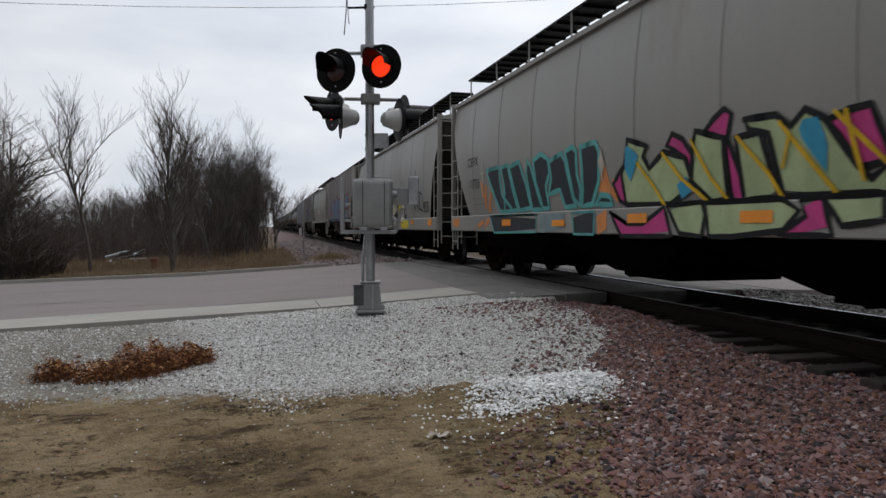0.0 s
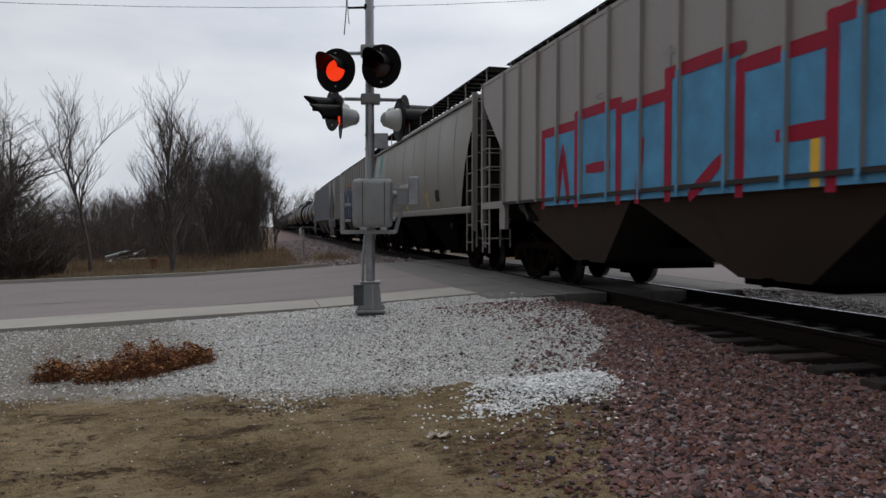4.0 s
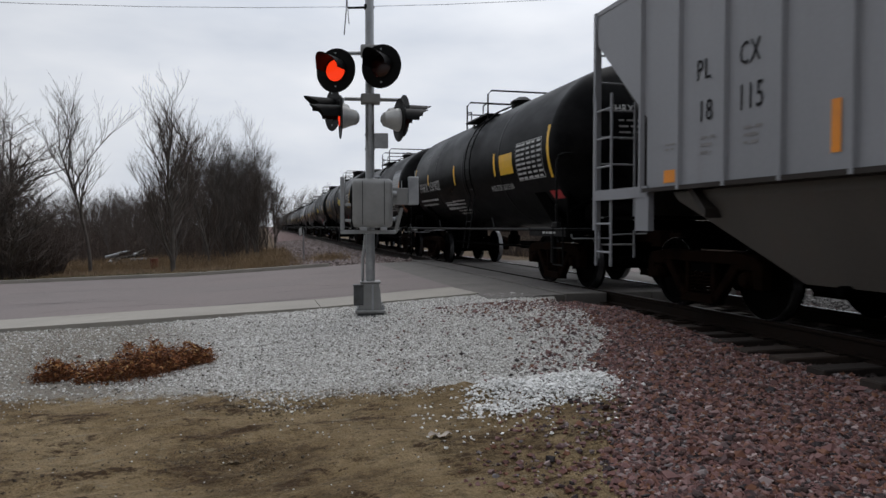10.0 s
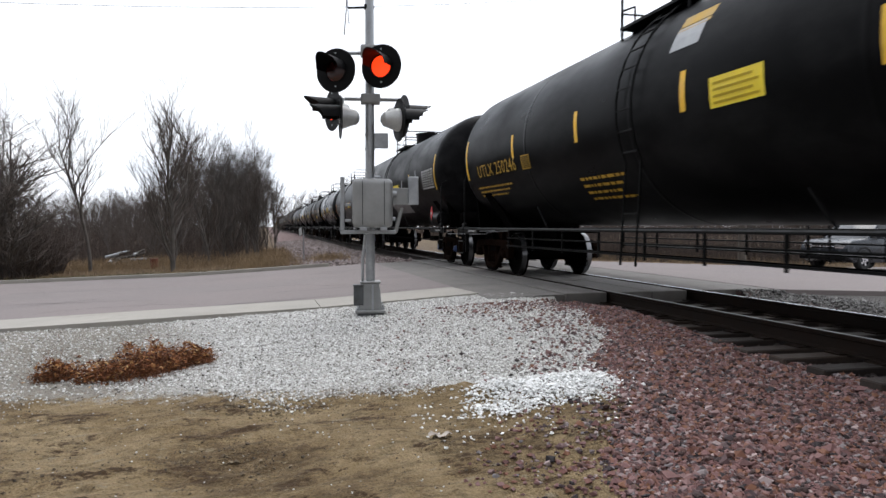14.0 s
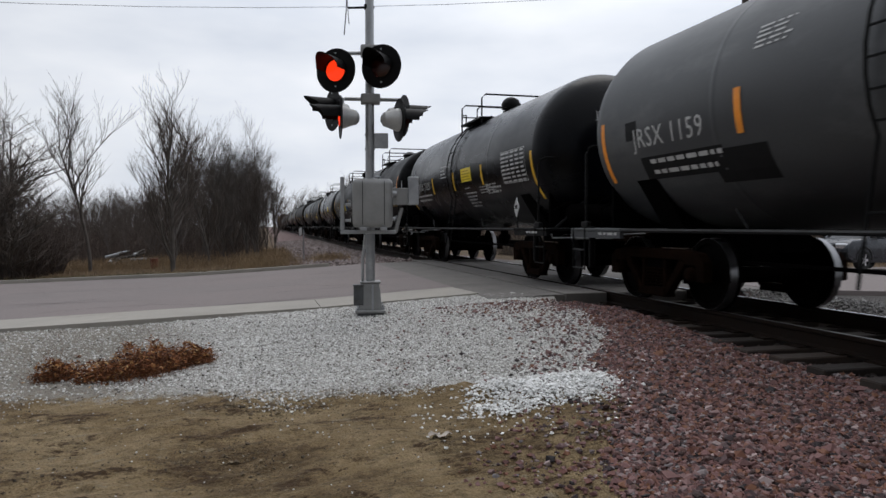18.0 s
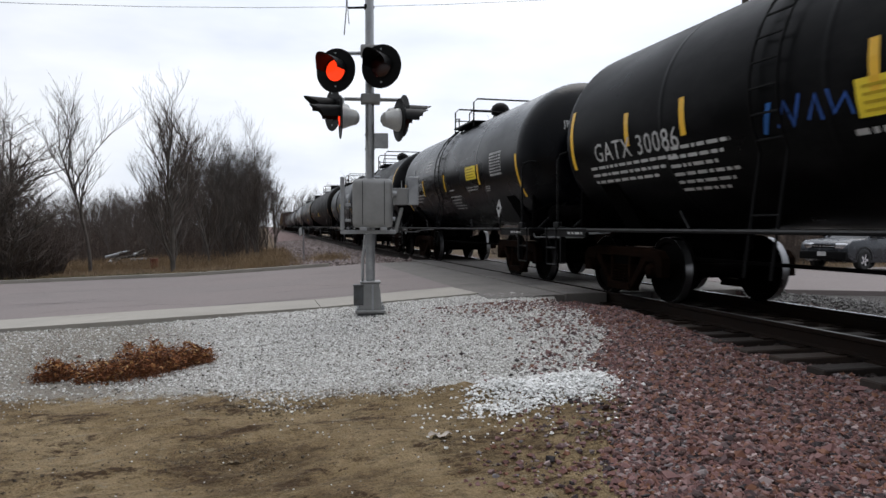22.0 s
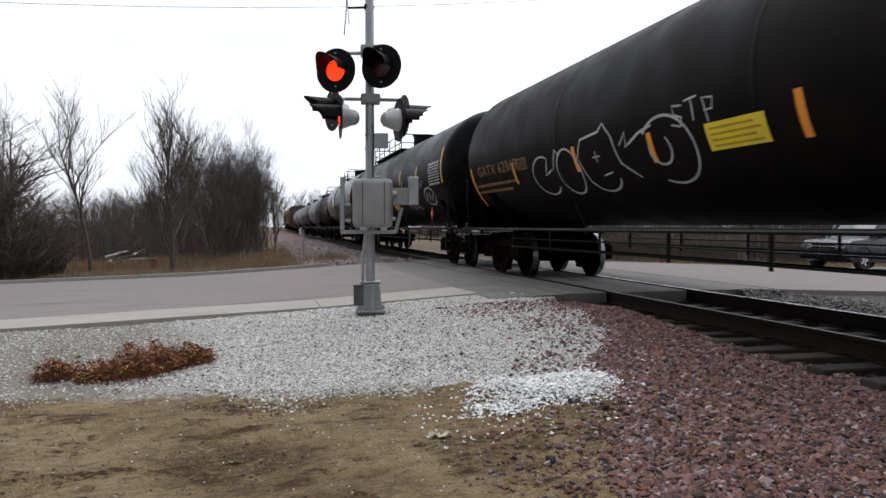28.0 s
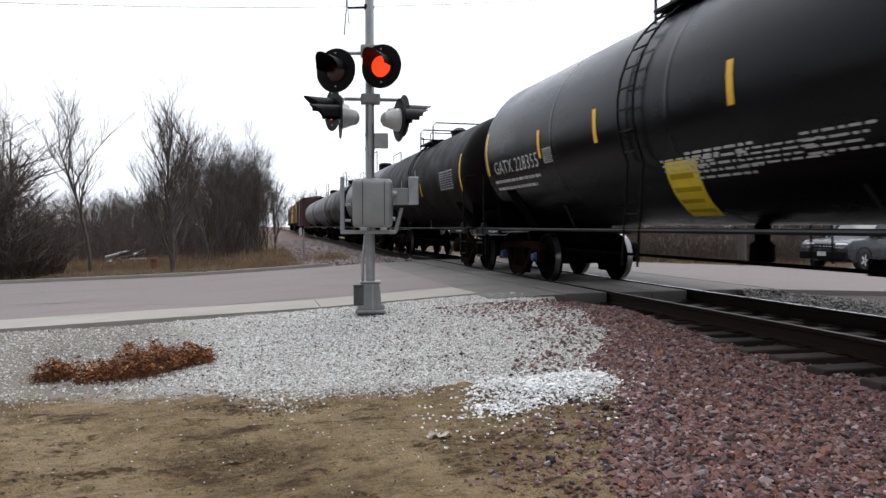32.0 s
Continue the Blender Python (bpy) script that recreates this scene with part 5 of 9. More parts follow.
    part("barrel", revolve(bmesh.new(), [(0, 0.0), (0, 0.15), (0.13, 0.155), (0.14, 0.165), (0.15, 0.155), (0.40, 0.15), (0.40, 0.0)], "z", 16), M["rustpaint"], drum, smooth=True)


def make_litter():
    """A crumpled scrap of paper on the dirt."""
    x, y = 1.27, 4.94
    rnd = random.Random(4)
    bm = bmesh.new()
    n = 7
    grid = [[bm.verts.new((0.085 * (i / n - 0.5) * 2, 0.03 * (j / 3 - 0.5) * 2 + 0.008 * math.sin(i), 0.012 + 0.02 * rnd.random() + 0.012 * math.sin(1.3 * i))) for j in range(4)] for i in range(n + 1)]
    for i in range(n):
        for j in range(3):
            bm.faces.new((grid[i][j], grid[i + 1][j], grid[i + 1][j + 1], grid[i][j + 1]))
    top = bmesh.ops.extrude_face_region(bm, geom=bm.faces[:])
    for v in top["geom"]:
        if isinstance(v, bmesh.types.BMVert):
            v.co.z += 0.002
    whole("paper_scrap", bm, M["litter"], "crumpled dirty white scrap of paper on the dirt", "litter", at=(x, y, float(land_z(x, y) + relief(x, y)), 0, 0, -8))


def make_sign():
    x, y = 1.95, 30.0
    s = thing("marker_sign", "small white marker sign on a thin post by the ballast", "sign", at=(x, y, gz(x, y), 0, 0, 0))
    part("post", tube(bmesh.new(), [(0, 0, -0.2), (0, 0, 1.25)], 0.025, 6), M["galv"], s)
    part("plate", round_off(box(bmesh.new(), -0.22, 0.04, -0.035, -0.027, 1.0, 1.30), 0.004, 1), M["white"], s, at=(0, 0, 0.05, 0, -14, 62))


def make_marker_post():
    x, y = 11.35, 24.5
    m = thing("marker_post", "thin white marker post in the dry grass beyond the road", "marker post", at=(x, y, gz(x, y)))
    part("post", round_off(box(bmesh.new(), -0.04, 0.04, -0.02, 0.02, -0.2, 0.95), 0.01, 1), M["white"], m)
    part("cap", round_off(box(bmesh.new(), -0.05, 0.05, -0.03, 0.03, 0.951, 1.0), 0.008, 1), M["white"], m)


def make_poles_and_wires():
    p = thing("utility_pole", "weathered wooden utility pole beyond the track", "utility pole", at=(17.6, 23.2, gz(17.6, 23.2)))
    part("shaft", revolve(bmesh.new(), [(-0.3, 0.0), (-0.3, 0.15), (11.3, 0.12), (11.3, 0.0)], "z", 12), M["pole"], p, smooth=True)
    part("cross_arm", box(bmesh.new(), -1.2, 1.2, -0.16, -0.05, 10.45, 10.57), M["pole"], p)
    for x in (-1.1, -0.4, 0.4, 1.1):
        part("insulator", revolve(bmesh.new(), [(10.57, 0.04), (10.71, 0.05), (10.75, 0.0)], "z", 8, (x, -0.1, 0)), M["caseal"], p)
    def wire(a, b, sag, r=0.009):
        pts = []
        for i in range(25):
            t = i / 24
            pts.append((a[0] + (b[0] - a[0]) * t, a[1] + (b[1] - a[1]) * t, a[2] + (b[2] - a[2]) * t - 4 * sag * t * (1 - t)))
        whole("overhead_wire", tube(bmesh.new(), pts, r, 5), M["wire"], "thin overhead wire sagging across the sky", "wire", group="overhead wires")
    wire((-24.0, 15.0, 6.2), (24.0, 15.0, 9.8), 2.59, 0.005)
    zt = gz(17.6, 23.2)
    wire((18.0, 23.1, zt + 10.74), (60.4, 40.3, gz(60, 40.4) + 10.74), 0.6)
    wire((17.2, 23.1, zt + 10.74), (59.6, 40.3, gz(60, 40.4) + 10.74), 0.6)
    for x in (-24.0, 24.0):
        copy_thing(p, pose(x, 15.12, gz(x, 15.12)))
    copy_thing(p, pose(60.0, 40.4, gz(60, 40.4)))


# ---- a car waiting beyond the crossing ----
def make_suv():
    car = thing("waiting_car", "silver-grey sport utility car waiting on the road beyond the track", "car", at=(20.75, 20.75, float(road_z(19.4)), 0, 1.5, 12))
    # built with its nose along -x
    Wd = 0.88
    bm = prism(bmesh.new(), [(-2.22, 0.42), (-2.25, 0.62), (-2.20, 0.86), (-2.05, 0.98), (-1.05, 1.08), (2.15, 1.10), (2.25, 0.9), (2.25, 0.45), (1.9, 0.28), (-1.9, 0.26)], "y", -Wd, Wd)
    part("body", round_off(bm, 0.06, 2), M["carpaint"], car, smooth=True)
    bm = bmesh.new()
    prism(bm, [(-1.05, 1.06), (-0.35, 1.66), (1.85, 1.70), (2.15, 1.08)], "y", -0.74, 0.74)
    part("cabin", round_off(bm, 0.05, 2), M["glass"], car, "dark car windows", smooth=True)
    bm = prism(bmesh.new(), [(-0.38, 1.665), (1.88, 1.70), (1.84, 1.76), (-0.30, 1.73)], "y", -0.75, 0.75)
    part("roof", round_off(bm, 0.02, 1), M["carpaint"], car)
    for s in (-1, 1):
        for a, b in (((-1.07, 1.06), (-0.36, 1.68)), ((0.45, 1.08), (0.40, 1.7)), ((1.45, 1.08), (1.35, 1.7)), ((2.16, 1.08), (1.86, 1.7))):
            part("window_pillar", tube(bmesh.new(), [(a[0], s * 0.75, a[1]), (b[0], s * 0.745, b[1])], 0.04, 6), M["carpaint"], car)
        part("mirror", round_off(box_at(0.14, 0.2, 0.14), 0.04), M["carpaint"], car, at=(-0.72, s * 0.98, 1.14))
        part("headlight", round_off(box_at(0.26, 0.46, 0.18), 0.05), M["chrome"], car, "clear headlight", at=(-2.12, s * 0.62, 0.80, 0, 0, s * -18))
        for xx in (-1.4, 1.4):
            w = part("wheel", revolve(bmesh.new(), [(-0.11, 0.20), (-0.12, 0.30), (-0.08, 0.35), (0.08, 0.35), (0.12, 0.30), (0.11, 0.20)], "y", 24), M["rubber"], car, "black tyre", at=(xx, s * 0.80, 0.35), smooth=True)
            bm = revolve(bmesh.new(), [(0, 0.0), (0.02, 0.06), (0.0, 0.1)], "y", 10)
            for k in range(5):
                a = 2 * math.pi * k / 5
                prism(bm, [(0.05 * math.cos(a + 1.2), 0.05 * math.sin(a + 1.2)), (0.21 * math.cos(a + 0.18), 0.21 * math.sin(a + 0.18)), (0.21 * math.cos(a - 0.18), 0.21 * math.sin(a - 0.18)), (0.05 * math.cos(a - 1.2), 0.05 * math.sin(a - 1.2))], "y", -0.02, 0.02)
            part("rim", bm, M["chrome"], w, at=(0, s * 0.08, 0))
            part("wheel_arch", tube(bmesh.new(), [(xx + 0.42 * math.cos(a), s * 0.87, 0.36 + 0.42 * math.sin(a)) for a in [math.pi * i / 10 for i in range(11)]], 0.035, 6), M["rubber"], car)
    part("grille", round_off(box(bmesh.new(), -2.27, -2.20, -0.42, 0.42, 0.72, 0.86), 0.02, 1), M["ink"], car)
    part("grille_bar", box(bmesh.new(), -2.28, -2.26, -0.42, 0.42, 0.77, 0.80), M["chrome"], car)
    part("bumper", round_off(box(bmesh.new(), -2.33, -2.15, -0.85, 0.85, 0.34, 0.62), 0.05), M["iron"], car, "dark lower bumper")
    part("number_plate", round_off(box(bmesh.new(), -2.345, -2.33, -0.16, 0.16, 0.46, 0.60), 0.004, 1), M["white"], car)


make_ground()
make_road()
make_cracks()
make_track()
make_signal()
make_sign()
make_marker_post()
make_poles_and_wires()
make_suv()
make_woods()
make_wood_litter()
make_litter()


# ---- the train ----
SPEED = 9.456


def flat_side(w):
    """Maps (along, height) to the near side of a straight-walled car."""
    return lambda s, v, off=0.004: (-(w + off), -s, v)


def bowed_side(w, z0, z1, belly):
    """The near side of a car whose walls bow outwards between z0 and z1."""
    def put(s, v, off=0.004):
        t = min(1.0, max(0.0, (v - z0) / (z1 - z0)))
        return (-(w - belly + belly * math.sin(math.pi * (0.12 + 0.80 * t)) + off), -s, v)
    return put


def round_side(r, zc):
    """The near side of a tank; the height is read round the shell from mid-height."""
    return lambda s, v, off=0.004: (-(r + off) * math.cos(v / r), -s, zc + (r + off) * math.sin(v / r))


def front_head(r, zc, y_seam):
    """The leading dished head of a tank; along is sideways across it."""
    def put(s, v, off=0.004):
        q = math.hypot(s, v) / r
        return (s, -(abs(y_seam) + 0.5 * r * math.sqrt(max(0.0, 1 - q * q)) + off), zc + v)
    return put


def rects(bm, put, cells, off=0.004):
    """Flat painted or glued patches (along0, along1, low, high) laid on a side."""
    for s0, s1, v0, v1 in cells:
        n = max(1, int(abs(v1 - v0) / 0.12))
        rows = [(bm.verts.new(put(s0, v0 + (v1 - v0) * i / n, off)), bm.verts.new(put(s1, v0 + (v1 - v0) * i / n, off))) for i in range(n + 1)]
        for a, b in zip(rows, rows[1:]):
            bm.faces.new((a[0], a[1], b[1], b[0]))
    return bm


FONT_MESH = {}


def words(text, height, put, s, v, material, parent, width=None, name="letter", off=0.0075, label=""):
    """Lettering in the built-in font, wrapped onto a side; s is its left end, v its base line."""
    if text not in FONT_MESH:
        cu = bpy.data.curves.new("lettering", "FONT")
        cu.body, cu.resolution_u = text, 2
        cu.space_character = 1.08
        ob = bpy.data.objects.new("lettering", cu)
        scene.collection.objects.link(ob)
        bpy.context.view_layer.update()
        me = bpy.data.meshes.new_from_object(ob.evaluated_get(bpy.context.evaluated_depsgraph_get()))
        bpy.data.objects.remove(ob)
        FONT_MESH[text] = me
    bm = bmesh.new()
    bm.from_mesh(FONT_MESH[text])
    k = height / 0.70
    lo, hi = min(q.co.x for q in bm.verts), max(q.co.x for q in bm.verts)
    squeeze = width / ((hi - lo) * k) if width else 1.0
    step_v = 0.09 / k
    for i in range(-2, int(0.9 / step_v) + 1):
        bmesh.ops.bisect_plane(bm, geom=bm.verts[:] + bm.edges[:] + bm.faces[:], plane_co=(0, i * step_v, 0), plane_no=(0, 1, 0))
    for q in bm.verts:
        q.co = put(s + (q.co.x - lo) * k * squeeze, v + q.co.y * k, off)
    left = set(bm.verts)
    while left:
        glyph, edge = set(), [left.pop()]
        while edge:
            q = edge.pop()
            glyph.add(q)
            for e in q.link_edges:
                o = e.other_vert(q)
                if o in left:
                    left.discard(o)
                    edge.append(o)
        one = bmesh.new()
        twin = {q: one.verts.new(q.co) for q in glyph}
        for f in {f for q in glyph for f in q.link_faces}:
            one.faces.new([twin[q] for q in f.verts])
        part(name, one, material, parent, label)
    bm.free()


def stroke(bm, pts, w, put, off):
    """A brush stroke of even width along points (along, height), as one mitred strip."""
    dense = []
    for (a, b), (c, d) in zip(pts, pts[1:]):
        n = max(1, int(math.hypot(c - a, d - b) / 0.14))
        dense += [(a + (c - a) * i / n, b + (d - b) * i / n) for i in range(n)]
    dense.append(pts[-1])
    rows = []
    for i, (a, b) in enumerate(dense):
        p, q = dense[max(0, i - 1)], dense[min(len(dense) - 1, i + 1)]
        dx, dy = q[0] - p[0], q[1] - p[1]
        d = math.hypot(dx, dy) or 1.0
        nx, ny = -dy / d * w / 2, dx / d * w / 2
        e = 0.5 * w if i in (0, len(dense) - 1) else 0.0
        ex, ey = (dx / d * e * (1 if i else -1), dy / d * e * (1 if i else -1))
        rows.append((bm.verts.new(put(a + nx * (0.75 if e else 1) + ex, b + ny * (0.75 if e else 1) + ey, off)), bm.verts.new(put(a - nx * (0.75 if e else 1) + ex, b - ny * (0.75 if e else 1) + ey, off))))
    for a, b in zip(rows, rows[1:]):
        bm.faces.new((a[0], a[1], b[1], b[0]))


def fill(bm, pts, put, off, step_v=0.07):
    """A filled outline (along, height) laid on a side in thin level strips."""
    lo, hi = min(b for _, b in pts), max(b for _, b in pts)
    n = max(1, int((hi - lo) / step_v))
    levels = [lo + (hi - lo) * (i + 0.5 * (i == 0) * 0.02) / n for i in range(n + 1)]

    def spans(v):
        xs = []
        for (a, b), (c, d) in zip(pts, pts[1:] + pts[:1]):
            if (b > v) != (d > v):
                xs.append(a + (c - a) * (v - b) / (d - b))
        xs.sort()
        return list(zip(xs[::2], xs[1::2]))
    e = (hi - lo) * 0.004
    for v0, v1 in zip(levels, levels[1:]):
        low, high = spans(v0 + e), spans(v1 - e)
        if len(low) != len(high):
            low = high = spans((v0 + v1) / 2)
        for (a, b), (c, d) in zip(low, high):
            bm.faces.new([bm.verts.new(put(*q, off)) for q in ((a, v0), (b, v0), (d, v1), (c, v1))])
    bmesh.ops.remove_doubles(bm, verts=bm.verts, dist=0.012)
    return bm


def letters(parent, put, outlines, rgb, edge=None, edge_w=0.09, lift=0.008):
    """Filled spray-painted shapes with an outline round each."""
    for i, pts in enumerate(outlines):
        if edge:
            bm = bmesh.new()
            stroke(bm, pts + pts[:2], edge_w, put, lift + 0.004 + 0.0005 * (i % 6))
            part("graffiti_outline", bm, spray(edge), parent)
        part("graffiti", fill(bmesh.new(), pts, put, lift + 0.0005 * (i % 6)), spray(rgb), parent)


PAINTS = {}


def spray(rgb):
    if rgb not in PAINTS:
        PAINTS[rgb] = surface("spray_paint", rgb, 0.6, var=0.22, fine=25, bump=0.02, spec=0.15)
    return PAINTS[rgb]


def tag_art(parent, put, strokes, layers, name="graffiti", lift=0.006):
    """Spray-painted letters: the same strokes laid in layers (width, colour), widest first."""
    for li, (w, rgb, dx, dv) in enumerate(layers):
        for i, pts in enumerate(strokes):
            bm = bmesh.new()
            stroke(bm, [(a + dx, b + dv) for a, b in pts], w, put, lift + 0.007 * li + 0.0006 * (i % 8))
            part(name, bm, spray(rgb), parent)


def zigzag(x0, x1, z0, z1, count, rnd, lean=0.15):
    """Stylised letter strokes that fill a band, none of them readable."""
    out, w = [], (x1 - x0) / count
    for i in range(count):
        a, b = x0 + i * w + 0.12 * w, x0 + (i + 1) * w - 0.12 * w
        zt, zb = z1 - rnd.uniform(0, 0.16) * (z1 - z0), z0 + rnd.uniform(0, 0.1) * (z1 - z0)
        k = rnd.randrange(5)
        if k == 0:
            out.append([(a, zb), (a + lean * w, zt), (b, zb + 0.35 * (zt - zb)), (b + lean * w, zt)])
        elif k == 1:
            out.append([(a, zt), (a + 0.1 * w, zb), (b, zb), (b, zt)])
        elif k == 2:
            out.append([(a, zb), (a, zt), (b, zt - 0.1 * (zt - zb)), (b, zb)])
        elif k == 3:
            out += [[(b, zt), (a, zt), (a, zb), (b, zb)], [(a, (zt + zb) / 2), (b - 0.2 * w, (zt + zb) / 2)]]
        else:
            out += [[(a, zb), ((a + b) / 2, zt), (b, zb)], [(a + 0.25 * w, zb + 0.35 * (zt - zb)), (b - 0.25 * w, zb + 0.35 * (zt - zb))]]
    return out


# -- running gear, shared by all cars --
def make_wheelset_mesh():
    bm = bmesh.new()
    tube(bm, [(-0.98, 0, 0), (0.98, 0, 0)], 0.085, 12)
    for s in (-1, 1):
        x = s * GAUGE / 2
        prof = [(x + s * 0.075, 0.0), (x + s * 0.075, 0.13), (x + s * 0.035, 0.16), (x + s * 0.02, 0.37), (x + s * 0.055, 0.385), (x + s * 0.06, 0.447)]
        prof += [(x - s * 0.055, 0.449), (x - s * 0.065, 0.475), (x - s * 0.085, 0.475), (x - s * 0.085, 0.38), (x - s * 0.02, 0.36), (x - s * 0.03, 0.15), (x - s * 0.09, 0.12), (x - s * 0.09, 0.0)]
        revolve(bm, prof, "x", 32)
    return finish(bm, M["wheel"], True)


def make_tread_mesh():
    """The bright ring that the rail polishes on a wheel."""
    return finish(revolve(bmesh.new(), [(-0.058, 0.448), (-0.058, 0.4515), (0.050, 0.4535), (0.050, 0.448)], "x", 32), M["tread"], True)


def make_side_frame_mesh():
    """Cast side frame: top compression member, two slanting legs, pedestals and an open window each side of the springs."""
    bm = bmesh.new()
    x0, x1 = -0.07, 0.07
    prism(bm, [(-1.16, 0.36), (-1.16, 0.62), (-1.05, 0.72), (-0.72, 0.76), (0.72, 0.76), (1.05, 0.72), (1.16, 0.62), (1.16, 0.36), (1.02, 0.36), (0.99, 0.56), (0.78, 0.56), (0.74, 0.62), (-0.74, 0.62), (-0.78, 0.56), (-0.99, 0.56), (-1.02, 0.36)], "x", x0, x1)
    for s in (-1, 1):
        prism(bm, [(s * 0.78, 0.60), (s * 0.64, 0.64), (s * 0.25, 0.20), (s * 0.33, 0.13)], "x", x0 + 0.01, x1 - 0.01)
        prism(bm, [(s * 0.30, 0.64), (s * 0.23, 0.64), (s * 0.23, 0.2), (s * 0.30, 0.2)], "x", x0 + 0.02, x1 - 0.02)
    prism(bm, [(-0.34, 0.12), (0.34, 0.12), (0.30, 0.235), (-0.30, 0.235)], "x", x0 - 0.02, x1 + 0.02)
    bmesh.ops.recalc_face_normals(bm, faces=bm.faces)
    bmesh.ops.bevel(bm, geom=bm.edges[:], offset=0.012, segments=1, affect="EDGES")
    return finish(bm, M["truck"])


def make_spring_mesh():
    """One coil spring: a helix of thick rod."""
    pts = [(0.055 * math.cos(a), 0.055 * math.sin(a), 0.245 + 0.255 * a / (2 * math.pi * 6)) for a in [2 * math.pi * 6 * i / 60 for i in range(61)]]
    return finish(tube(bmesh.new(), pts, 0.013, 4), M["truck"])


def make_bolster_mesh():
    bm = bmesh.new()
    prism(bm, [(-1.02, 0.50), (1.02, 0.50), (1.02, 0.63), (0.4, 0.74), (-0.4, 0.74), (-1.02, 0.63)], "y", -0.20, 0.20)
    box(bm, -0.85, 0.85, 0.40, 0.48, 0.30, 0.42)
    box(bm, -0.85, 0.85, -0.48, -0.40, 0.30, 0.42)
    return finish(bm, M["underside"])


WHEELSET, TREAD, FRAME, SPRING, BOLSTER = make_wheelset_mesh(), make_tread_mesh(), make_side_frame_mesh(), make_spring_mesh(), make_bolster_mesh()
CAP = finish(revolve(bmesh.new(), [(0.0, 0.0), (0.0, 0.05), (0.012, 0.075), (0.05, 0.085), (0.06, 0.098), (0.13, 0.098)], "x", 14), M["truck"], True)
CAP_BLUE = finish(revolve(bmesh.new(), [(0.0, 0.0), (0.0, 0.05), (0.012, 0.075), (0.05, 0.085), (0.06, 0.098), (0.13, 0.098)], "x", 14), M["blue"], True)
SPINNING = []


def add_truck(car, y, blue=False, far=False):
    t = part("truck", BOLSTER, None, car, "rust-brown two-axle truck with coil springs", at=(0, y, 0))
    for s in (-1, 1):
        part("side_frame", FRAME, None, t, at=(s * 1.0, 0, 0))
        if not far:
            for k in (-1, 0, 1):
                part("spring", SPRING, None, t, at=(s * 1.0, 0.14 * k, 0))
    for a in (-0.889, 0.889):
        w = part("wheelset", WHEELSET, None, t, at=(0, a, 0.457))
        if not far:
            SPINNING.append((w, car, y + a))
            for s in (-1, 1):
                part("wheel_tread", TREAD, None, t, "polished steel wheel tread", at=(s * GAUGE / 2, a, 0.457, 0, 0, 0 if s < 0 else 180))
                part("bearing_cap", CAP_BLUE if blue else CAP, None, t, "blue bearing cap" if blue else "", at=(s * 1.12, a, 0.457, 0, 0, 0 if s < 0 else 180))
    return t


def make_coupler_mesh():
    bm = box(bmesh.new(), -0.09, 0.09, -0.75, 0.0, 0.80, 0.95)
    prism(bm, [(-0.17, -0.75), (-0.19, -0.95), (-0.05, -1.05), (0.04, -0.93), (0.16, -1.0), (0.18, -0.75)], "z", 0.74, 1.02)
    return finish(bm, M["truck"])


COUPLER = make_coupler_mesh()


def rungs(bm, x0, y0, x1, y1, z0, z1, n, r=0.014):
    """A ladder: two stiles and n rungs between them."""
    tube(bm, [(x0, y0, z0), (x0, y0, z1)], r * 1.4, 5)
    tube(bm, [(x1, y1, z0), (x1, y1, z1)], r * 1.4, 5)
    for i in range(n):
        z = z0 + (z1 - z0) * (i + 0.5) / n
        tube(bm, [(x0, y0, z), (x1, y1, z)], r, 5)
    return bm


def car_at(s, length, name, label, category="railcar"):
    """Top-level car whose middle stands at the train station s when the clip starts."""
    car = thing(name, label, category, group="cars of the freight train")
    car["station"] = s
    CARS.append((car, s, length))
    return car


CARS = []


def tank_car(lead, trail, paint, label, r=1.43, zc=2.455, gap0=2.5, gap1=2.5, blue=False, far=False, dome="valve",
             stripe="yellow", frame_z=1.03, walk_len=1.75, walk_at=0.0, ladder_at=0.5, bands=(), air_tank=False, drain=False,
             tape0=(0.12, 0.4, -0.55), tape1=(-0.05, 0.4, -0.5), truck_in=0.72, placard="", placard_at=0.75, head=None, cross_brace=False, ladder=True):
    """A tank car; tape0 and tape1 give the end stripes: shift from the lead or trail station, top and foot round the shell."""
    lead, trail = lead - 0.11, trail - 0.11
    old_mid = (lead + trail) / 2
    lead, trail = lead + tape0[0] - 0.10, trail + tape1[0] + 0.10
    mid, half = (lead + trail) / 2, (trail - lead) / 2
    shift = mid - old_mid
    walk_at, ladder_at = walk_at - shift + 0.35, ladder_at - shift
    car = car_at(mid, trail - lead, "tank_car", label)
    # shell with dished heads and welded seams
    prof = []
    for i in range(7):
        a = math.pi / 2 * i / 6
        prof.append((-half - 0.5 * r * math.cos(a), max(0.0, r * math.sin(a))))
    ring = 0.0025
    prof.append((-half + 0.05, r))
    joints = [-half + 2 * half * k / 4 for k in range(1, 4)]
    for j in joints:
        prof += [(j - 0.07, r), (j - 0.03, r), (j - 0.02, r + ring), (j + 0.02, r + ring), (j + 0.03, r), (j + 0.07, r)]
    prof.append((half - 0.05, r))
    for i in range(7):
        a = math.pi / 2 * (1 - i / 6)
        prof.append((half + 0.5 * r * math.cos(a), max(0.0, r * math.sin(a))))
    prof[0], prof[-1] = (prof[0][0], 0.0), (prof[-1][0], 0.0)
    part("shell", revolve(bmesh.new(), prof, "y", 24 if far else 56, (0, 0, zc)), paint, car, smooth=True)
    on_shell = round_side(r, zc)

    def put(s, v, off=0.004):
        return on_shell(s + shift, v, off)
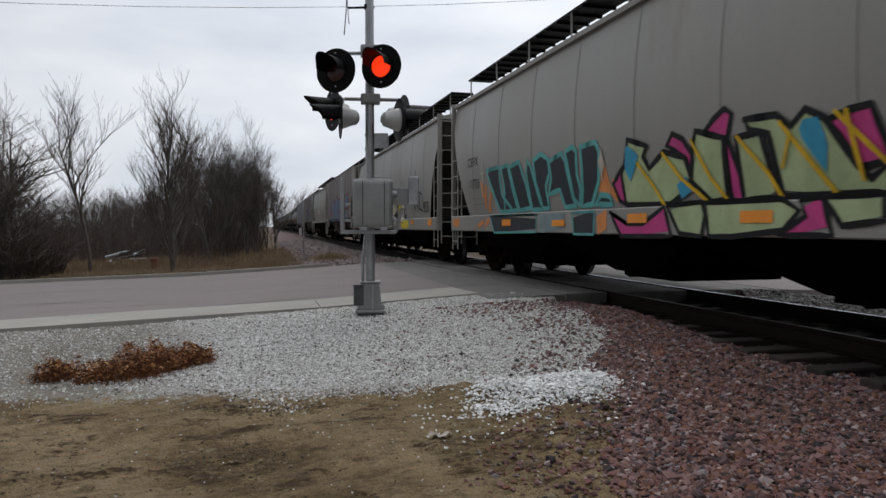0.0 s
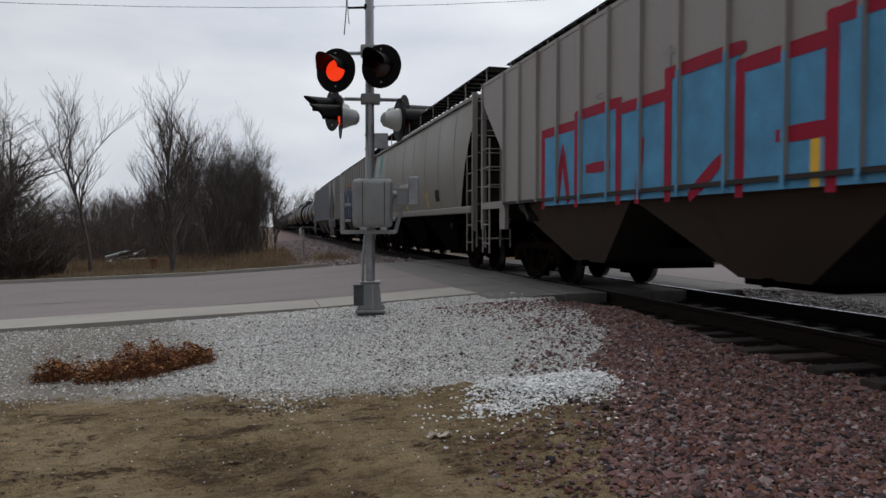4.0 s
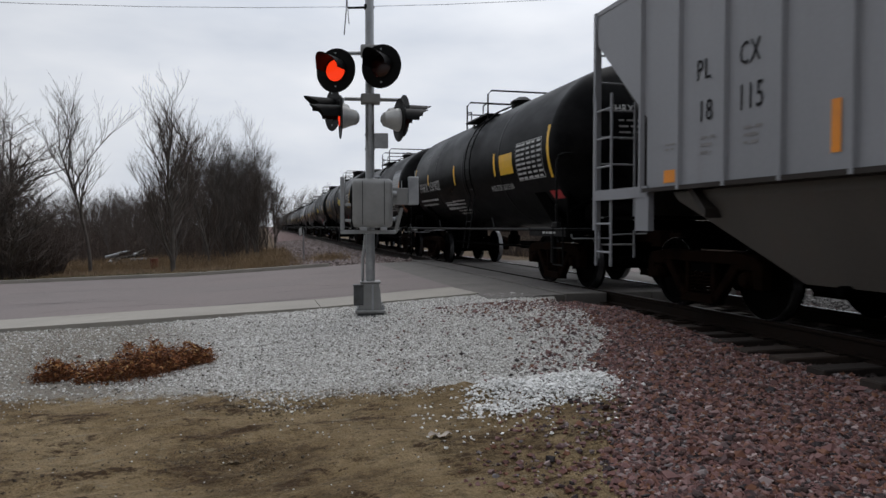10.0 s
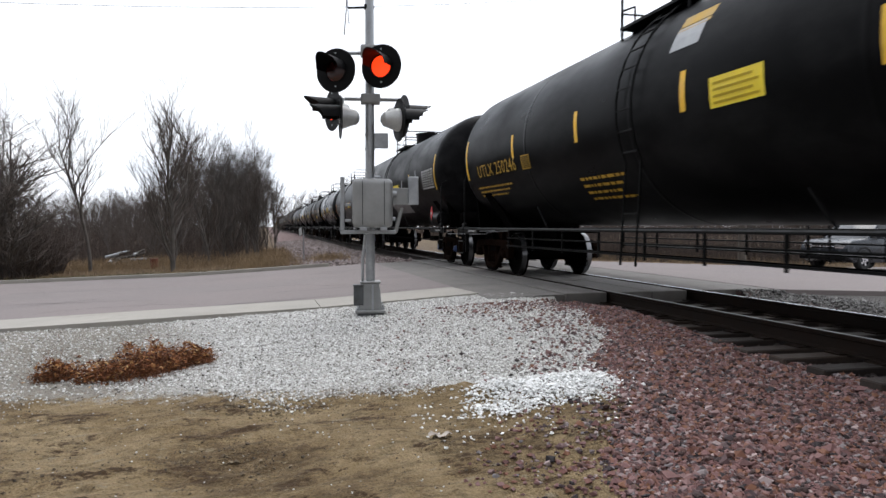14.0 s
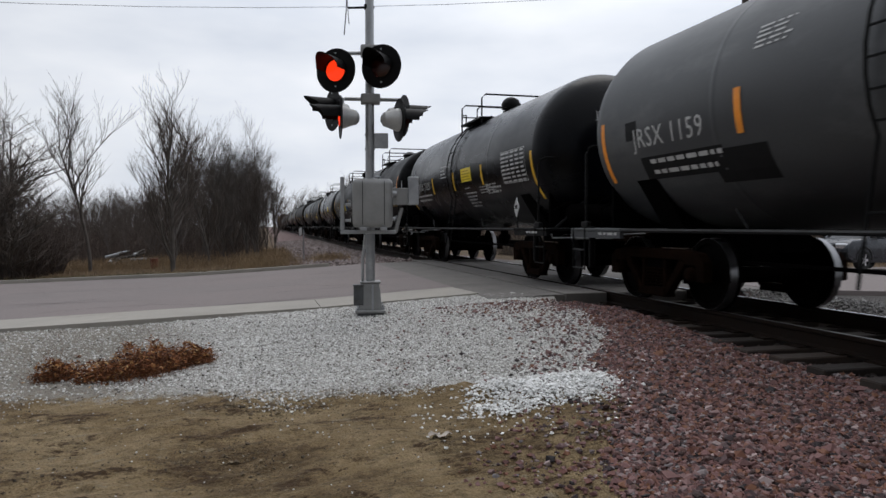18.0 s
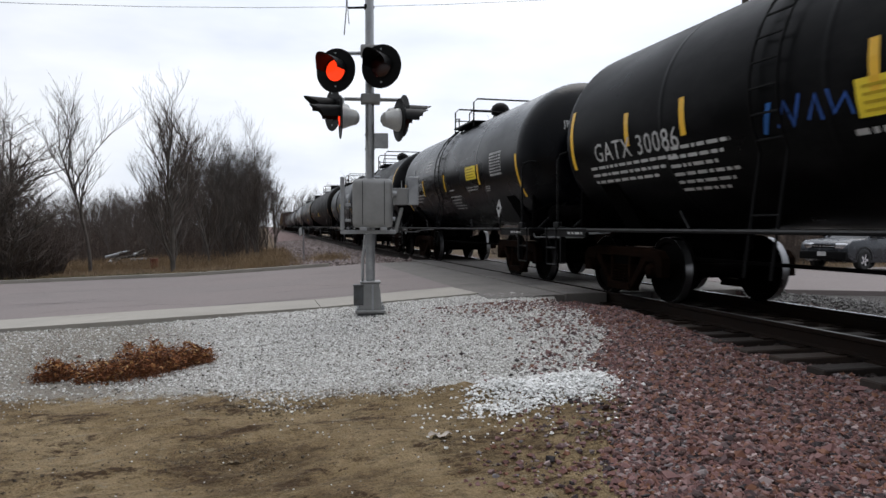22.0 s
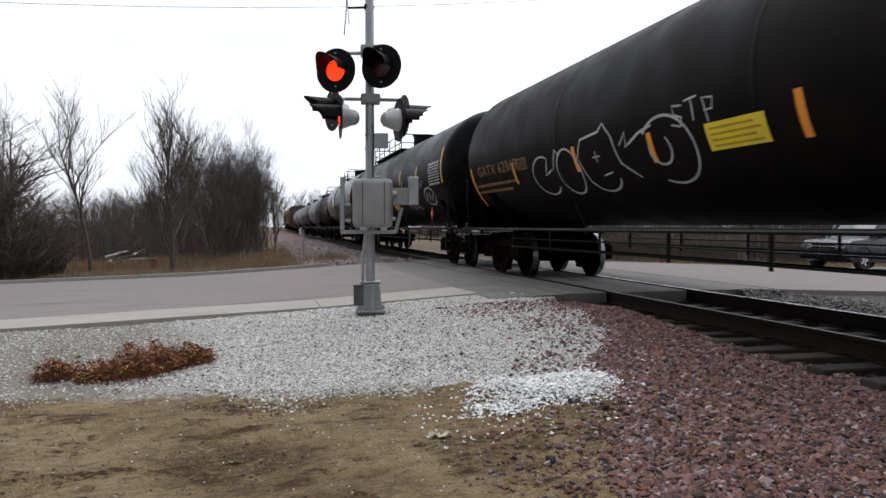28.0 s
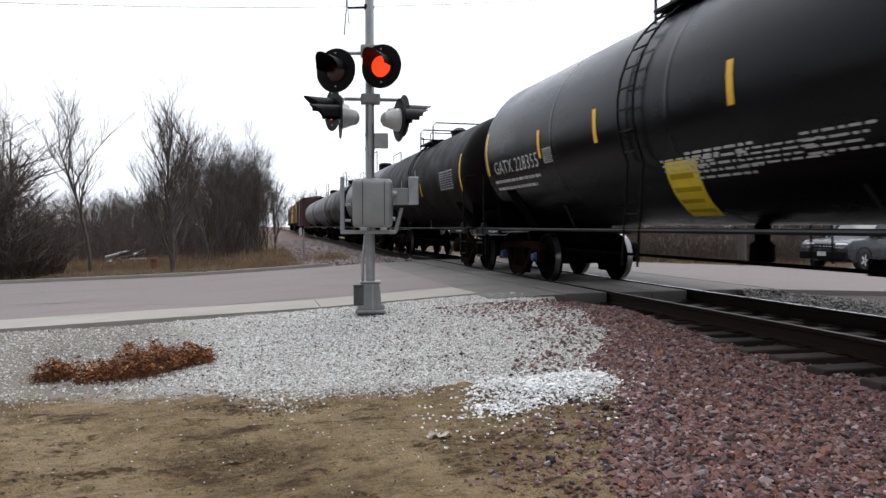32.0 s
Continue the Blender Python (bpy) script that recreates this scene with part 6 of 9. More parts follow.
    for y0, y1, rgb in bands:
        bm = revolve(bmesh.new(), [(y0, r + 0.004), (y1, r + 0.004)], "y", 40, (0, 0, zc))
        part("band", bm, spray(rgb), car)
    # centre sill, end platforms, side sills
    e0, e1 = -half - gap0 / 2 + 0.42, half + gap1 / 2 - 0.42
    for y0, y1 in ((e0 + 0.25, -half + 2.3), (half - 2.3, e1 - 0.25)):
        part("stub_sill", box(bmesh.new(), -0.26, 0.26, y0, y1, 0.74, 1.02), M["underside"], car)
    for y0, y1 in ((e0, -half + 0.75), (half - 0.75, e1)):
        bm = round_off(box(bmesh.new(), -1.5, 1.5, y0, y1, frame_z - 0.05, frame_z), 0.012, 1)
        box(bm, -1.5, -1.44, y0, y1, frame_z - 0.14, frame_z - 0.051)
        box(bm, 1.44, 1.5, y0, y1, frame_z - 0.14, frame_z - 0.051)
        part("end_platform", bm, M["iron"] if paint is not M["greytank"] else paint, car)
    for s in (-1, 1):
        bm = round_off(box(bmesh.new(), s * 1.47 - 0.035, s * 1.47 + 0.035, -half + 0.76, half - 0.76, frame_z - 0.055, frame_z - 0.005), 0.008, 1)
        part("side_sill", bm, M["iron"], car)
        if not far:
            bm = box(bmesh.new(), s * 1.506 - 0.002, s * 1.506 + 0.002, -half + 0.8, half - 0.8, frame_z - 0.028, frame_z - 0.008)
            part("sill_edge", bm, M["moist"], car, "thin paler strip along the edge of the side sill")
    # saddles under the shell
    for y in (-half + 0.95, half - 0.95):
        bm = bmesh.new()
        arc = [(r * 1.005 * math.cos(a), zc + r * 1.005 * math.sin(a)) for a in [math.pi * (1.18 + 0.64 * i / 12) for i in range(13)]]
        prism(bm, arc + [(0.75, 0.98), (-0.75, 0.98)], "y", y - 0.25, y + 0.25)
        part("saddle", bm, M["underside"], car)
    for s in (-1, 1):
        for y in (-half * 0.42, half * 0.42):
            bm = bmesh.new()
            tube(bm, [(s * 1.45, y - 0.25, frame_z), (s * (r - 0.02), y, zc - 1.22)], 0.016, 5)
            part("brace", bm, M["iron"], car)
    for y in (-half + 0.10 + truck_in, half - 0.10 - truck_in):
        add_truck(car, y, blue, far)
    for y, turn in ((e0 + 0.3, 0), (e1 - 0.3, 180)):
        part("coupler", COUPLER, None, car, at=(0, y, 0, 0, 0, turn))
    if far:
        part("dome", revolve(bmesh.new(), [(0, 0.35), (0.35, 0.35), (0.42, 0.25), (0.45, 0.0)], "z", 12, (0, 0, zc + r - 0.05)), M["iron"], car)
        for s in (-1, 1):
            bm = tube(bmesh.new(), [(s * 0.6, -1, zc + r - 0.1), (s * 0.6, -1, zc + r + 0.85), (s * 0.6, 1, zc + r + 0.85), (s * 0.6, 1, zc + r - 0.1)], 0.022, 4)
            part("platform_rail", bm, M["iron"], car)
        return car, put
    # top walkway: grating, upright railings across both its ends, and side rails on a long one
    top = zc + r
    wl2, wx = walk_len / 2, 0.72
    for s in (-1, 1):
        bm = box(bmesh.new(), s * wx - 0.24, s * wx + 0.24, walk_at - wl2, walk_at + wl2, top - 0.16, top - 0.12)
        for y in (walk_at - wl2 + 0.05, walk_at + wl2 - 0.05):
            tube(bm, [(s * wx, y, top - 0.14), (s * (wx + 0.15), y, zc + 0.72 * r)], 0.025, 5)
        part("walkway", bm, M["iron"], car, "black steel grating walkway")
    for y in (walk_at - wl2, walk_at + wl2):
        bm = bmesh.new()
        x = wx + 0.2
        tube(bm, [(-x, y, top - 0.3), (-x, y, top + 0.33), (-x + 0.09, y, top + 0.42), (x - 0.09, y, top + 0.42), (x, y, top + 0.33), (x, y, top - 0.3)], 0.022, 5)
        tube(bm, [(-x, y, top + 0.10), (x, y, top + 0.10)], 0.017, 5)
        part("end_rail", bm, M["iron"], car, "black pipe railing")
        for s in (-1, 1):
            d = 0.38 if y < walk_at else -0.38
            bm = tube(bmesh.new(), [(s * x, y, top + 0.14), (s * x, y + d, top + 0.10), (s * x, y + d, top - 0.14)], 0.018, 5)
            part("side_rail", bm, M["iron"], car)
    if walk_len > 3:
        for s in (-1, 1):
            bm = bmesh.new()
            x = s * (wx + 0.2)
            for z in (0.10, 0.42):
                tube(bm, [(x, walk_at - wl2, top + z), (x, walk_at + wl2, top + z)], 0.017, 5)
            n = max(2, int(walk_len / 1.1))
            for k in range(n + 1):
                y = walk_at - wl2 + walk_len * k / n
                tube(bm, [(x, y, top - 0.14), (x, y, top + 0.42)], 0.019, 5)
            part("long_rail", bm, M["iron"], car, "black pipe railing")
    if dome == "valve":
        bm = revolve(bmesh.new(), [(0.0, 0.26), (0.2, 0.26), (0.22, 0.29), (0.26, 0.29), (0.28, 0.24), (0.36, 0.12), (0.38, 0.0)], "z", 20, (0, -0.35, top - 0.05))
        part("manway", bm, M["iron"], car, smooth=True)
        bm = tube(bmesh.new(), [(0.12, 0.55, top - 0.05), (0.12, 0.55, top + 0.3)], 0.05, 8)
        revolve(bm, [(0.28, 0.06), (0.30, 0.1), (0.33, 0.1), (0.42, 0.02), (0.42, 0.0)], "z", 10, (0.12, 0.55, top))
        part("relief_valve", bm, M["iron"], car)
    elif dome == "ball":
        bm = revolve(bmesh.new(), [(0.0, 0.17), (0.14, 0.17), (0.15, 0.23), (0.26, 0.25), (0.37, 0.2), (0.44, 0.1), (0.46, 0.0)], "z", 20, (-0.1, -0.55, top - 0.05))
        part("manway", bm, M["iron"], car, smooth=True)
        bm = tube(bmesh.new(), [(0.1, 0.5, top - 0.05), (0.1, 0.5, top + 0.22)], 0.05, 8)
        part("relief_valve", bm, M["iron"], car)
    else:
        bm = revolve(bmesh.new(), [(0.0, 0.42), (0.42, 0.42), (0.43, 0.46), (0.47, 0.46), (0.48, 0.40), (0.50, 0.0)], "z", 24, (0, 0, top - 0.08))
        part("manway", bm, M["iron"], car, "black protective valve housing", smooth=True)
    # ladder up the side to the walkway
    for s in (-1, 1) if ladder else ():
        bm = bmesh.new()
        for dy in (-0.2, 0.2):
            pts = [(s * 1.53, ladder_at + dy, frame_z - 0.5)] + [(s * (r + 0.07) * math.cos(a), ladder_at + dy, zc + (r + 0.07) * math.sin(a)) for a in [-0.45 + 1.75 * i / 10 for i in range(11)]]
            tube(bm, pts, 0.017, 5)
            if dy < 0:
                for i in range(1, len(pts)):
                    a, b = pts[i - 1], pts[i]
                    m = tuple((p + q) / 2 for p, q in zip(a, b))
                    tube(bm, [m, (m[0], m[1] + 0.4, m[2])], 0.013, 5)
        part("ladder", bm, M["iron"], car)
    # end handrails right across, steps, levers, brake wheel
    for e, d in ((e0, 1), (e1, -1)):
        ph = e + 0.46 * d
        pts = [(-1.46, ph, frame_z), (-1.46, ph, 2.16), (-1.42, ph, 2.24), (-1.33, ph, 2.28), (1.33, ph, 2.28), (1.42, ph, 2.24), (1.46, ph, 2.16), (1.46, ph, frame_z)]
        part("end_handrail", tube(bmesh.new(), pts, 0.021, 6), M["iron"], car, "black pipe handrail across the car end")
        part("handrail_foot", round_off(box_at(0.07, 0.22, 0.10), 0.01, 1), M["iron"], car, at=(-1.46, ph, frame_z + 0.05))
        bm = bmesh.new()
        for z in (0.42, 0.70):
            tube(bm, [(-1.5, e + d * 0.1, z), (-1.5, e + d * 0.5, z)], 0.014, 5)
        tube(bm, [(-1.5, e + d * 0.1, 0.40), (-1.5, e + d * 0.1, frame_z)], 0.014, 5)
        tube(bm, [(-1.5, e + d * 0.5, 0.40), (-1.5, e + d * 0.5, frame_z)], 0.014, 5)
        part("step", bm, M["iron"], car)
        bm = tube(bmesh.new(), [(-1.42, e - d * 0.03, 0.93), (-1.40, e - d * 0.05, 0.86), (-0.75, e - d * 0.05, 0.86), (-0.70, e - d * 0.05, 0.92), (-0.12, e - d * 0.12, 0.94)], 0.014, 5)
        part("uncoupling_lever", bm, M["lever"], car, "worn bent steel uncoupling lever")
        # transverse web under the dished head, brake reservoir, valve and pipes on the platform
        yw = (half + 0.12) * (1 if d < 0 else -1)
        arc = [(0.93 * r * math.cos(a), zc + 0.93 * r * math.sin(a)) for a in [math.pi * (1.17 + 0.66 * i / 12) for i in range(13)]]
        part("head_web", prism(bmesh.new(), arc + [(1.15, frame_z - 0.02), (-1.15, frame_z - 0.02)], "y", yw - 0.03, yw + 0.03), M["underside"], car)
        yb = e + d * 0.36
        part("brake_reservoir", revolve(bmesh.new(), [(-0.95, 0.0), (-0.93, 0.13), (-0.86, 0.19), (0.10, 0.19), (0.17, 0.13), (0.19, 0.0)], "x", 14, (0, yb, frame_z + 0.24)), M["underside"], car, smooth=True)
        bm = round_off(box(bmesh.new(), 0.34, 0.66, yb - 0.16, yb + 0.12, frame_z, frame_z + 0.42), 0.03, 1)
        revolve(bm, [(0.70, 0.0), (0.70, 0.11), (1.05, 0.13), (1.08, 0.0)], "x", 10, (0, yb, frame_z + 0.22))
        part("brake_valve", bm, M["underside"], car)
        bm = tube(bmesh.new(), [(-1.2, yb + d * 0.1, frame_z), (-1.2, yb + d * 0.1, frame_z + 0.30), (-0.9, yb + d * 0.1, frame_z + 0.46), (0.4, yb + d * 0.1, frame_z + 0.46), (0.5, yb, frame_z + 0.36)], 0.02, 5)
        tube(bm, [(-0.4, yb, frame_z + 0.4), (-0.3, yb - d * 0.1, frame_z + 0.52), (0.2, yb - d * 0.1, frame_z + 0.55), (0.45, yb, frame_z + 0.4)], 0.018, 5)
        part("brake_pipe", bm, M["underside"], car)
        part("corner_post", round_off(box_at(0.09, 0.05, 0.62), 0.008, 1), M["iron"], car, at=(-1.44, e + d * 0.62, frame_z - 0.28))
        bm = bmesh.new()
        tube(bm, [(0.3, e + d * 0.05, 0.85), (0.35, e - d * 0.25, 0.62), (0.2, e - d * 0.5, 0.58)], 0.02, 5)
        part("brake_hose", bm, M["rubber"], car)
        if cross_brace:
            ys = e + 0.40 * d
            part("sway_brace", tube(bmesh.new(), [(-1.15, ys, frame_z), (0, ys + 0.02 * d, 2.02), (1.15, ys, frame_z)], 0.025, 6), M["iron"], car)
        small_print(car, lambda a, b, off=0.004: (-(1.50 + off), -a, b), -(e + d * 0.95), frame_z - 0.105, [0.55], M["white"], 0.055, 0.0, 7)
    if paint is M["greytank"]:
        bm = tube(bmesh.new(), [(-0.62 + 0.28 * math.cos(a), e0 + 0.02, 1.75 + 0.28 * math.sin(a)) for a in [2 * math.pi * i / 16 for i in range(17)]], 0.016, 5, cap=False)
        for a in (0, 1.57, 3.14, 4.71):
            tube(bm, [(-0.62, e0 + 0.02, 1.75), (-0.62 + 0.28 * math.cos(a), e0 + 0.02, 1.75 + 0.28 * math.sin(a))], 0.012, 5)
        box(bm, -0.67, -0.57, e0 + 0.03, e0 + 0.1, frame_z, 1.8)
        part("brake_wheel", bm, M["iron"], car)
    # bottom outlet, brake rigging and pipes
    if not drain:
        bm = revolve(bmesh.new(), [(0.0, 0.16), (0.22, 0.16), (0.27, 0.10), (0.5, 0.10)], "z", 14, (0, 0.2, 0.60))
        box(bm, -0.4, -0.1, -half * 0.35, -half * 0.35 + 0.6, 0.56, 0.73)
    else:
        bm = bmesh.new()
    tube(bm, [(-0.62, -half + 1.9, 0.62), (-0.62, half - 1.9, 0.62)], 0.025, 5)
    part("bottom_outlet", bm, M["underside"], car)
    if drain:
        for x in (-1.3, 1.3):
            bm = tube(bmesh.new(), [(x, -half + 2.2, 0.66), (x, half - 2.2, 0.66)], 0.018, 5)
            tube(bm, [(x, -half + 2.2, 0.82), (x, half - 2.2, 0.82)], 0.014, 5)
            for k in range(9):
                y = -half + 2.3 + (2 * half - 4.6) * k / 8
                box(bm, x - 0.015, x + 0.015, y - 0.018, y + 0.018, 0.60, frame_z - 0.02)
            part("under_rail", bm, M["iron"], car, "black pipe rails slung under the tank")
    if air_tank:
        bm = bmesh.new()
        a0 = -half + 0.25
        prof2 = [(a0, 0.0), (a0 + 0.02, 0.16), (a0 + 0.09, 0.21), (a0 + 0.95, 0.21), (a0 + 1.02, 0.16), (a0 + 1.04, 0.0)]
        part("air_reservoir", revolve(bm, prof2, "y", 20, (-1.2, 0, frame_z + 0.24)), paint, car, smooth=True)
    # reflective tape: end stripes along the head seams, short uprights along the side
    tape = M[stripe]
    for y, (_, v1, v0) in ((-half + 0.10, tape0), (half - 0.10, tape1)):
        bm = rects(bmesh.new(), on_shell, [(-y - 0.05, -y + 0.05, v0, v1)])
        part("end_stripe", bm, tape, car, "yellow reflective end stripe" if stripe == "yellow" else "orange reflective end stripe")
    if placard:
        hazard_diamond(car, -1.53, -half + 0.10 - tape0[0] + placard_at, 1.42, M[placard])
        end_placard = part("placard", prism(bmesh.new(), [(0, -0.19), (0.14, 0), (0, 0.19), (-0.14, 0)], "y", -0.006, 0.006), M[placard], car, at=(0.18, e0 + 0.34, 1.56))
        part("placard_mark", box(bmesh.new(), -0.06, 0.06, -0.012, -0.008, -0.03, 0.04), M["ink"] if placard == "white" else M["white"], end_placard)
        part("placard_bracket", box(bmesh.new(), 0.16, 0.20, e0 + 0.35, e0 + 0.37, frame_z, 1.56), M["iron"], car)
        for zz in (0.10, -0.10):
            part("placard_mark", box(bmesh.new(), -0.03, 0.03, -0.012, -0.008, zz - 0.012, zz + 0.012), M["ink"] if placard == "white" else M["white"], end_placard)
    if head:
        text, s0, s1, v, ink = head
        on_head = front_head(r, zc, -half)
        words(text, 0.13, on_head, s0, v - 0.06, M[ink], car, width=s1 - s0)
        small_print(car, on_head, s0 + 0.12, v - 0.22, [0.5, 0.36, 0.44, 0.3], M["fadeink"] if ink == "white" else M[ink], 0.045, 0.055, 3)
    return car, put


def patch(car, put, name, s0, s1, v0, v1, material):
    """A painted or glued patch on a side."""
    return part(name, rects(bmesh.new(), put, [(s0, s1, v0, v1)], 0.003), material, car)


def tape(car, put, s, v0, v1, material):
    """An upright strip of reflective tape."""
    return part("reflector", rects(bmesh.new(), put, [(s - 0.055, s + 0.055, v0, v1)], 0.007), material, car)


def small_print(car, put, s, v, lines, material, height=0.07, gap=0.055, seed=0, name="small_stencil"):
    """Rows of stencilled writing too small to read."""
    rnd = random.Random(seed)
    bm = bmesh.new()
    for i, length in enumerate(lines):
        a, y = s, v - i * (height + gap)
        while a < s + length:
            w = rnd.uniform(0.05, 0.22)
            rects(bm, put, [(a, min(a + w, s + length), y + 0.15 * height, y + 0.8 * height)], 0.006)
            a += w + 0.045
    return tagged(part(name, bm, material, car), kind="stuff")


def data_panel(car, put, s, v, w, h, material, ground=None, rows=8, cols=5, name="data_panel"):
    """A stencilled table: a frame, rows of figures in columns."""
    if ground:
        part("panel_ground", rects(bmesh.new(), put, [(s - 0.05, s + w + 0.05, v - 0.05, v + h + 0.25)], 0.004), ground, car)
    bm = bmesh.new()
    t = 0.012
    rects(bm, put, [(s, s + w, v, v + t), (s, s + w, v + h - t, v + h), (s, s + t, v, v + h), (s + w - t, s + w, v, v + h)], 0.008)
    for r in range(rows):
        y = v + h * (r + 0.25) / rows
        for c in range(cols):
            a = s + w * (c + 0.1) / cols
            b = a + w * (0.86 if c == 0 else 0.6 + 0.07 * ((r * 3 + c) % 4)) / cols
            rects(bm, put, [(a, b, y, y + h * 0.45 / rows)], 0.008)
    return tagged(part(name, bm, material, car), kind="stuff")


def yellow_label(car, put, s, v, w=0.75, h=0.42, slant=0.0):
    bm = rects(bmesh.new(), lambda a, b, off=0.004: put(a + slant * (v + h - b), b, off), [(s, s + w, v, v + h)], 0.006)
    lab = part("warning_label", bm, M["label"], car, "yellow warning label")
    bm = bmesh.new()
    for i in range(4):
        rects(bm, lambda a, b, off=0.004: put(a + slant * (v + h - b), b, off), [(s + 0.08 * w, s + w * (0.92 - 0.1 * (i % 2)), v + h * (0.12 + 0.21 * i), v + h * (0.20 + 0.21 * i))], 0.010)
    tagged(part("label_print", bm, spray((0.45, 0.32, 0.02)), lab), kind="stuff")


def hazard_diamond(car, x, y, z, material, size=0.19):
    """A hazard placard on a bracket, turned a little to the side."""
    bm = bmesh.new()
    prism(bm, [(0, -size), (size * 0.72, 0), (0, size), (-size * 0.72, 0)], "x", -0.006, 0.006)
    p = part("placard", bm, material, car, at=(x, y, z))
    bm = box(bmesh.new(), -0.012, -0.008, -0.06, 0.06, -0.03, 0.04)
    part("placard_mark", bm, M["ink"] if material is M["white"] else M["white"], p)
    part("placard_bracket", box(bmesh.new(), x + 0.01, x + 0.03, y - 0.02, y + 0.02, 1.03, z), M["iron"], car)


# -- covered hoppers --
def end_cage(car, y, d, w, z_low, z_top, material):
    """Corner posts, ladders and rungs at one end of a hopper car."""
    for s in (-1, 1):
        bm = box(bmesh.new(), s * w - 0.045, s * w + 0.045, y - 0.03, y + 0.03, z_low, z_top)
        part("corner_post", bm, material, car)
        bm = rungs(bmesh.new(), s * (w + 0.02), y + d * 0.03, s * (w + 0.02), y + d * 0.47, 0.5, z_top - 1.2, 6)
        part("side_ladder", bm, material, car)
    bm = rungs(bmesh.new(), -w + 0.06, y - d * 0.03, -w + 0.62, y - d * 0.03, 0.6, z_top, 9)
    part("end_ladder", bm, material, car)
    bm = box(bmesh.new(), -w + 0.05, w - 0.05, y - 0.04, y + 0.04, 1.0, 1.14)
    box(bm, -0.2, 0.2, y, y + d * 1.8, 0.74, 1.02)
    part("end_sill", bm, M["underside"], car)
    bm = box(bmesh.new(), -w + 0.1, w - 0.1, y + d * 0.02, y + d * 1.5, 1.15, 1.19)
    part("end_platform", bm, M["underside"], car)
    bm = revolve(bmesh.new(), [(-0.45, 0.0), (-0.42, 0.16), (0.42, 0.16), (0.45, 0.0)], "x", 12, (-0.5, y + d * 0.75, 1.4))
    part("air_reservoir", bm, M["underside"], car, smooth=True)
    part("brake_hose", tube(bmesh.new(), [(0.3, y, 0.85), (0.35, y - d * 0.25, 0.62), (0.2, y - d * 0.5, 0.58)], 0.02, 5), M["rubber"], car)


def hatches_and_walk(car, half, z, material, lift=0.30, reach=1.08):
    for s in (-1, 1):
        bm = box(bmesh.new(), s * (reach - 0.3) - 0.3, s * (reach - 0.3) + 0.3, -half + 0.1, half - 0.1, z + lift, z + lift + 0.03)
        n = int(2 * half / 0.5)
        for k in range(n):
            y = -half + 0.1 + (2 * half - 0.2) * k / n
            box(bm, s * (reach - 0.3) - 0.31, s * (reach - 0.3) + 0.31, y, y + 0.05, z + lift - 0.04, z + lift - 0.001)
        part("roof_walk", bm, M["iron"], car, "dark steel grating running board")
    for k in range(9):
        y = -half + 0.3 + (2 * half - 0.6) * k / 8
        for s in (-1, 1):
            bm = tube(bmesh.new(), [(s * (reach - 0.02), y, z - 0.15), (s * (reach - 0.02), y, z + lift)], 0.018, 5)
            part("walk_bracket", bm, material, car)
    for k in range(4):
        y = -half * 0.75 + half * 1.5 * k / 3
        bm = round_off(box(bmesh.new(), -0.4, 0.4, y - 0.9, y + 0.9, z, z + 0.18), 0.04, 1)
        part("hatch", bm, material, car)


def pockets(car, half, z_top, z_low, material, n=3, w=1.45, sides=None):
    """Discharge hoppers: V-shaped bays below the body, with gates."""
    span = (2 * half - 3.6) / n
    for k in range(n):
        y0 = -half + 1.8 + span * k
        y1, m = y0 + span, y0 + span / 2
        bm = bmesh.new()
        hi = [bm.verts.new(q) for q in ((-w, y0, z_top), (w, y0, z_top), (w, y1, z_top), (-w, y1, z_top))]
        mid = [bm.verts.new(q) for q in ((-w, y0 + 0.1, z_top - 0.1), (w, y0 + 0.1, z_top - 0.1), (w, y1 - 0.1, z_top - 0.1), (-w, y1 - 0.1, z_top - 0.1))]
        lo = [bm.verts.new(q) for q in ((-w + 0.42, m - 0.55, z_low), (w - 0.42, m - 0.55, z_low), (w - 0.42, m + 0.55, z_low), (-w + 0.42, m + 0.55, z_low))]
        for a, b in ((hi, mid), (mid, lo)):
            for i in range(4):
                bm.faces.new((a[i], a[(i + 1) % 4], b[(i + 1) % 4], b[i]))
        bm.faces.new(lo)
        bm.faces.new(hi[::-1])
        bay = part("hopper_bay", bm, material, car)
        # side sheets get lighter paint; the slopes' colour has shade painted in
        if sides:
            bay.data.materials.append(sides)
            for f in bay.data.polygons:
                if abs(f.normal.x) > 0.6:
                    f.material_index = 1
        bm = round_off(box(bmesh.new(), -0.85, 0.85, m - 0.7, m + 0.7, z_low - 0.09, z_low), 0.015, 1)
        tube(bm, [(-1.15, m, z_low - 0.02), (1.15, m, z_low - 0.02)], 0.05, 8)
        part("discharge_gate", bm, M["underside"], car)


def ribbed_hopper(lead, trail, paint, label, w=1.58, z0=1.53, z1=4.08, ribs=(-6.88, 0.86, 17), rib_paint=None, bay_paint=None):
    mid, half = (lead + trail) / 2, (trail - lead) / 2
    car = car_at(mid, trail - lead, "covered_hopper_car", label)
    inset = 1.45
    outline = [(-half + inset, z0), (-half + inset, 2.4), (-half + 0.12, 3.60), (-half + 0.04, z1), (half - 0.04, z1), (half - 0.12, 3.60), (half - inset, 2.4), (half - inset, z0)]
    for s in (-1, 1):
        bm = prism(bmesh.new(), outline, "x", s * w - 0.02, s * w + 0.02)
        part("side_wall", bm, paint, car)
        for k in range(ribs[2]):
            y = ribs[0] + ribs[1] * k
            bm = bmesh.new()
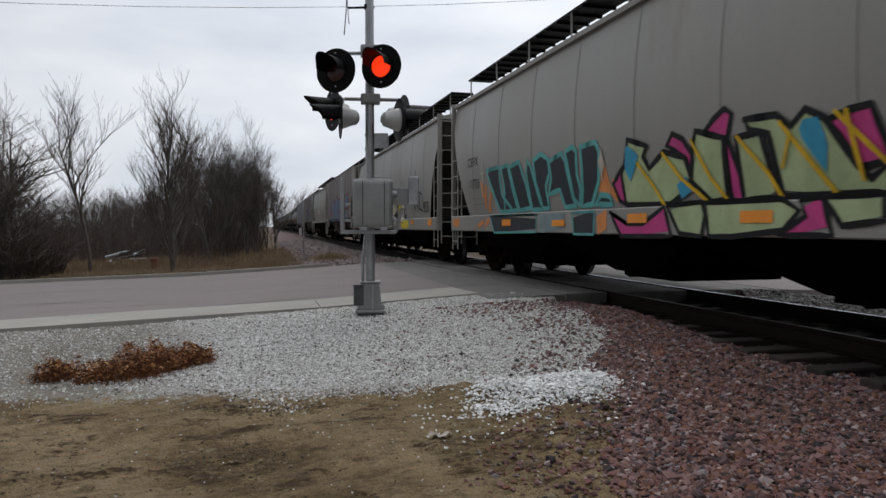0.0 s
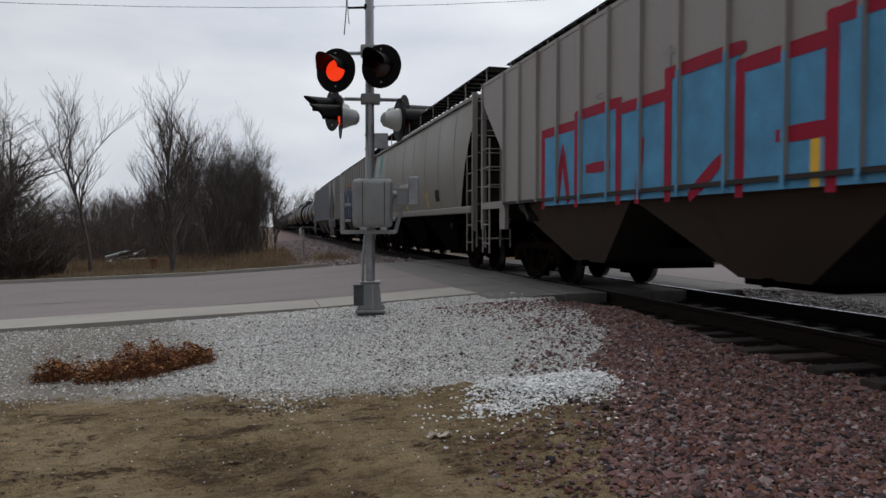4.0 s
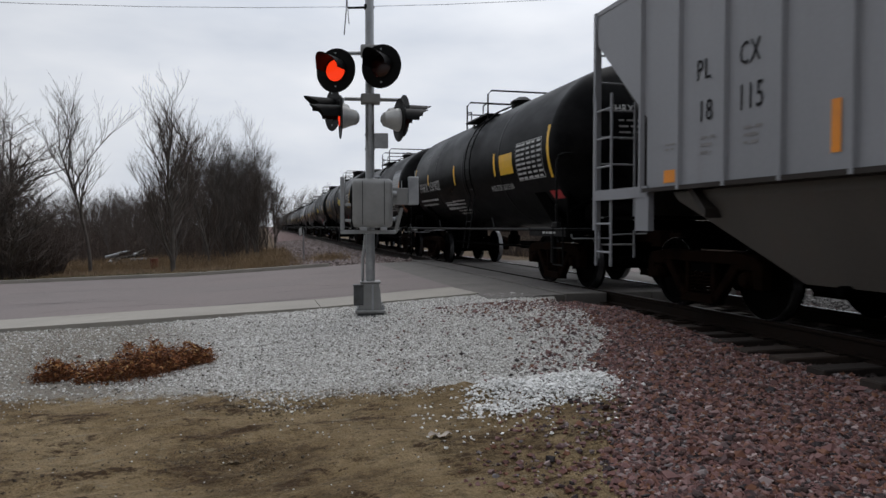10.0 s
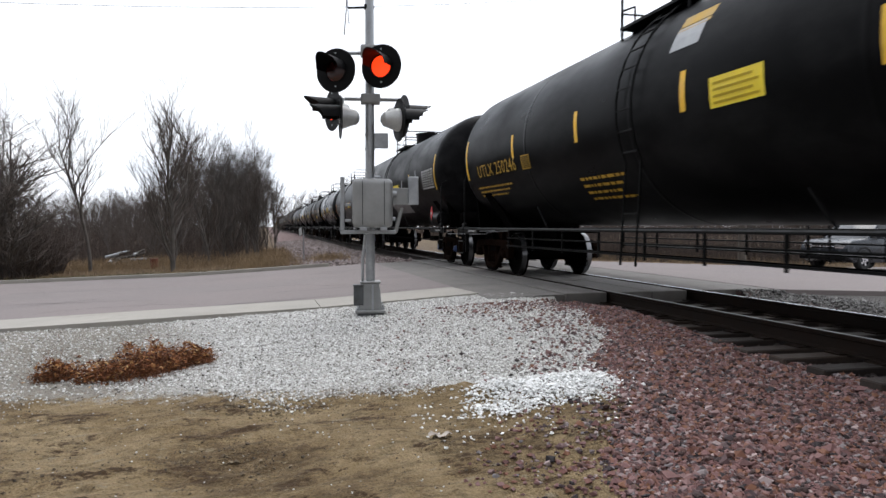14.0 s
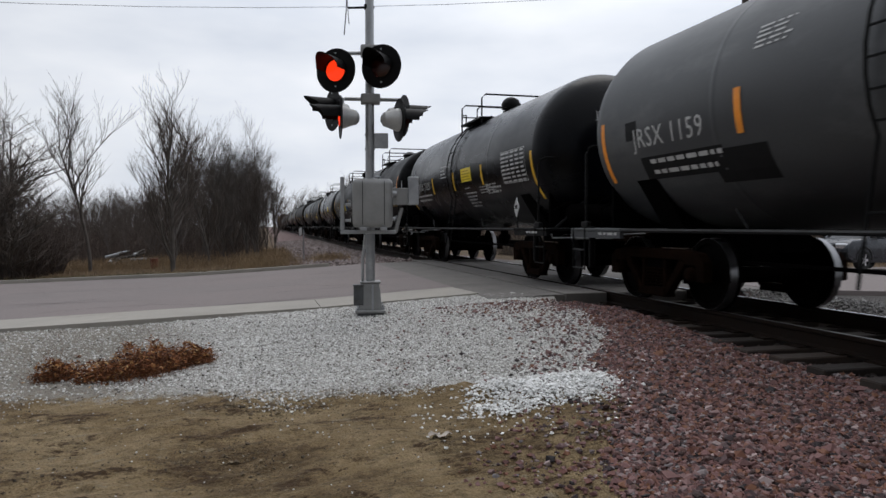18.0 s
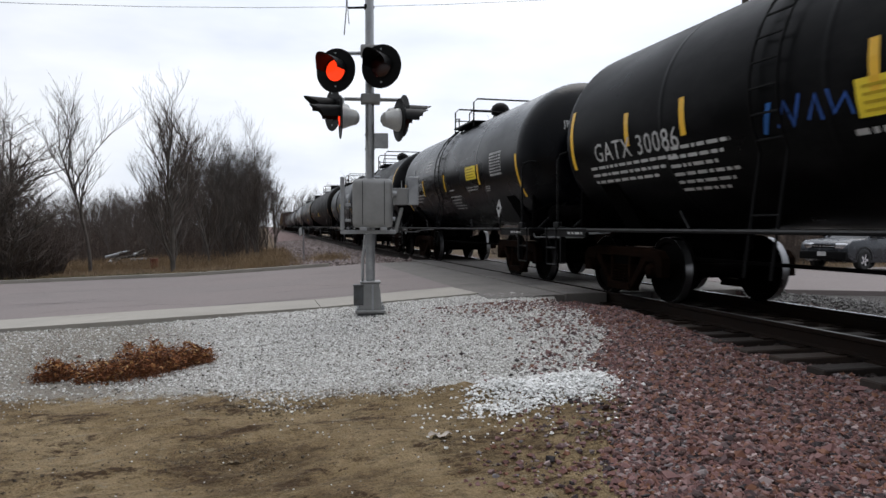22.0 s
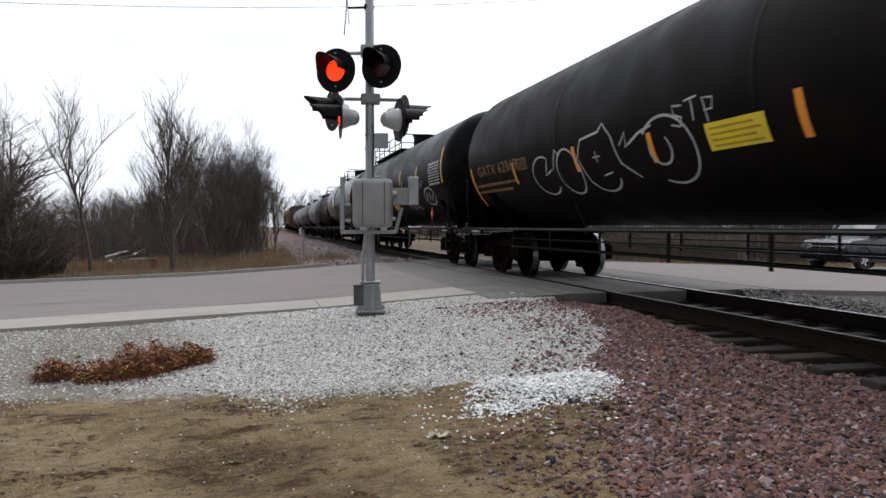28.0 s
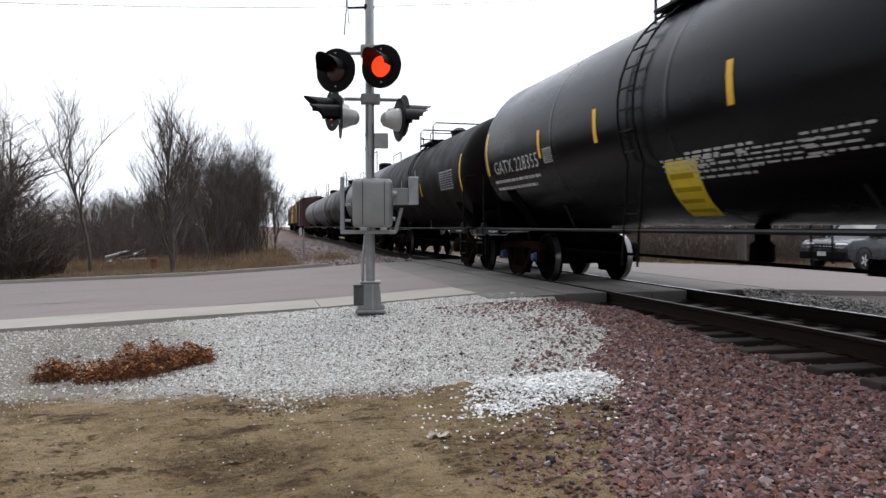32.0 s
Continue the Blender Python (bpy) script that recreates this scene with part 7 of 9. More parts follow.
            prism(bm, [(s * (w + 0.015), y - 0.038), (s * (w + 0.07), y - 0.022), (s * (w + 0.07), y + 0.022), (s * (w + 0.015), y + 0.038)], "z", z0 - 0.05, z1 - 0.02)
            part("rib", bm, rib_paint or paint, car)
        bm = box(bmesh.new(), s * w - 0.06, s * w + 0.045, -half + inset - 0.05, half - inset + 0.05, z0 - 0.05, z0 + 0.0)
        part("bottom_rail", bm, M["shaded_hopper_rust"], car)
    bm = bmesh.new()
    prism(bm, [(-w - 0.03, z1 - 0.06), (w + 0.03, z1 - 0.06), (w + 0.03, z1), (0.5, z1 + 0.14), (-0.5, z1 + 0.14), (-w - 0.03, z1)], "y", -half + 0.02, half - 0.02)
    part("roof", bm, paint, car)
    # sloping end sheets, in rust darkened for the shade on their undersides
    for d in (-1, 1):
        bm = bmesh.new()
        prism(bm, [(d * (half - 0.1), 3.60), (d * (half - 0.1), z1 - 0.06), (d * (half - 0.15), z1 - 0.06), (d * (half - 0.15), 3.62), (d * (half - 2.6), 1.25), (d * (half - 2.6), 1.15)], "x", -w + 0.02, w - 0.02)
        part("end_slope", bm, M["shaded_hopper_rust"], car)
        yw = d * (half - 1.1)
        part("end_web", box(bmesh.new(), -w + 0.1, w - 0.1, yw - 0.02, yw + 0.02, 1.2, 2.58), M["shaded_hopper_rust"], car)
        part("end_strut", box(bmesh.new(), -0.06, 0.06, d * (half - 0.2) - 0.05, d * (half - 0.2) + 0.05, 1.2, 3.55), M["shaded_hopper_rust"], car)
    pockets(car, half, z0 - 0.06, 0.48, M["shaded_hopper_rust"], 3, sides=bay_paint)
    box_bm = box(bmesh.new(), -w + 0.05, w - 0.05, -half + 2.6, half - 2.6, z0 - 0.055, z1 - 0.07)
    part("body_core", box_bm, M["shaded_hopper_rust"], car)
    part("centre_sill", box(bmesh.new(), -0.26, 0.26, -half + 0.3, half - 0.3, 0.74, 1.02), M["underside"], car)
    hatches_and_walk(car, half, z1 + 0.12, paint)
    for d in (-1, 1):
        end_cage(car, d * (half - 0.05), -d, w, 1.0, z1, paint)
        for s in (-1, 1):
            bm = box(bmesh.new(), s * w - 0.05, s * w + 0.05, min(d * (half - 1.5), d * (half - 0.08)), max(d * (half - 1.5), d * (half - 0.08)), 1.42, 1.56)
            part("side_sill", bm, paint, car)
            bm = box(bmesh.new(), s * w - 0.04, s * w + 0.04, d * (half - 1.36) - 0.16, d * (half - 1.36) + 0.16, 1.0, 1.42)
            part("jacking_pad", bm, paint, car)
        add_truck(car, d * (half - 1.75))
        part("coupler", COUPLER, None, car, at=(0, d * (half - 0.15), 0, 0, 0, 0 if d < 0 else 180))
    return car, flat_side(w + 0.022)


def smooth_hopper(lead, trail, paint, label, w=1.60, z0=1.30, z1=3.95, sill=(0.95, 1.30), belly=0.16, sill_paint=None):
    """Covered hopper with bowed, plate-steel sides that taper away at the ends."""
    mid, half = (lead + trail) / 2, (trail - lead) / 2
    car = car_at(mid, trail - lead, "covered_hopper_car", label)
    put = bowed_side(w, z0, z1, belly)

    def reach(v):
        t = (v - z0) / (z1 - z0)
        return half - 0.08 - 1.22 * max(0.0, 1 - t / 0.82) ** 1.15
    n, m = 14, 30
    for sgn in (-1, 1):
        verts, faces = [], []
        for i in range(n + 1):
            v = z0 + (z1 - z0) * i / n
            x = -put(0, v, 0)[0] * sgn
            r = reach(v)
            verts += [(x, -r + 2 * r * j / m, v) for j in range(m + 1)]
        for i in range(n):
            for j in range(m):
                a = i * (m + 1) + j
                q = (a, a + 1, a + m + 2, a + m + 1)
                faces.append(q if sgn < 0 else q[::-1])
        part("side_wall", raw("side_wall", verts, faces, paint, True), None, car)
        bm = round_off(box(bmesh.new(), sgn * (w - 0.02) - 0.05, sgn * (w - 0.02) + 0.05, -half + 0.1, half - 0.1, *sill), 0.015, 1)
        part("side_sill", bm, sill_paint or paint, car)
        bm = bmesh.new()
        xe = w - belly + belly * math.sin(math.pi * 0.92)
        prism(bm, [(sgn * (xe - 0.03), z1 - 0.02), (sgn * (xe + 0.07), z1 - 0.02), (sgn * (xe + 0.08), z1 + 0.05), (sgn * (xe - 0.02), z1 + 0.10)], "y", -half + 0.06, half - 0.06)
        part("eave", bm, paint, car)
        # plate seams
        for k in range(1, 9):
            y = -half + 2 * half * k / 9
            bm = bmesh.new()
            rows = []
            for i in range(9):
                v = z0 + 0.02 + (z1 - z0 - 0.03) * i / 8
                x = (-put(0, v, 0.004)[0]) * sgn
                rows.append((bm.verts.new((x, y - 0.010, v)), bm.verts.new((x + sgn * 0.006, y, v)), bm.verts.new((x, y + 0.010, v))))
            for a, b in zip(rows, rows[1:]):
                bm.faces.new((a[0], a[1], b[1], b[0]))
                bm.faces.new((a[1], a[2], b[2], b[1]))
            part("seam", bm, paint, car)
    xe = w - belly + belly * math.sin(math.pi * 0.92)
    bm = prism(bmesh.new(), [(-xe, z1 - 0.03), (xe, z1 - 0.03), (xe, z1 + 0.06), (0.6, z1 + 0.24), (-0.6, z1 + 0.24), (-xe, z1 + 0.06)], "y", -half + 0.07, half - 0.07)
    part("roof", bm, paint, car)
    for d in (-1, 1):
        bm = bmesh.new()
        prism(bm, [(d * (half - 0.12), 3.1), (d * (half - 0.12), z1 - 0.03), (d * (half - 0.2), z1 - 0.03), (d * (half - 0.2), 3.12), (d * (half - 2.6), 1.1), (d * (half - 2.6), 1.0)], "x", -w + belly + 0.02, w - belly - 0.02)
        part("end_slope", bm, M["shaded_hopper_rust"], car)
        yw = d * (half - 1.0)
        part("end_web", box(bmesh.new(), -w + 0.2, w - 0.2, yw - 0.02, yw + 0.02, 1.0, 2.33), M["shaded_hopper_rust"], car)
        part("end_strut", box(bmesh.new(), -0.06, 0.06, d * (half - 0.2) - 0.05, d * (half - 0.2) + 0.05, 1.16, 3.08), M["shaded_hopper_rust"], car)
    part("body_core", box(bmesh.new(), -w + belly + 0.04, w - belly - 0.04, -half + 2.6, half - 2.6, z0 - 0.1, z1 - 0.04), M["shaded_hopper_rust"], car)
    # bays share the underframe colour, with the shade under the body painted in
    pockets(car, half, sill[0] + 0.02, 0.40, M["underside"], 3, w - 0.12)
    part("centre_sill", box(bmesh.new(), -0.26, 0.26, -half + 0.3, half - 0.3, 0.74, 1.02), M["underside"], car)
    hatches_and_walk(car, half, z1 + 0.22, paint, 0.46, 1.2)
    for d in (-1, 1):
        end_cage(car, d * (half - 0.05), -d, w - 0.04, 0.95, z1 + 0.1, paint)
        add_truck(car, d * (half - 1.75))
        part("coupler", COUPLER, None, car, at=(0, d * (half - 0.15), 0, 0, 0, 0 if d < 0 else 180))
    return car, put


def box_car(lead, trail, paint, label):
    mid, half = (lead + trail) / 2, (trail - lead) / 2
    car = car_at(mid, trail - lead, "boxcar", label)
    part("body", round_off(box(bmesh.new(), -1.55, 1.55, -half, half, 1.1, 4.5), 0.03, 1), paint, car)
    part("roof", prism(bmesh.new(), [(-1.58, 4.5), (1.58, 4.5), (0, 4.75)], "y", -half, half), M["palegrey"], car)
    for s in (-1, 1):
        part("sliding_door", box(bmesh.new(), s * 1.58 - 0.03, s * 1.58 + 0.03, -1.5, 1.5, 1.15, 4.3), paint, car)
        for k in range(10):
            y = -half + 0.2 + (2 * half - 0.4) * k / 9
            if abs(y) > 1.6:
                part("rib", box(bmesh.new(), s * 1.58 - 0.03, s * 1.58 + 0.03, y - 0.05, y + 0.05, 1.1, 4.45), paint, car)
    part("end_ladder", rungs(bmesh.new(), -1.4, -half - 0.05, -0.9, -half - 0.05, 0.7, 4.4, 9), paint, car)
    for k in range(6):
        part("end_rib", box(bmesh.new(), -1.4, 1.4, -half - 0.04, -half + 0.01, 1.5 + 0.5 * k, 1.62 + 0.5 * k), paint, car)
    part("centre_sill", box(bmesh.new(), -0.26, 0.26, -half + 0.1, half - 0.1, 0.74, 1.09), M["underside"], car)
    for d in (-1, 1):
        add_truck(car, d * (half - 2.0), far=True)
        part("coupler", COUPLER, None, car, at=(0, d * half, 0, 0, 0, 0 if d < 0 else 180))
    return car


def locomotive(lead, trail, label):
    mid, half = (lead + trail) / 2, (trail - lead) / 2
    car = car_at(mid, trail - lead, "locomotive", label, "locomotive")
    part("frame", box(bmesh.new(), -1.5, 1.5, -half, half, 1.2, 1.6), M["underside"], car)
    part("long_hood", round_off(box(bmesh.new(), -1.0, 1.0, -half + 1.2, half - 5.2, 1.6, 4.3), 0.08, 1), M["locoyellow"], car)
    part("radiator", round_off(box(bmesh.new(), -1.5, 1.5, -half + 1.6, -half + 5.5, 3.6, 4.7), 0.08, 1), M["locoyellow"], car)
    cab = part("cab", round_off(box(bmesh.new(), -1.5, 1.5, half - 5.2, half - 2.8, 1.6, 4.6), 0.06, 1), M["locoyellow"], car)
    for s in (-1, 1):
        part("window", box(bmesh.new(), s * 1.5 - 0.01, s * 1.5 + 0.01, half - 4.8, half - 3.2, 3.2, 4.1), M["glass"], cab)
        bm = bmesh.new()
        tube(bm, [(s * 1.45, -half + 0.2, 2.6), (s * 1.45, half - 0.2, 2.6)], 0.02, 4)
        for k in range(10):
            y = -half + 0.3 + (2 * half - 0.6) * k / 9
            tube(bm, [(s * 1.45, y, 1.6), (s * 1.45, y, 2.6)], 0.02, 4)
        part("handrail", bm, M["locoyellow"], car)
    part("nose", round_off(box(bmesh.new(), -0.9, 0.9, half - 2.8, half - 0.8, 1.6, 3.2), 0.1, 1), M["locoyellow"], car)
    part("fuel_tank", round_off(box(bmesh.new(), -1.4, 1.4, -2.5, 2.5, 0.45, 1.2), 0.15, 2), M["underside"], car)
    for d in (-1, 1):
        add_truck(car, d * (half - 4.0), far=True)
        part("coupler", COUPLER, None, car, at=(0, d * half, 0, 0, 0, 0 if d < 0 else 180))
    return car


def on_ribs(car, ys, w, v0, v1, rgb):
    """Paint that runs over the ribs of a ribbed side."""
    for y in ys:
        bm = box(bmesh.new(), -(w + 0.074), -(w + 0.071), y - 0.024, y + 0.024, v0, v1)
        part("painted_rib", bm, spray(rgb), car)


BLACK, TEAL, DARK = (0.012, 0.012, 0.013), (0.11, 0.36, 0.34), (0.035, 0.04, 0.045)
GREEN, PINK, BLUE = (0.38, 0.45, 0.25), (0.52, 0.06, 0.22), (0.05, 0.30, 0.46)
OCHRE, PEACH = (0.62, 0.38, 0.02), (0.62, 0.24, 0.08)
CREAM, LEMON, CRIMSON = (0.50, 0.44, 0.36), (0.62, 0.50, 0.03), (0.30, 0.012, 0.035)
SKY, NAVY, AQUA, ROSE = (0.09, 0.28, 0.46), (0.012, 0.035, 0.11), (0.33, 0.50, 0.52), (0.55, 0.09, 0.14)


def art_one(c, p):
    """Dark letters outlined in teal, then large pale green letters with pink behind."""
    sill = flat_side(1.634)
    letters(c, p, [[(-0.15, 2.04), (0.06, 1.91), (0.23, 1.5), (-0.08, 1.36), (-0.24, 1.7)],
        [(0.23, 1.72), (0.4, 1.66), (0.35, 1.38), (0.21, 1.44)]], PEACH, lift=0.006)
    for dark in ([[(-5.2, 2.23), (-4.41, 2.24), (-4.34, 1.68), (-3.77, 1.34), (-4.54, 1.35), (-4.97, 1.9)],
        [(-4.28, 2.22), (-3.9, 2.24), (-3.72, 1.81), (-3.54, 1.36), (-4.27, 1.34), (-4.15, 1.84)],
        [(-3.81, 2.19), (-3.27, 2.25), (-3.01, 1.86), (-2.85, 1.39), (-3.42, 1.35)],
        [(-2.93, 2.03), (-2.86, 2.22), (-2.71, 2.13), (-2.33, 1.35), (-2.8, 1.35)],
        [(-2.57, 2.21), (-2.22, 2.29), (-1.92, 2.18), (-1.88, 1.95), (-2.08, 1.74), (-2.03, 1.36), (-2.29, 1.36), (-2.52, 1.82)]],
        [[(-1.88, 2.13), (-1.39, 2.22), (-1.25, 2.09), (-1.04, 1.45), (-0.97, 1.37), (-1.38, 1.36), (-1.53, 1.65), (-1.99, 1.59), (-1.84, 1.85)],
        [(-1.22, 2.23), (-0.99, 2.28), (-0.83, 2.2), (-0.85, 1.84), (-0.76, 1.63), (-0.85, 1.38), (-1.04, 1.49)],
        [(-0.68, 2.25), (-0.19, 2.26), (-0.08, 2.12), (-0.15, 1.7), (-0.43, 1.38), (-0.78, 1.36), (-0.7, 1.59), (-0.66, 1.94)],
        [(-0.32, 1.37), (-0.12, 1.51), (0.13, 1.48), (0.18, 1.36)]]):
        letters(c, p, dark, DARK, TEAL, 0.085, lift=0.008)
    letters(c, p, [[(2.37, 2.07), (2.58, 2.21), (2.75, 2.28), (2.86, 2.21), (2.78, 1.97), (2.94, 1.59), (2.98, 1.32), (2.78, 1.33), (2.73, 1.98)],
        [(1.65, 2.02), (1.77, 2.14), (1.97, 2.06), (2.14, 1.87), (2.1, 1.57), (2.03, 1.82)],
        [(0.27, 1.64), (0.53, 1.83), (0.58, 1.34), (0.4, 1.41)],
        [(1.44, 1.59), (1.73, 1.63), (1.73, 1.32), (1.5, 1.35)],
        [(4.15, 1.97), (4.37, 2.02), (4.59, 2.03), (4.72, 1.71), (4.73, 1.57), (4.46, 1.54)],
        [(3.72, 1.63), (3.9, 1.68), (4.15, 1.34), (3.97, 1.33)]], PINK, BLACK, 0.07, lift=0.008)
    letters(c, p, [[(0.74, 2.19), (1.2, 2.06), (1.1, 1.94), (1.23, 1.77), (1.58, 1.95), (2.01, 1.84), (2.1, 1.6), (1.85, 1.4), (1.64, 1.32), (0.58, 1.34), (0.53, 1.76), (0.65, 1.9)],
        [(2.25, 2.11), (2.72, 1.98), (2.72, 1.34), (2.45, 1.32), (2.11, 1.56), (2.19, 1.99)],
        [(2.93, 1.96), (3.29, 1.97), (3.49, 1.33), (2.98, 1.32)],
        [(3.08, 2.12), (3.52, 2.1), (3.71, 1.97), (3.89, 2.1), (4.11, 1.99), (4.43, 1.56), (4.56, 1.44), (4.73, 1.54), (4.73, 1.32), (3.73, 1.33), (3.55, 1.34), (3.41, 1.94), (3.13, 2.01)]], GREEN, BLACK, 0.075, lift=0.017)
    letters(c, p, [[(3.86, 2.01), (4.04, 2.01), (4.14, 1.79), (4.1, 1.52), (3.92, 1.74), (3.8, 1.9)],
        [(0.7, 2.12), (1.02, 1.98), (0.9, 1.79), (0.76, 1.64), (0.64, 1.82)],
        [(1.81, 1.56), (2.03, 1.63), (2.12, 1.42), (1.89, 1.37)]], BLUE, lift=0.027)
    letters(c, p, [[(-0.02, 2.2), (0.03, 2), (0.11, 1.92), (0.02, 1.89), (-0.04, 1.68), (-0.09, 1.91), (-0.17, 1.95), (-0.07, 2)]], CREAM, lift=0.018)
    tag_art(c, p, [[(2.17, 2.01), (2.48, 1.58), (2.78, 1.29)],
        [(2.96, 1.96), (3.39, 1.56), (3.71, 1.08)],
        [(3.58, 2.02), (4.21, 1.33), (4.4, 1.08)],
        [(4.25, 2.02), (4.73, 1.56)],
        [(4.36, 2.01), (4.49, 1.45)],
        [(0.98, 1.86), (1.33, 1.55), (1.65, 1.17)],
        [(1.58, 1.93), (1.93, 1.61), (2.41, 1.32)],
        [(3.69, 1.88), (3.59, 1.62)]], [(0.05, OCHRE, 0, 0)], lift=0.034)
    letters(c, sill, [[(-4.85, 1.27), (-2.32, 1.26), (-2.35, 0.96), (-4.58, 0.93)],
        [(-0.88, 1.26), (-0.13, 1.27), (-0.15, 0.94), (-0.82, 0.94)]], DARK, TEAL, 0.04, lift=0.003)
    letters(c, sill, [[(-2.21, 1.26), (-1.15, 1.26), (-1.21, 0.96), (-2.17, 0.95)]], (0.20, 0.26, 0.27), lift=0.003)
    letters(c, sill, [[(-0.08, 1.27), (0.24, 1.28), (0.23, 0.98), (-0.02, 0.94)],
        [(-7.73, 1.25), (-7.14, 1.25), (-7.14, 1.05), (-7.65, 1.05)]], PEACH, lift=0.003)
    letters(c, sill, [[(0.34, 1.25), (0.8, 1.09), (1.21, 1.09), (1.68, 1.29), (1.83, 0.94), (0.65, 0.93)],
        [(3.9, 1.29), (4.15, 1.31), (4.26, 0.98), (3.59, 0.97), (3.79, 1.06), (3.96, 1.15)]], PINK, BLACK, 0.06, lift=0.003)
    letters(c, sill, [[(1.75, 1.3), (2.43, 1.32), (2.49, 1.18), (2.42, 0.95), (2.01, 0.97)],
        [(2.49, 1.31), (3.66, 1.31), (3.88, 1.2), (3.68, 1.02), (2.94, 0.95), (2.56, 0.95)],
        [(4.17, 1.31), (4.78, 1.31), (4.79, 1.1), (4.37, 1.06)]], GREEN, BLACK, 0.06, lift=0.005)
    tag_art(c, p, [[(-5.45, 1.5), (-5.35, 1.85)], [(-5.2, 1.42), (-5.05, 1.7)], [(-5.55, 1.75), (-5.6, 1.95)]], [(0.15, PEACH, 0, 0)], lift=0.007)
    tag_art(c, p, [[(-5.5, 2.0), (-5.5, 2.4)], [(-5.62, 2.2), (-5.38, 2.2)]], [(0.06, CREAM, 0, 0)], lift=0.012)
    tag_art(c, sill, [[(-5.6, 1.08), (-5.35, 1.14)], [(-5.1, 1.1), (-4.95, 1.18)]], [(0.14, PEACH, 0, 0)], lift=0.004)


def art_two(c, p):
    """Cream letters in black outline, one of them yellow, running over the wall and the sill."""
    def both(s, v, off=0.004):
        return flat_side(1.634)(s, v, off) if v < 1.29 else p(s, v, off)
    small = [[(-4.64, 1.01), (-4.81, 1.76), (-4.16, 1.82), (-3.98, 1.55), (-4.57, 1.46), (-3.83, 1.22), (-4.04, 0.98), (-4.64, 1.01)],
        [(-3.31, 1.72), (-2.94, 1.46), (-3.11, 1.04), (-3.56, 1.01), (-3.7, 1.4), (-3.31, 1.72)],
        [(-2.64, 0.99), (-2.65, 1.89), (-1.95, 1.04), (-1.96, 1.9)],
        [(-1.71, 1.88), (-1.61, 1.17), (-1.29, 1.15), (-1.28, 1.93)],
        [(-0.65, 1.93), (-0.99, 1.76), (-0.67, 1.48), (-0.74, 1.18), (-1.15, 1.1)]]
    big = [[(-0.32, 2.01), (-0.23, 1.25), (0.23, 1.28)],
        [(0.48, 1.11), (0.67, 1.97), (1.16, 1.96), (1.28, 1.14)],
        [(0.54, 1.46), (1.25, 1.48)],
        [(1.38, 1.14), (1.41, 2), (1.71, 2), (1.81, 1.67), (1.47, 1.59), (1.97, 1.18)]]
    two = [[(2.05, 1.89), (2.43, 2.05), (2.56, 1.89), (2.42, 1.6), (2.11, 1.37), (2.12, 1.15), (2.85, 1.22)]]
    last = [[(3.18, 2.05), (2.9, 2.01), (2.95, 1.32), (3.2, 1.32)],
        [(2.92, 1.71), (3.19, 1.73)]]
    for group, w, fill_rgb in ((small, 0.26, CREAM), (big, 0.32, CREAM), (two, 0.38, LEMON), (last, 0.34, CREAM)):
        tag_art(c, both, group, [(w, BLACK, 0, 0), (w - 0.10, fill_rgb, 0, 0)], lift=0.008)
    tag_art(c, both, [[(a + 0.04, v) for a, v in small[3]], [(a + 0.05, v) for a, v in big[0]]], [(0.07, LEMON, 0, 0)], lift=0.030)
    tag_art(c, p, [[(-5.70, 1.82), (-5.58, 1.98), (-5.50, 1.80), (-5.40, 2.0), (-5.33, 1.82), (-5.22, 1.98), (-5.12, 1.78), (-5.02, 1.92)], [(-5.66, 1.74), (-5.4, 1.86), (-5.05, 1.76)], [(-5.44, 1.50), (-5.36, 1.64), (-5.28, 1.50), (-5.20, 1.64)], [(-5.42, 1.58), (-5.22, 1.56)]], [(0.06, (0.45, 0.06, 0.08), 0, 0)])
    tag_art(c, p, [[(4.5, 2.2), (4.9, 1.5), (5.0, 2.2), (5.3, 1.5), (5.2, 2.1), (5.6, 1.6)], [(5.0, 1.9), (5.7, 2.0), (5.4, 1.6), (5.9, 1.5)], [(5.5, 2.1), (6.0, 2.0), (6.1, 1.5)]], [(0.05, BLACK, 0, 0)])
    sill = flat_side(1.634)
    tag_art(c, sill, zigzag(1.7, 2.7, 1.0, 1.22, 4, random.Random(5)), [(0.05, (0.10, 0.30, 0.33), 0, 0)], lift=0.003)
    tag_art(c, sill, [[(2.75, 1.02), (2.9, 1.22), (3.0, 1.0), (3.1, 1.22)]], [(0.14, (0.45, 0.47, 0.50), 0, 0)], lift=0.003)
    tag_art(c, sill, [[(3.2, 1.12), (4.1, 1.12)]], [(0.26, LEMON, 0, 0)], lift=0.003)


def art_three(c, p):
    """A run of sky-blue block letters edged in crimson."""
    ys = [-6.88 + 0.86 * k for k in range(17)]
    tops = [(-4.9, -3.6, 2.60), (-3.6, -2.3, 2.72), (-2.3, -1.1, 2.62), (-1.1, 0.2, 2.85), (0.2, 1.4, 2.66), (1.4, 2.6, 2.82), (2.6, 3.8, 2.58), (3.8, 5.5, 2.80)]
    for a, b, top in tops:
        part("graffiti", rects(bmesh.new(), p, [(a, b - 0.02, 1.40, top)], 0.004), spray(SKY), c)
    for y in ys:
        for a, b, top in tops:
            if a <= -y < b:
                on_ribs(c, [y], 1.58, 1.40, top, SKY)
    edge = []
    for a, b, top in tops:
        edge.append([(a, 1.42), (a, top)])
        edge.append([(a, top), (b, top)])
    edge.append([(5.5, 1.40), (5.5, 2.84)])
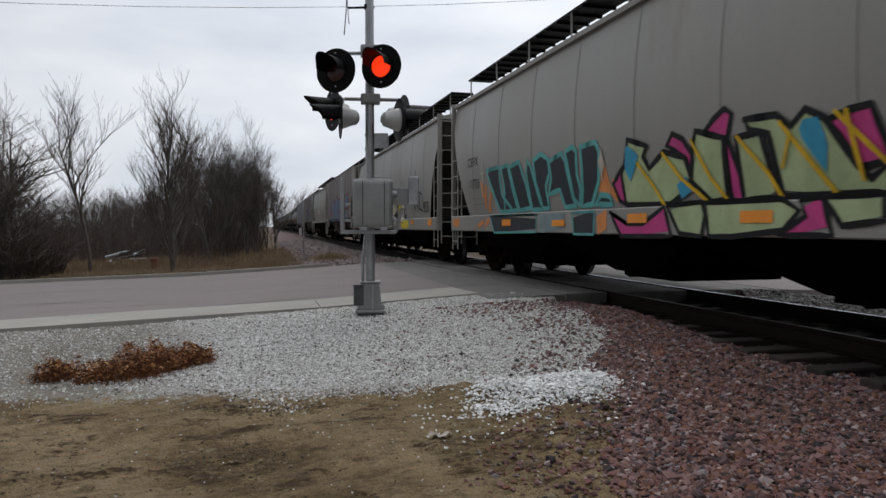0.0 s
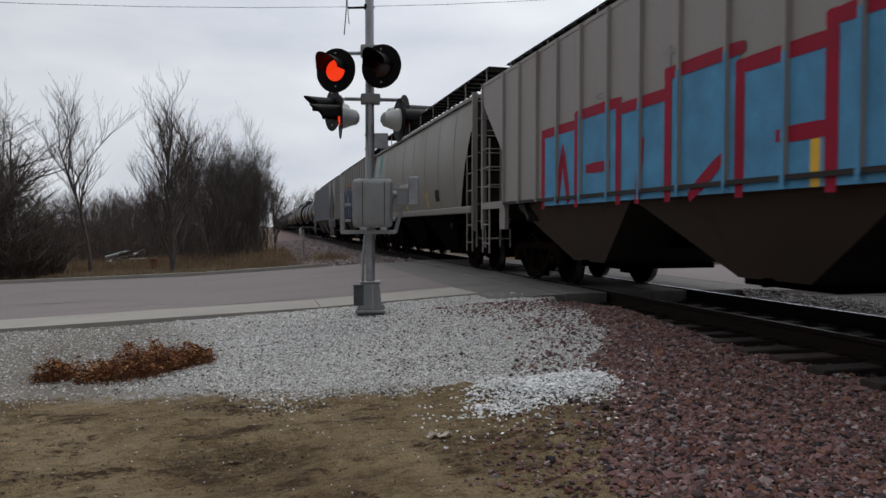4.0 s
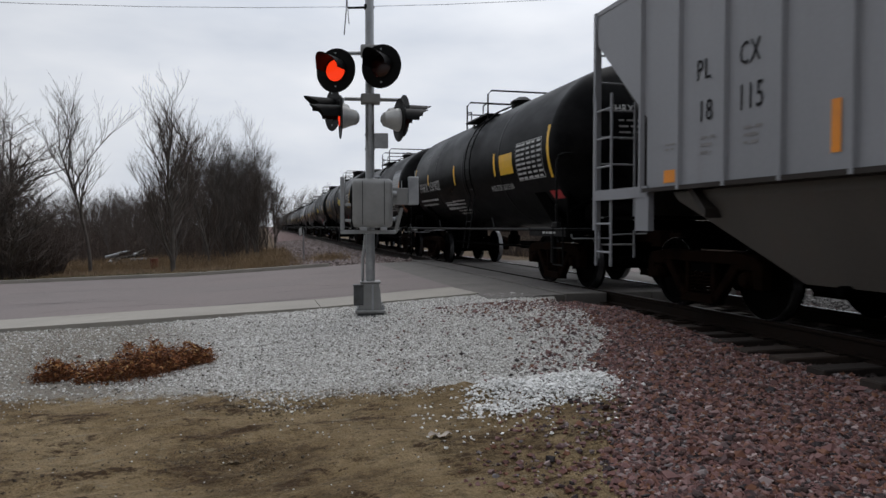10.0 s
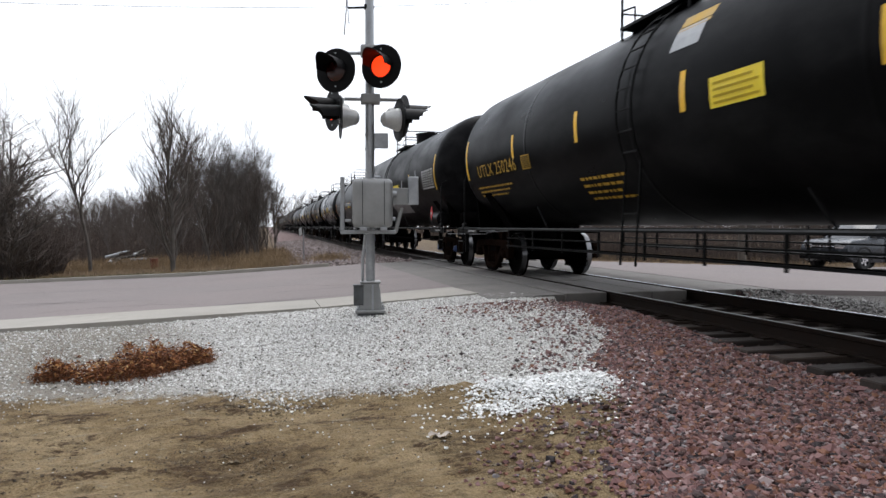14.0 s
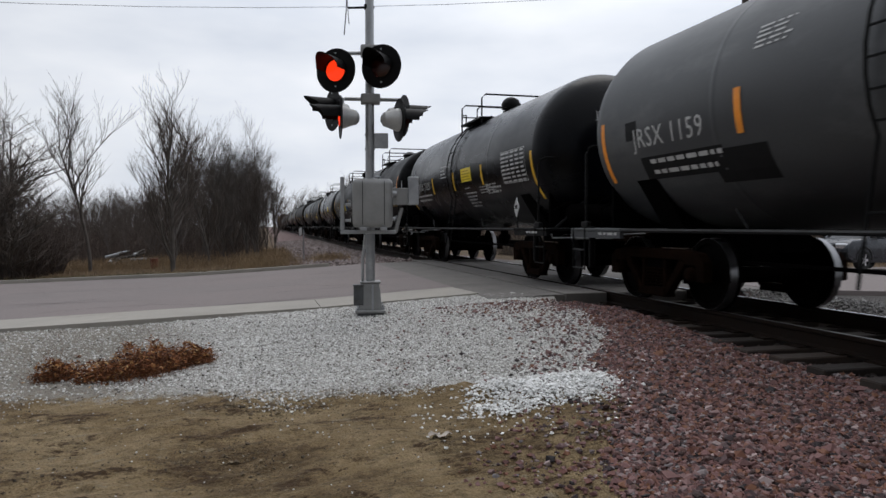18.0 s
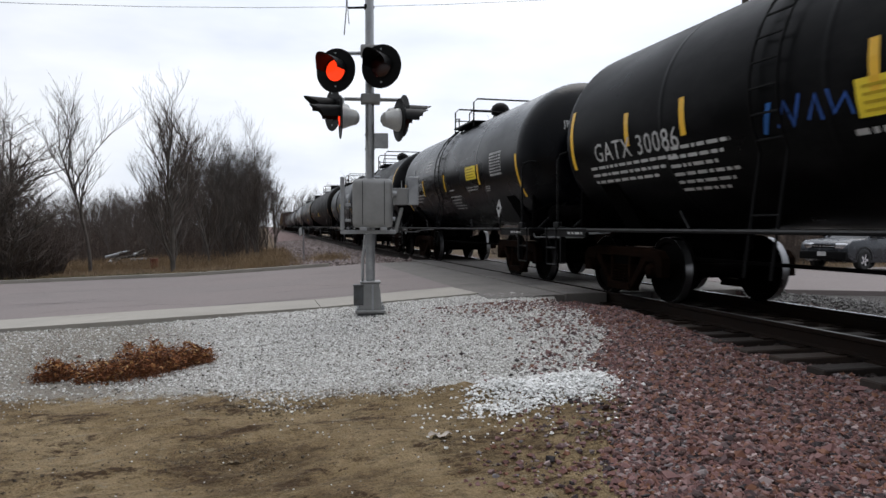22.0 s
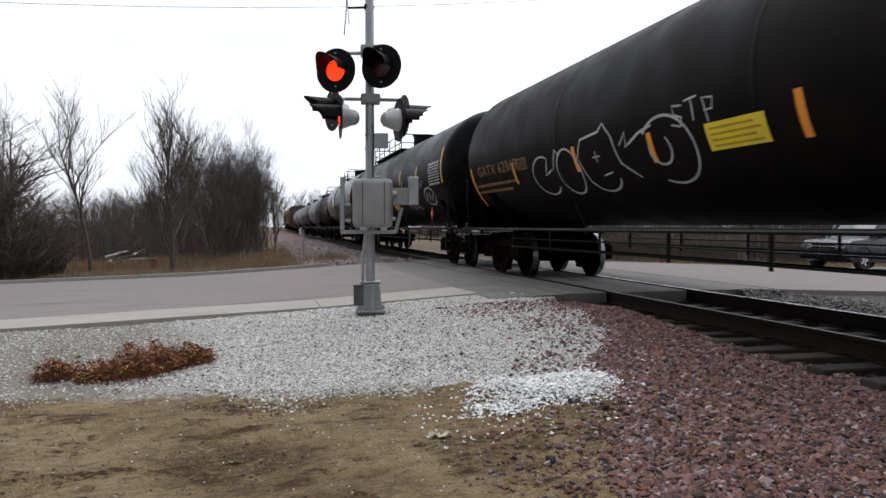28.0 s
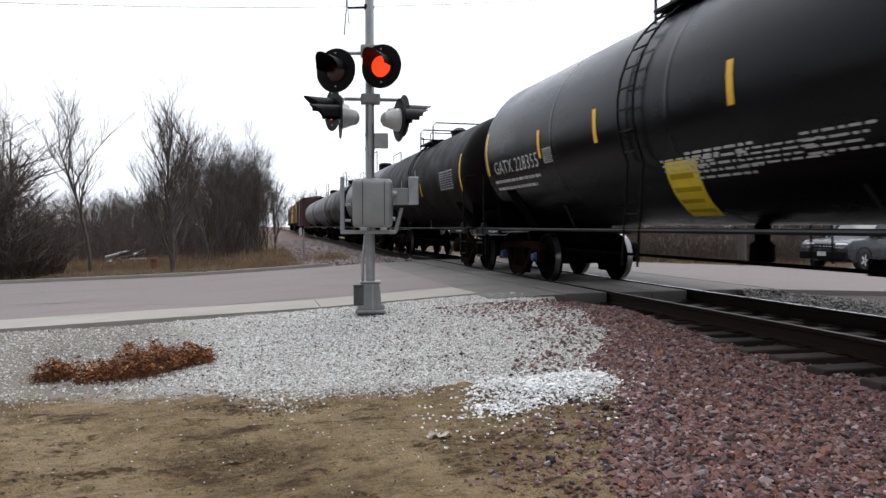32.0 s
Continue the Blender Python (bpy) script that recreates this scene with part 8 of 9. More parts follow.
    edge += [[(-4.3, 1.5), (-4.1, 2.3), (-3.9, 1.5)], [(-3.2, 1.9), (-2.6, 1.9)], [(-1.8, 1.42), (-1.7, 2.1)], [(0.8, 1.9), (1.4, 1.9)], [(2.8, 1.95), (3.7, 1.95)], [(4.2, 2.0), (5.4, 2.08)], [(-0.6, 1.42), (-0.1, 1.75)]]
    tag_art(c, p, edge, [(0.15, CRIMSON, 0, 0)], lift=0.008)
    tag_art(c, p, [[(6.0, 2.25), (6.15, 2.6), (6.2, 2.2)], [(6.0, 2.1), (6.3, 2.12)]], [(0.07, CRIMSON, 0, 0)])
    bm = bmesh.new()
    bm.faces.new([bm.verts.new(p(6.85 + a, 1.82 + b, 0.006)) for a, b in ((0, -0.26), (0.24, 0), (0, 0.26), (-0.24, 0))])
    part("diamond_mark", bm, M["ink"], c)
    bm = bmesh.new()
    bm.faces.new([bm.verts.new(p(6.85 + a, 1.82 + b, 0.010)) for a, b in ((0, -0.17), (0.155, 0), (0, 0.17), (-0.155, 0))])
    part("diamond_mark", bm, M["offwhite"], c)


def art_four(c, p):
    """The teal emblem: two slanting strokes joined at the top and a third leg."""
    tag_art(c, p, [[(-6.0, 2.9), (-5.62, 3.45), (-5.42, 3.72), (-5.25, 3.80), (-5.18, 3.70), (-5.2, 3.4), (-5.3, 3.12), (-5.3, 2.96), (-5.16, 2.92)], [(-5.8, 2.9), (-5.5, 3.35), (-5.3, 3.6)]], [(0.14, (0.10, 0.34, 0.36), 0, 0)])


def height_spans(polys, s):
    """Where the upright line at s crosses filled outlines."""
    found = []
    for pts in polys:
        vs = sorted(b + (d - b) * (s - a) / (c - a) for (a, b), (c, d) in zip(pts, pts[1:] + pts[:1]) if (a > s) != (c > s))
        found += list(zip(vs[::2], vs[1::2]))
    return found


def art_five(c, p):
    """Navy bubble letters with light blue edges on a pale ground, a rose outline and yellow flames."""
    ys = [-6.97 + 0.84 * k for k in range(17)]
    flames = [[(-3.41, 2.72), (-3.5, 3.07), (-3.07, 3.26), (-1.73, 3.32), (-0.86, 3.36), (-0.43, 3.42), (0.07, 3.27), (-0.53, 3.08), (-0.98, 3.11), (-1.86, 3.14), (-2.71, 3.14)],
        [(0.99, 3.38), (1.29, 3.39), (1.82, 3.35), (2.65, 3.1), (2.6, 3.05), (2.06, 3.01), (1.82, 3.16), (1.14, 3.3)],
        [(3.2, 2.87), (3.24, 2.93), (3.64, 2.81), (3.64, 2.65), (3.24, 2.68), (3.07, 2.7)]]
    ground = [[(-3.06, 2.54), (-2.71, 3.07), (-0.98, 3.08), (0.07, 3.2), (1.14, 3.25), (2.06, 2.99), (3.07, 2.91), (3.03, 2.69), (3.64, 2.58), (3.67, 1.55), (-2.57, 1.54), (-2.7, 1.99)]]
    navy = [[(-3.02, 2.86), (-2.71, 3.01), (-1.97, 3.0), (-1.77, 2.89), (-1.82, 2.45), (-1.87, 2.14), (-1.86, 1.54), (-2.53, 1.55), (-2.6, 1.98), (-2.97, 2.24)],
        [(-1.72, 2.91), (-1.03, 2.93), (-0.8, 3.05), (-0.91, 2.78), (-1.09, 2.64), (-0.69, 2.61), (-0.63, 2.36), (-0.91, 2.31), (-1.14, 2.2), (-0.9, 2.21), (-0.51, 2.06), (-0.35, 1.55), (-1.7, 1.55), (-1.81, 1.92), (-1.51, 2.19), (-1.71, 2.5)],
        [(-0.72, 2.85), (-0.53, 3.02), (-0.27, 2.82), (-0.07, 2.59), (0.16, 3.03), (0.56, 3.2), (0.88, 3.08), (0.93, 2.89), (0.61, 2.75), (0.44, 2.6), (0.35, 2.38), (-0.11, 2.34), (-0.41, 2.28)]]
    navy += [[(-0.36, 2.25), (0.08, 2.39), (0.36, 2.28), (0.7, 2.33), (1.01, 2.28), (1.09, 2.14), (1.06, 1.55), (-0.25, 1.55), (-0.41, 1.97)],
        [(1.08, 2.82), (1.29, 3.09), (1.63, 3.11), (1.81, 2.98), (1.81, 2.56), (1.9, 2.31), (1.93, 2.15), (1.84, 2.04), (1.86, 1.54), (1.23, 1.55), (1.18, 2.13), (1.01, 2.41)],
        [(1.88, 2.83), (2.12, 2.94), (2.45, 2.91), (2.64, 2.79), (2.65, 2.54), (2.46, 2.29), (2.25, 2.1), (2.62, 2.28), (2.72, 2.17), (2.72, 1.93), (2.63, 1.83), (2.42, 1.78), (2.4, 1.64), (2.5, 1.55), (1.94, 1.56), (1.9, 1.84), (1.93, 2.15)],
        [(2.69, 2.43), (2.8, 2.54), (3.07, 2.6), (3.33, 2.53), (3.5, 2.32), (3.6, 2.09), (3.65, 1.56), (3.01, 1.55), (2.96, 1.73), (2.72, 1.82), (2.77, 2.13)]]
    holes = [[(-2.35, 2.63), (-2.13, 2.64), (-1.99, 2.54), (-2.06, 2.33), (-2.3, 2.24)],
        [(-0.03, 2.11), (0.15, 2.19), (0.13, 1.99), (0.32, 1.76), (0.09, 1.9), (-0.05, 1.78), (-0.01, 1.96)],
        [(2.5, 1.76), (2.63, 1.79), (2.77, 1.76), (2.82, 1.7), (2.7, 1.65), (2.55, 1.67)],
        [(-1.2, 1.88), (-0.98, 1.92), (-0.93, 1.77), (-1.1, 1.67), (-1.22, 1.77)],
        [(0.52, 2.63), (0.69, 2.72), (0.81, 2.47), (0.65, 2.38), (0.53, 2.21), (0.44, 2.36)]]
    shine = [[(-2.66, 2.88), (-2.28, 2.93), (-1.99, 2.91)],
        [(-1.59, 2.8), (-1.18, 2.83)],
        [(-0.53, 2.89), (-0.32, 2.75), (-0.16, 2.53)],
        [(0.43, 3.07), (0.72, 3.05), (0.85, 2.91), (0.81, 2.71)],
        [(1.19, 2.84), (1.43, 2.99), (1.63, 3.01), (1.74, 2.94), (1.74, 2.58), (1.76, 2.17), (1.82, 1.6)],
        [(1.92, 2.84), (2.24, 2.87), (2.45, 2.78), (2.55, 2.6), (2.44, 2.33), (2.22, 2.1)],
        [(0.98, 2.2), (1.04, 1.92), (1.03, 1.62)],
        [(2.57, 2.16), (2.66, 2.04), (2.63, 1.88)],
        [(2.45, 1.71), (2.5, 1.8), (2.68, 1.83), (2.84, 1.77), (2.92, 1.66), (2.78, 1.61)]]
    rose = [[(-2.71, 3.14), (-1.86, 3.14), (-0.98, 3.11), (-0.53, 3.08), (0.07, 3.25), (0.51, 3.33), (1.14, 3.3), (1.82, 3.16), (2.06, 3.01), (2.6, 3.05), (3.15, 2.95), (3.2, 2.87), (3.05, 2.7), (3.24, 2.68), (3.63, 2.63)],
        [(-2.71, 3.1), (-3.2, 2.56), (-2.7, 2.0)]]
    yellow = [[(2.71, 2.46), (2.94, 2.52), (3.2, 2.48), (3.39, 2.33), (3.52, 2.1), (3.58, 1.6)]]
    letters(c, p, flames, (0.40, 0.31, 0.03), lift=0.003)
    letters(c, p, ground, (0.36, 0.39, 0.39), lift=0.006)
    letters(c, p, [[(3.03, 2.66), (3.64, 2.60), (3.95, 2.48), (4.12, 2.28), (4.16, 1.56), (3.4, 1.55), (3.3, 2.3)]], AQUA, lift=0.009)
    tag_art(c, p, [[(3.6, 2.63), (3.92, 2.50), (4.11, 2.28), (4.17, 1.57)]], [(0.09, ROSE, 0, 0)], lift=0.012)
    letters(c, p, [[(2.60, 3.05), (2.87, 3.08), (3.18, 3.24), (3.35, 3.54), (3.52, 3.22), (3.64, 3.22), (3.85, 3.29), (3.98, 2.90), (4.03, 2.52), (3.62, 2.66), (3.1, 2.95)]], (0.40, 0.31, 0.03), lift=0.002)
    tag_art(c, p, rose, [(0.10, ROSE, 0, 0)], lift=0.012)
    letters(c, p, navy, NAVY, (0.03, 0.10, 0.17), 0.05, lift=0.014)
    letters(c, p, holes, (0.42, 0.45, 0.46), lift=0.022)
    tag_art(c, p, shine, [(0.055, (0.10, 0.21, 0.46), 0, 0)], lift=0.026)
    tag_art(c, p, yellow, [(0.055, (0.42, 0.36, 0.03), 0, 0)], lift=0.028)
    # the paint runs over the ribs
    for y in ys:
        for polys, rgb, proud in ((flames, (0.40, 0.31, 0.03), 0.0), (ground, (0.36, 0.39, 0.39), 0.002), (navy, NAVY, 0.004)):
            for v0, v1 in height_spans(polys, -y):
                part("painted_rib", box(bmesh.new(), -(1.652 + proud), -(1.650 + proud), y - 0.024, y + 0.024, v0, v1), spray(rgb), c)


def art_tags(c, p):
    tag_art(c, p, [[(-0.8, -0.42), (-0.7, -0.2), (-0.6, -0.45), (-0.5, -0.18)], [(-0.4, -0.4), (-0.3, -0.2), (-0.25, -0.42)], [(-0.15, -0.2), (-0.1, -0.4), (0.05, -0.25), (0.1, -0.42)]], [(0.045, (0.03, 0.09, 0.32), 0, 0)])
    tag_art(c, p, [[(1.0, -0.5), (1.1, -0.2), (1.3, -0.5), (1.4, -0.2)], [(1.5, -0.5), (1.7, -0.2), (1.8, -0.5)], [(1.9, -0.2), (2.1, -0.5), (2.3, -0.25)], [(-1.0, -0.45), (-0.9, -0.18), (-0.95, -0.3)]], [(0.07, (0.03, 0.12, 0.36), 0, 0)])


def loop(cx, cv, rx, rv, a0=0.0, a1=360.0, n=18):
    return [(cx + rx * math.cos(radians(a0 + (a1 - a0) * i / n)), cv + rv * math.sin(radians(a0 + (a1 - a0) * i / n))) for i in range(n + 1)]


def art_outline(c, p):
    """White outlined bubble letters and three small letters above."""
    pale = (0.42, 0.42, 0.42)
    tag_art(c, p, [loop(-5.55, -0.72, 0.5, 0.36, 60, 320), [(-5.3, -0.45), (-5.5, -0.7), (-5.2, -0.62)], loop(-4.55, -0.72, 0.42, 0.40, -150, 200), [(-4.75, -0.4), (-4.9, -0.3), (-5.1, -0.6)],
                   [(-3.95, -0.95), (-4.1, -0.5), (-3.9, -0.25), (-3.3, -0.2), (-3.15, -0.1), (-2.95, -0.3), (-2.85, -0.7), (-2.5, -0.95)], [(-3.6, -0.55), (-3.4, -0.55)], [(-3.5, -0.48), (-3.5, -0.62)], [(-3.45, -0.85), (-3.2, -0.82)],
                   loop(-3.5, -0.85, 0.45, 0.28, 200, 340), [(-2.75, -0.45), (-2.55, -0.3), (-2.6, -0.5), (-2.2, -0.35), (-1.9, -0.3)], loop(-1.65, -0.66, 0.58, 0.45, -120, 140), loop(-1.8, -0.62, 0.24, 0.2, -200, 40)], [(0.035, pale, 0, 0)])
    tag_art(c, p, [[(-1.2, -0.16), (-1.38, -0.14), (-1.36, -0.25), (-1.2, -0.3), (-1.25, -0.4), (-1.42, -0.36)], [(-1.12, -0.12), (-0.9, -0.1)], [(-1.0, -0.11), (-0.98, -0.35)], [(-0.72, -0.4), (-0.78, -0.14), (-0.6, -0.16), (-0.62, -0.28), (-0.75, -0.28)]], [(0.03, pale, 0, 0)])


def art_white_tags(c, p):
    pale = (0.34, 0.34, 0.35)
    tag_art(c, p, [loop(6.95, -0.72, 0.62, 0.27), [(6.5, -0.8), (6.7, -0.6), (6.8, -0.85), (7.0, -0.6), (7.1, -0.85), (7.4, -0.65)], [(3.6, -1.1), (3.8, -0.65), (4.2, -0.75), (3.9, -0.9), (4.4, -1.1), (4.7, -0.8), (5.1, -1.1)], [(3.7, -0.7), (4.6, -0.65), (4.9, -1.15)],
                   [(5.7, -0.45), (5.8, -0.2), (5.95, -0.42), (6.1, -0.2), (6.2, -0.4), (6.5, -0.22)]], [(0.06, pale, 0, 0)])


def make_train():
    """Every car in its order, with its own lettering, tape and spray paint."""
    c, p = smooth_hopper(1.3, 17.31, M["cream"], "cream covered hopper car covered in green and pink graffiti")
    art_one(c, p)
    words("CEFX", 0.20, p, -6.57, 2.39, M["ink"], c, width=0.77)
    words("11733", 0.22, p, -6.49, 1.89, M["ink"], c, width=0.70)
    small_print(c, p, -6.43, 1.65, [0.94], M["fadeink"], 0.047, 0.033, 11)
    small_print(c, p, -6.37, 1.52, [0.88], M["fadeink"], 0.050, 0.035, 11)
    patch(c, flat_side(1.646), "reflector", -4.09, -3.59, 1.07, 1.19, M["orange"])
    patch(c, flat_side(1.646), "reflector", -1.63, -1.14, 1.06, 1.16, M["orange"])
    patch(c, flat_side(1.646), "reflector", 0.83, 1.31, 1.1, 1.22, M["orange"])
    patch(c, flat_side(1.646), "reflector", 3.08, 3.55, 1.09, 1.21, M["orange"])
    c, p = smooth_hopper(18.66, 34.70, M["cream"], "cream covered hopper car with yellow and black outlined graffiti")
    art_two(c, p)
    words("CEFX", 0.21, p, -6.64, 2.36, M["ink"], c, width=0.79)
    words("11907", 0.20, p, -6.56, 1.91, M["ink"], c, width=0.69)
    for text, at, v, wide in (("LD LMT", -6.47, 1.64, 0.42), ("223300", -5.96, 1.64, 0.38), ("LT WT", -6.39, 1.48, 0.34), ("62700", -5.85, 1.48, 0.33)):
        words(text, 0.065, p, at, v, M["slate"], c, width=wide)
    # a small framed stencil
    for s0, s1, v0, v1 in ((-4.11, -3.84, 2.38, 2.40), (-4.11, -3.84, 2.12, 2.14), (-4.11, -4.09, 2.14, 2.38), (-3.86, -3.84, 2.14, 2.38)):
        patch(c, p, "stencil_frame", s0, s1, v0, v1, M["ink"])
    words("C", 0.10, p, -4.02, 2.18, M["ink"], c, width=0.09)
    data_panel(c, p, 6.02, 1.47, 0.68, 0.30, M["ink"])
    patch(c, flat_side(1.634), "reflector", -6.96, -6.58, 1.12, 1.27, M["orange"])
    patch(c, flat_side(1.634), "reflector", -4.47, -4.14, 1.12, 1.26, M["orange"])
    patch(c, flat_side(1.634), "reflector", -2.18, -1.77, 1.15, 1.27, M["orange"])
    patch(c, flat_side(1.634), "reflector", 0.18, 0.63, 1.13, 1.22, M["orange"])
    patch(c, flat_side(1.634), "reflector", 2.57, 3.01, 1.12, 1.24, M["orange"])
    patch(c, flat_side(1.634), "reflector", 6.96, 7.44, 1.08, 1.27, M["orange"])
    patch(c, flat_side(1.634), "reflector", 4.64, 5.04, 1.12, 1.26, M["orange"])
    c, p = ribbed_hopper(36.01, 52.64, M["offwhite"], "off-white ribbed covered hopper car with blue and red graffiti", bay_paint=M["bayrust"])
    art_three(c, p)
    words("s", 0.27, p, -3.01, 2.76, M["fadeink"], c, width=0.43)
    words("t", 0.46, p, -1.28, 2.83, M["fadeink"], c, width=0.45)
    words("o", 0.34, p, 1.54, 2.83, M["fadeink"], c, width=0.30)
    words("t", 0.45, p, 2.52, 2.82, M["fadeink"], c, width=0.23)
    words("A BILLION", 0.16, p, 6.98, 3.90, M["pinkpaint"], c, width=1.05)
    words("THE HARD", 0.17, p, 7.13, 3.69, M["pinkpaint"], c, width=0.91)
    words("WAY", 0.15, p, 7.36, 3.49, M["pinkpaint"], c, width=0.42)
    tape(c, p, 6.84, 1.46, 2.31, M["orange"])
    tape(c, p, 1.22, 1.40, 1.87, M["yellow"])
    tape(c, p, 4.70, 1.40, 1.94, M["yellow"])
    patch(c, p, "consolidated_stencil", 4.11, 4.47, 1.76, 1.98, M["ink"])
    c, p = smooth_hopper(53.3, 67.75, M["beige"], "weathered beige covered hopper car with a teal emblem", z0=1.5, sill=(1.36, 1.52), z1=3.95)
    art_four(c, p)
    words("ASHX", 0.27, p, -6.08, 2.47, M["ink"], c, width=0.82)
    words("1364", 0.29, p, -5.95, 2.00, M["ink"], c, width=0.69)
    small_print(c, p, -5.85, 1.81, [1.28, 1.13], M["fadeink"], 0.072, 0.051, 42)
    patch(c, p, "notice", -1.41, 0.38, 2.05, 2.43, M["white"])
    small_print(c, p, -1.29, 2.32, [1.59, 1.4, 1.21, 1.59], M["red"], 0.040, 0.028, 44)
    tape(c, p, -3.31, 1.54, 1.97, M["yellow"])
    tape(c, p, -0.36, 1.56, 2.00, M["yellow"])
    tape(c, p, 2.50, 1.58, 2.02, M["yellow"])
    tape(c, p, -6.17, 1.53, 2.45, M["yellow"])
    patch(c, p, "consolidated_stencil", 3.49, 3.95, 1.73, 2.04, M["ink"])
    data_panel(c, p, -3.62, 2.33, 0.24, 0.24, M["ink"])
    small_print(c, p, 1.51, 1.69, [0.72], M["fadeink"], 0.048, 0.033, 41)
    small_print(c, p, -0.05, 1.70, [0.78, 0.68], M["fadeink"], 0.033, 0.023, 42)
    c, p = ribbed_hopper(68.6, 85.90, M["greige"], "streaked grey ribbed covered hopper car with dark blue graffiti", ribs=(-6.97, 0.84, 17), bay_paint=M["bayrust"])
    art_five(c, p)
    patch(c, p, "letter_ground", -7.06, -6.56, 2.70, 3.15, M["slate"])
    words("F", 0.25, p, -6.91, 2.77, M["white"], c, width=0.22)
    patch(c, p, "letter_ground", -6.36, -5.87, 2.69, 3.14, M["slate"])
    words("E", 0.26, p, -6.21, 2.76, M["white"], c, width=0.22)
    patch(c, p, "letter_ground", -5.61, -5.08, 2.68, 3.17, M["slate"])
    words("E", 0.28, p, -5.44, 2.76, M["white"], c, width=0.24)
    patch(c, p, "letter_ground", -4.82, -4.27, 2.74, 3.19, M["slate"])
    words("D", 0.25, p, -4.64, 2.80, M["white"], c, width=0.25)
    words("PL", 0.25, p, -6.95, 2.13, M["fadeink"], c, width=0.42)
    words("CX", 0.28, p, -6.22, 2.12, M["fadeink"], c, width=0.37)
    words("20", 0.24, p, -6.94, 1.79, M["fadeink"], c, width=0.39)
    words("47", 0.26, p, -6.22, 1.75, M["fadeink"], c, width=0.33)
    tape(c, p, -7.21, 1.58, 2.09, M["yellow"])
    tape(c, p, -4.08, 1.56, 2.11, M["yellow"])
    tape(c, p, 5.93, 1.61, 2.16, M["yellow"])
    patch(c, p, "stencil_block", 4.63, 5.03, 1.81, 2.13, M["fadeink"])
    patch(c, p, "reflector", -6.86, -6.65, 1.58, 1.69, M["orange"])
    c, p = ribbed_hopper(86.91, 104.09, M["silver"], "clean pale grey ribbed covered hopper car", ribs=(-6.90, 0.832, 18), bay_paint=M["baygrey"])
    words("PL", 0.23, p, -6.09, 2.65, M["ink"], c, width=0.25)
    words("CX", 0.23, p, -5.37, 2.67, M["ink"], c, width=0.31)
    words("18", 0.23, p, -6.02, 2.20, M["ink"], c, width=0.21)
    words("115", 0.26, p, -5.35, 2.22, M["ink"], c, width=0.33)
    small_print(c, p, -6.02, 2.00, [0.25, 0.22, 0.19], M["fadeink"], 0.048, 0.034, 63)
    small_print(c, p, -5.30, 2.02, [0.29, 0.25, 0.22], M["fadeink"], 0.044, 0.031, 63)
    small_print(c, p, -6.72, 2.00, [0.2, 0.18], M["fadeink"], 0.034, 0.023, 62)
    patch(c, p, "stencil_block", 4.89, 5.30, 2.02, 2.25, M["fadeink"])
    tape(c, p, 3.25, 1.66, 2.14, M["orange"])
    tape(c, p, -4.11, 1.68, 2.13, M["orange"])
    patch(c, p, "reflector", -6.75, -6.51, 1.57, 1.72, M["orange"])
    small_print(c, p, -0.29, 2.19, [0.42, 0.37, 0.32], M["fadeink"], 0.049, 0.035, 63)
    small_print(c, p, 4.35, 2.00, [0.08], M["fadeink"], 0.042, 0.029, 61)
    c, p = tank_car(106.21, 117.20, M["black"], "black tank car with white lettering and yellow tape", ladder_at=-0.7, tape0=(0.10, 0.36, -0.56), tape1=(-0.2, 0.38, -0.55), truck_in=0.63, head=("FHRX 150902", -0.6, 0.34, 0.56, "white"))
    words("FHRX 150902", 0.27, p, -4.64, -0.39, M["white"], c, width=2.36)
    words("MOLTEN SULFUR", 0.12, p, 2.05, -0.66, M["white"], c, width=1.35)
    patch(c, p, "placard", 5.0, 5.45, -0.98, -0.80, M["red"])
    tape(c, p, -3.55, -0.20, 0.10, M["yellow"])
    tape(c, p, -0.71, -0.35, 0.14, M["yellow"])
    tape(c, p, 2.49, -0.34, 0.13, M["yellow"])
    small_print(c, p, -4.96, -0.69, [2.07, 1.82], M["white"], 0.086, 0.060, 72)
    small_print(c, p, -2.31, -0.82, [0.98, 0.86, 0.75], M["white"], 0.048, 0.034, 73)
    small_print(c, p, -1.50, -0.80, [1.13, 1.0, 0.86, 1.13, 1.0], M["white"], 0.059, 0.042, 75)
    patch(c, p, "warning_label", 2.81, 3.59, -0.35, 0.06, M["yellow"])
    data_panel(c, p, 3.82, -0.53, 1.31, 0.72, M["white"])
    small_print(c, p, -2.29, -0.90, [1.19, 1.05], M["white"], 0.082, 0.057, 72)
    c, p = tank_car(119.57, 130.59, M["black"], "dull black tank car with a large white data panel", stripe="orange", air_tank=True, ladder_at=-0.5, tape0=(0.22, 0.18, -0.84), tape1=(0.25, 0.13, -0.8), truck_in=0.66, head=("TILX 150741", -0.5, 0.27, 0.37, "white"))
    patch(c, p, "stencil_patch", 5.05, 5.55, -0.95, -0.8, M["rustpaint"])
    words("TILX 150741", 0.28, p, -4.65, -0.35, M["white"], c, width=1.84)
    for text, at, v, wide in (("LD LMT", -4.60, -0.62, 0.42), ("273200 LB", -4.00, -0.61, 0.70), ("101200 KG", -3.10, -0.59, 0.66), ("LT WT", -4.54, -0.82, 0.34), ("62800 LB", -3.92, -0.81, 0.62), ("28500 KG", -3.06, -0.79, 0.60)):
        words(text, 0.085, p, at, v, M["fadeink"], c, width=wide)
    tape(c, p, -2.86, -0.50, -0.03, M["orange"])
    tape(c, p, -1.0, -0.52, -0.05, M["orange"])
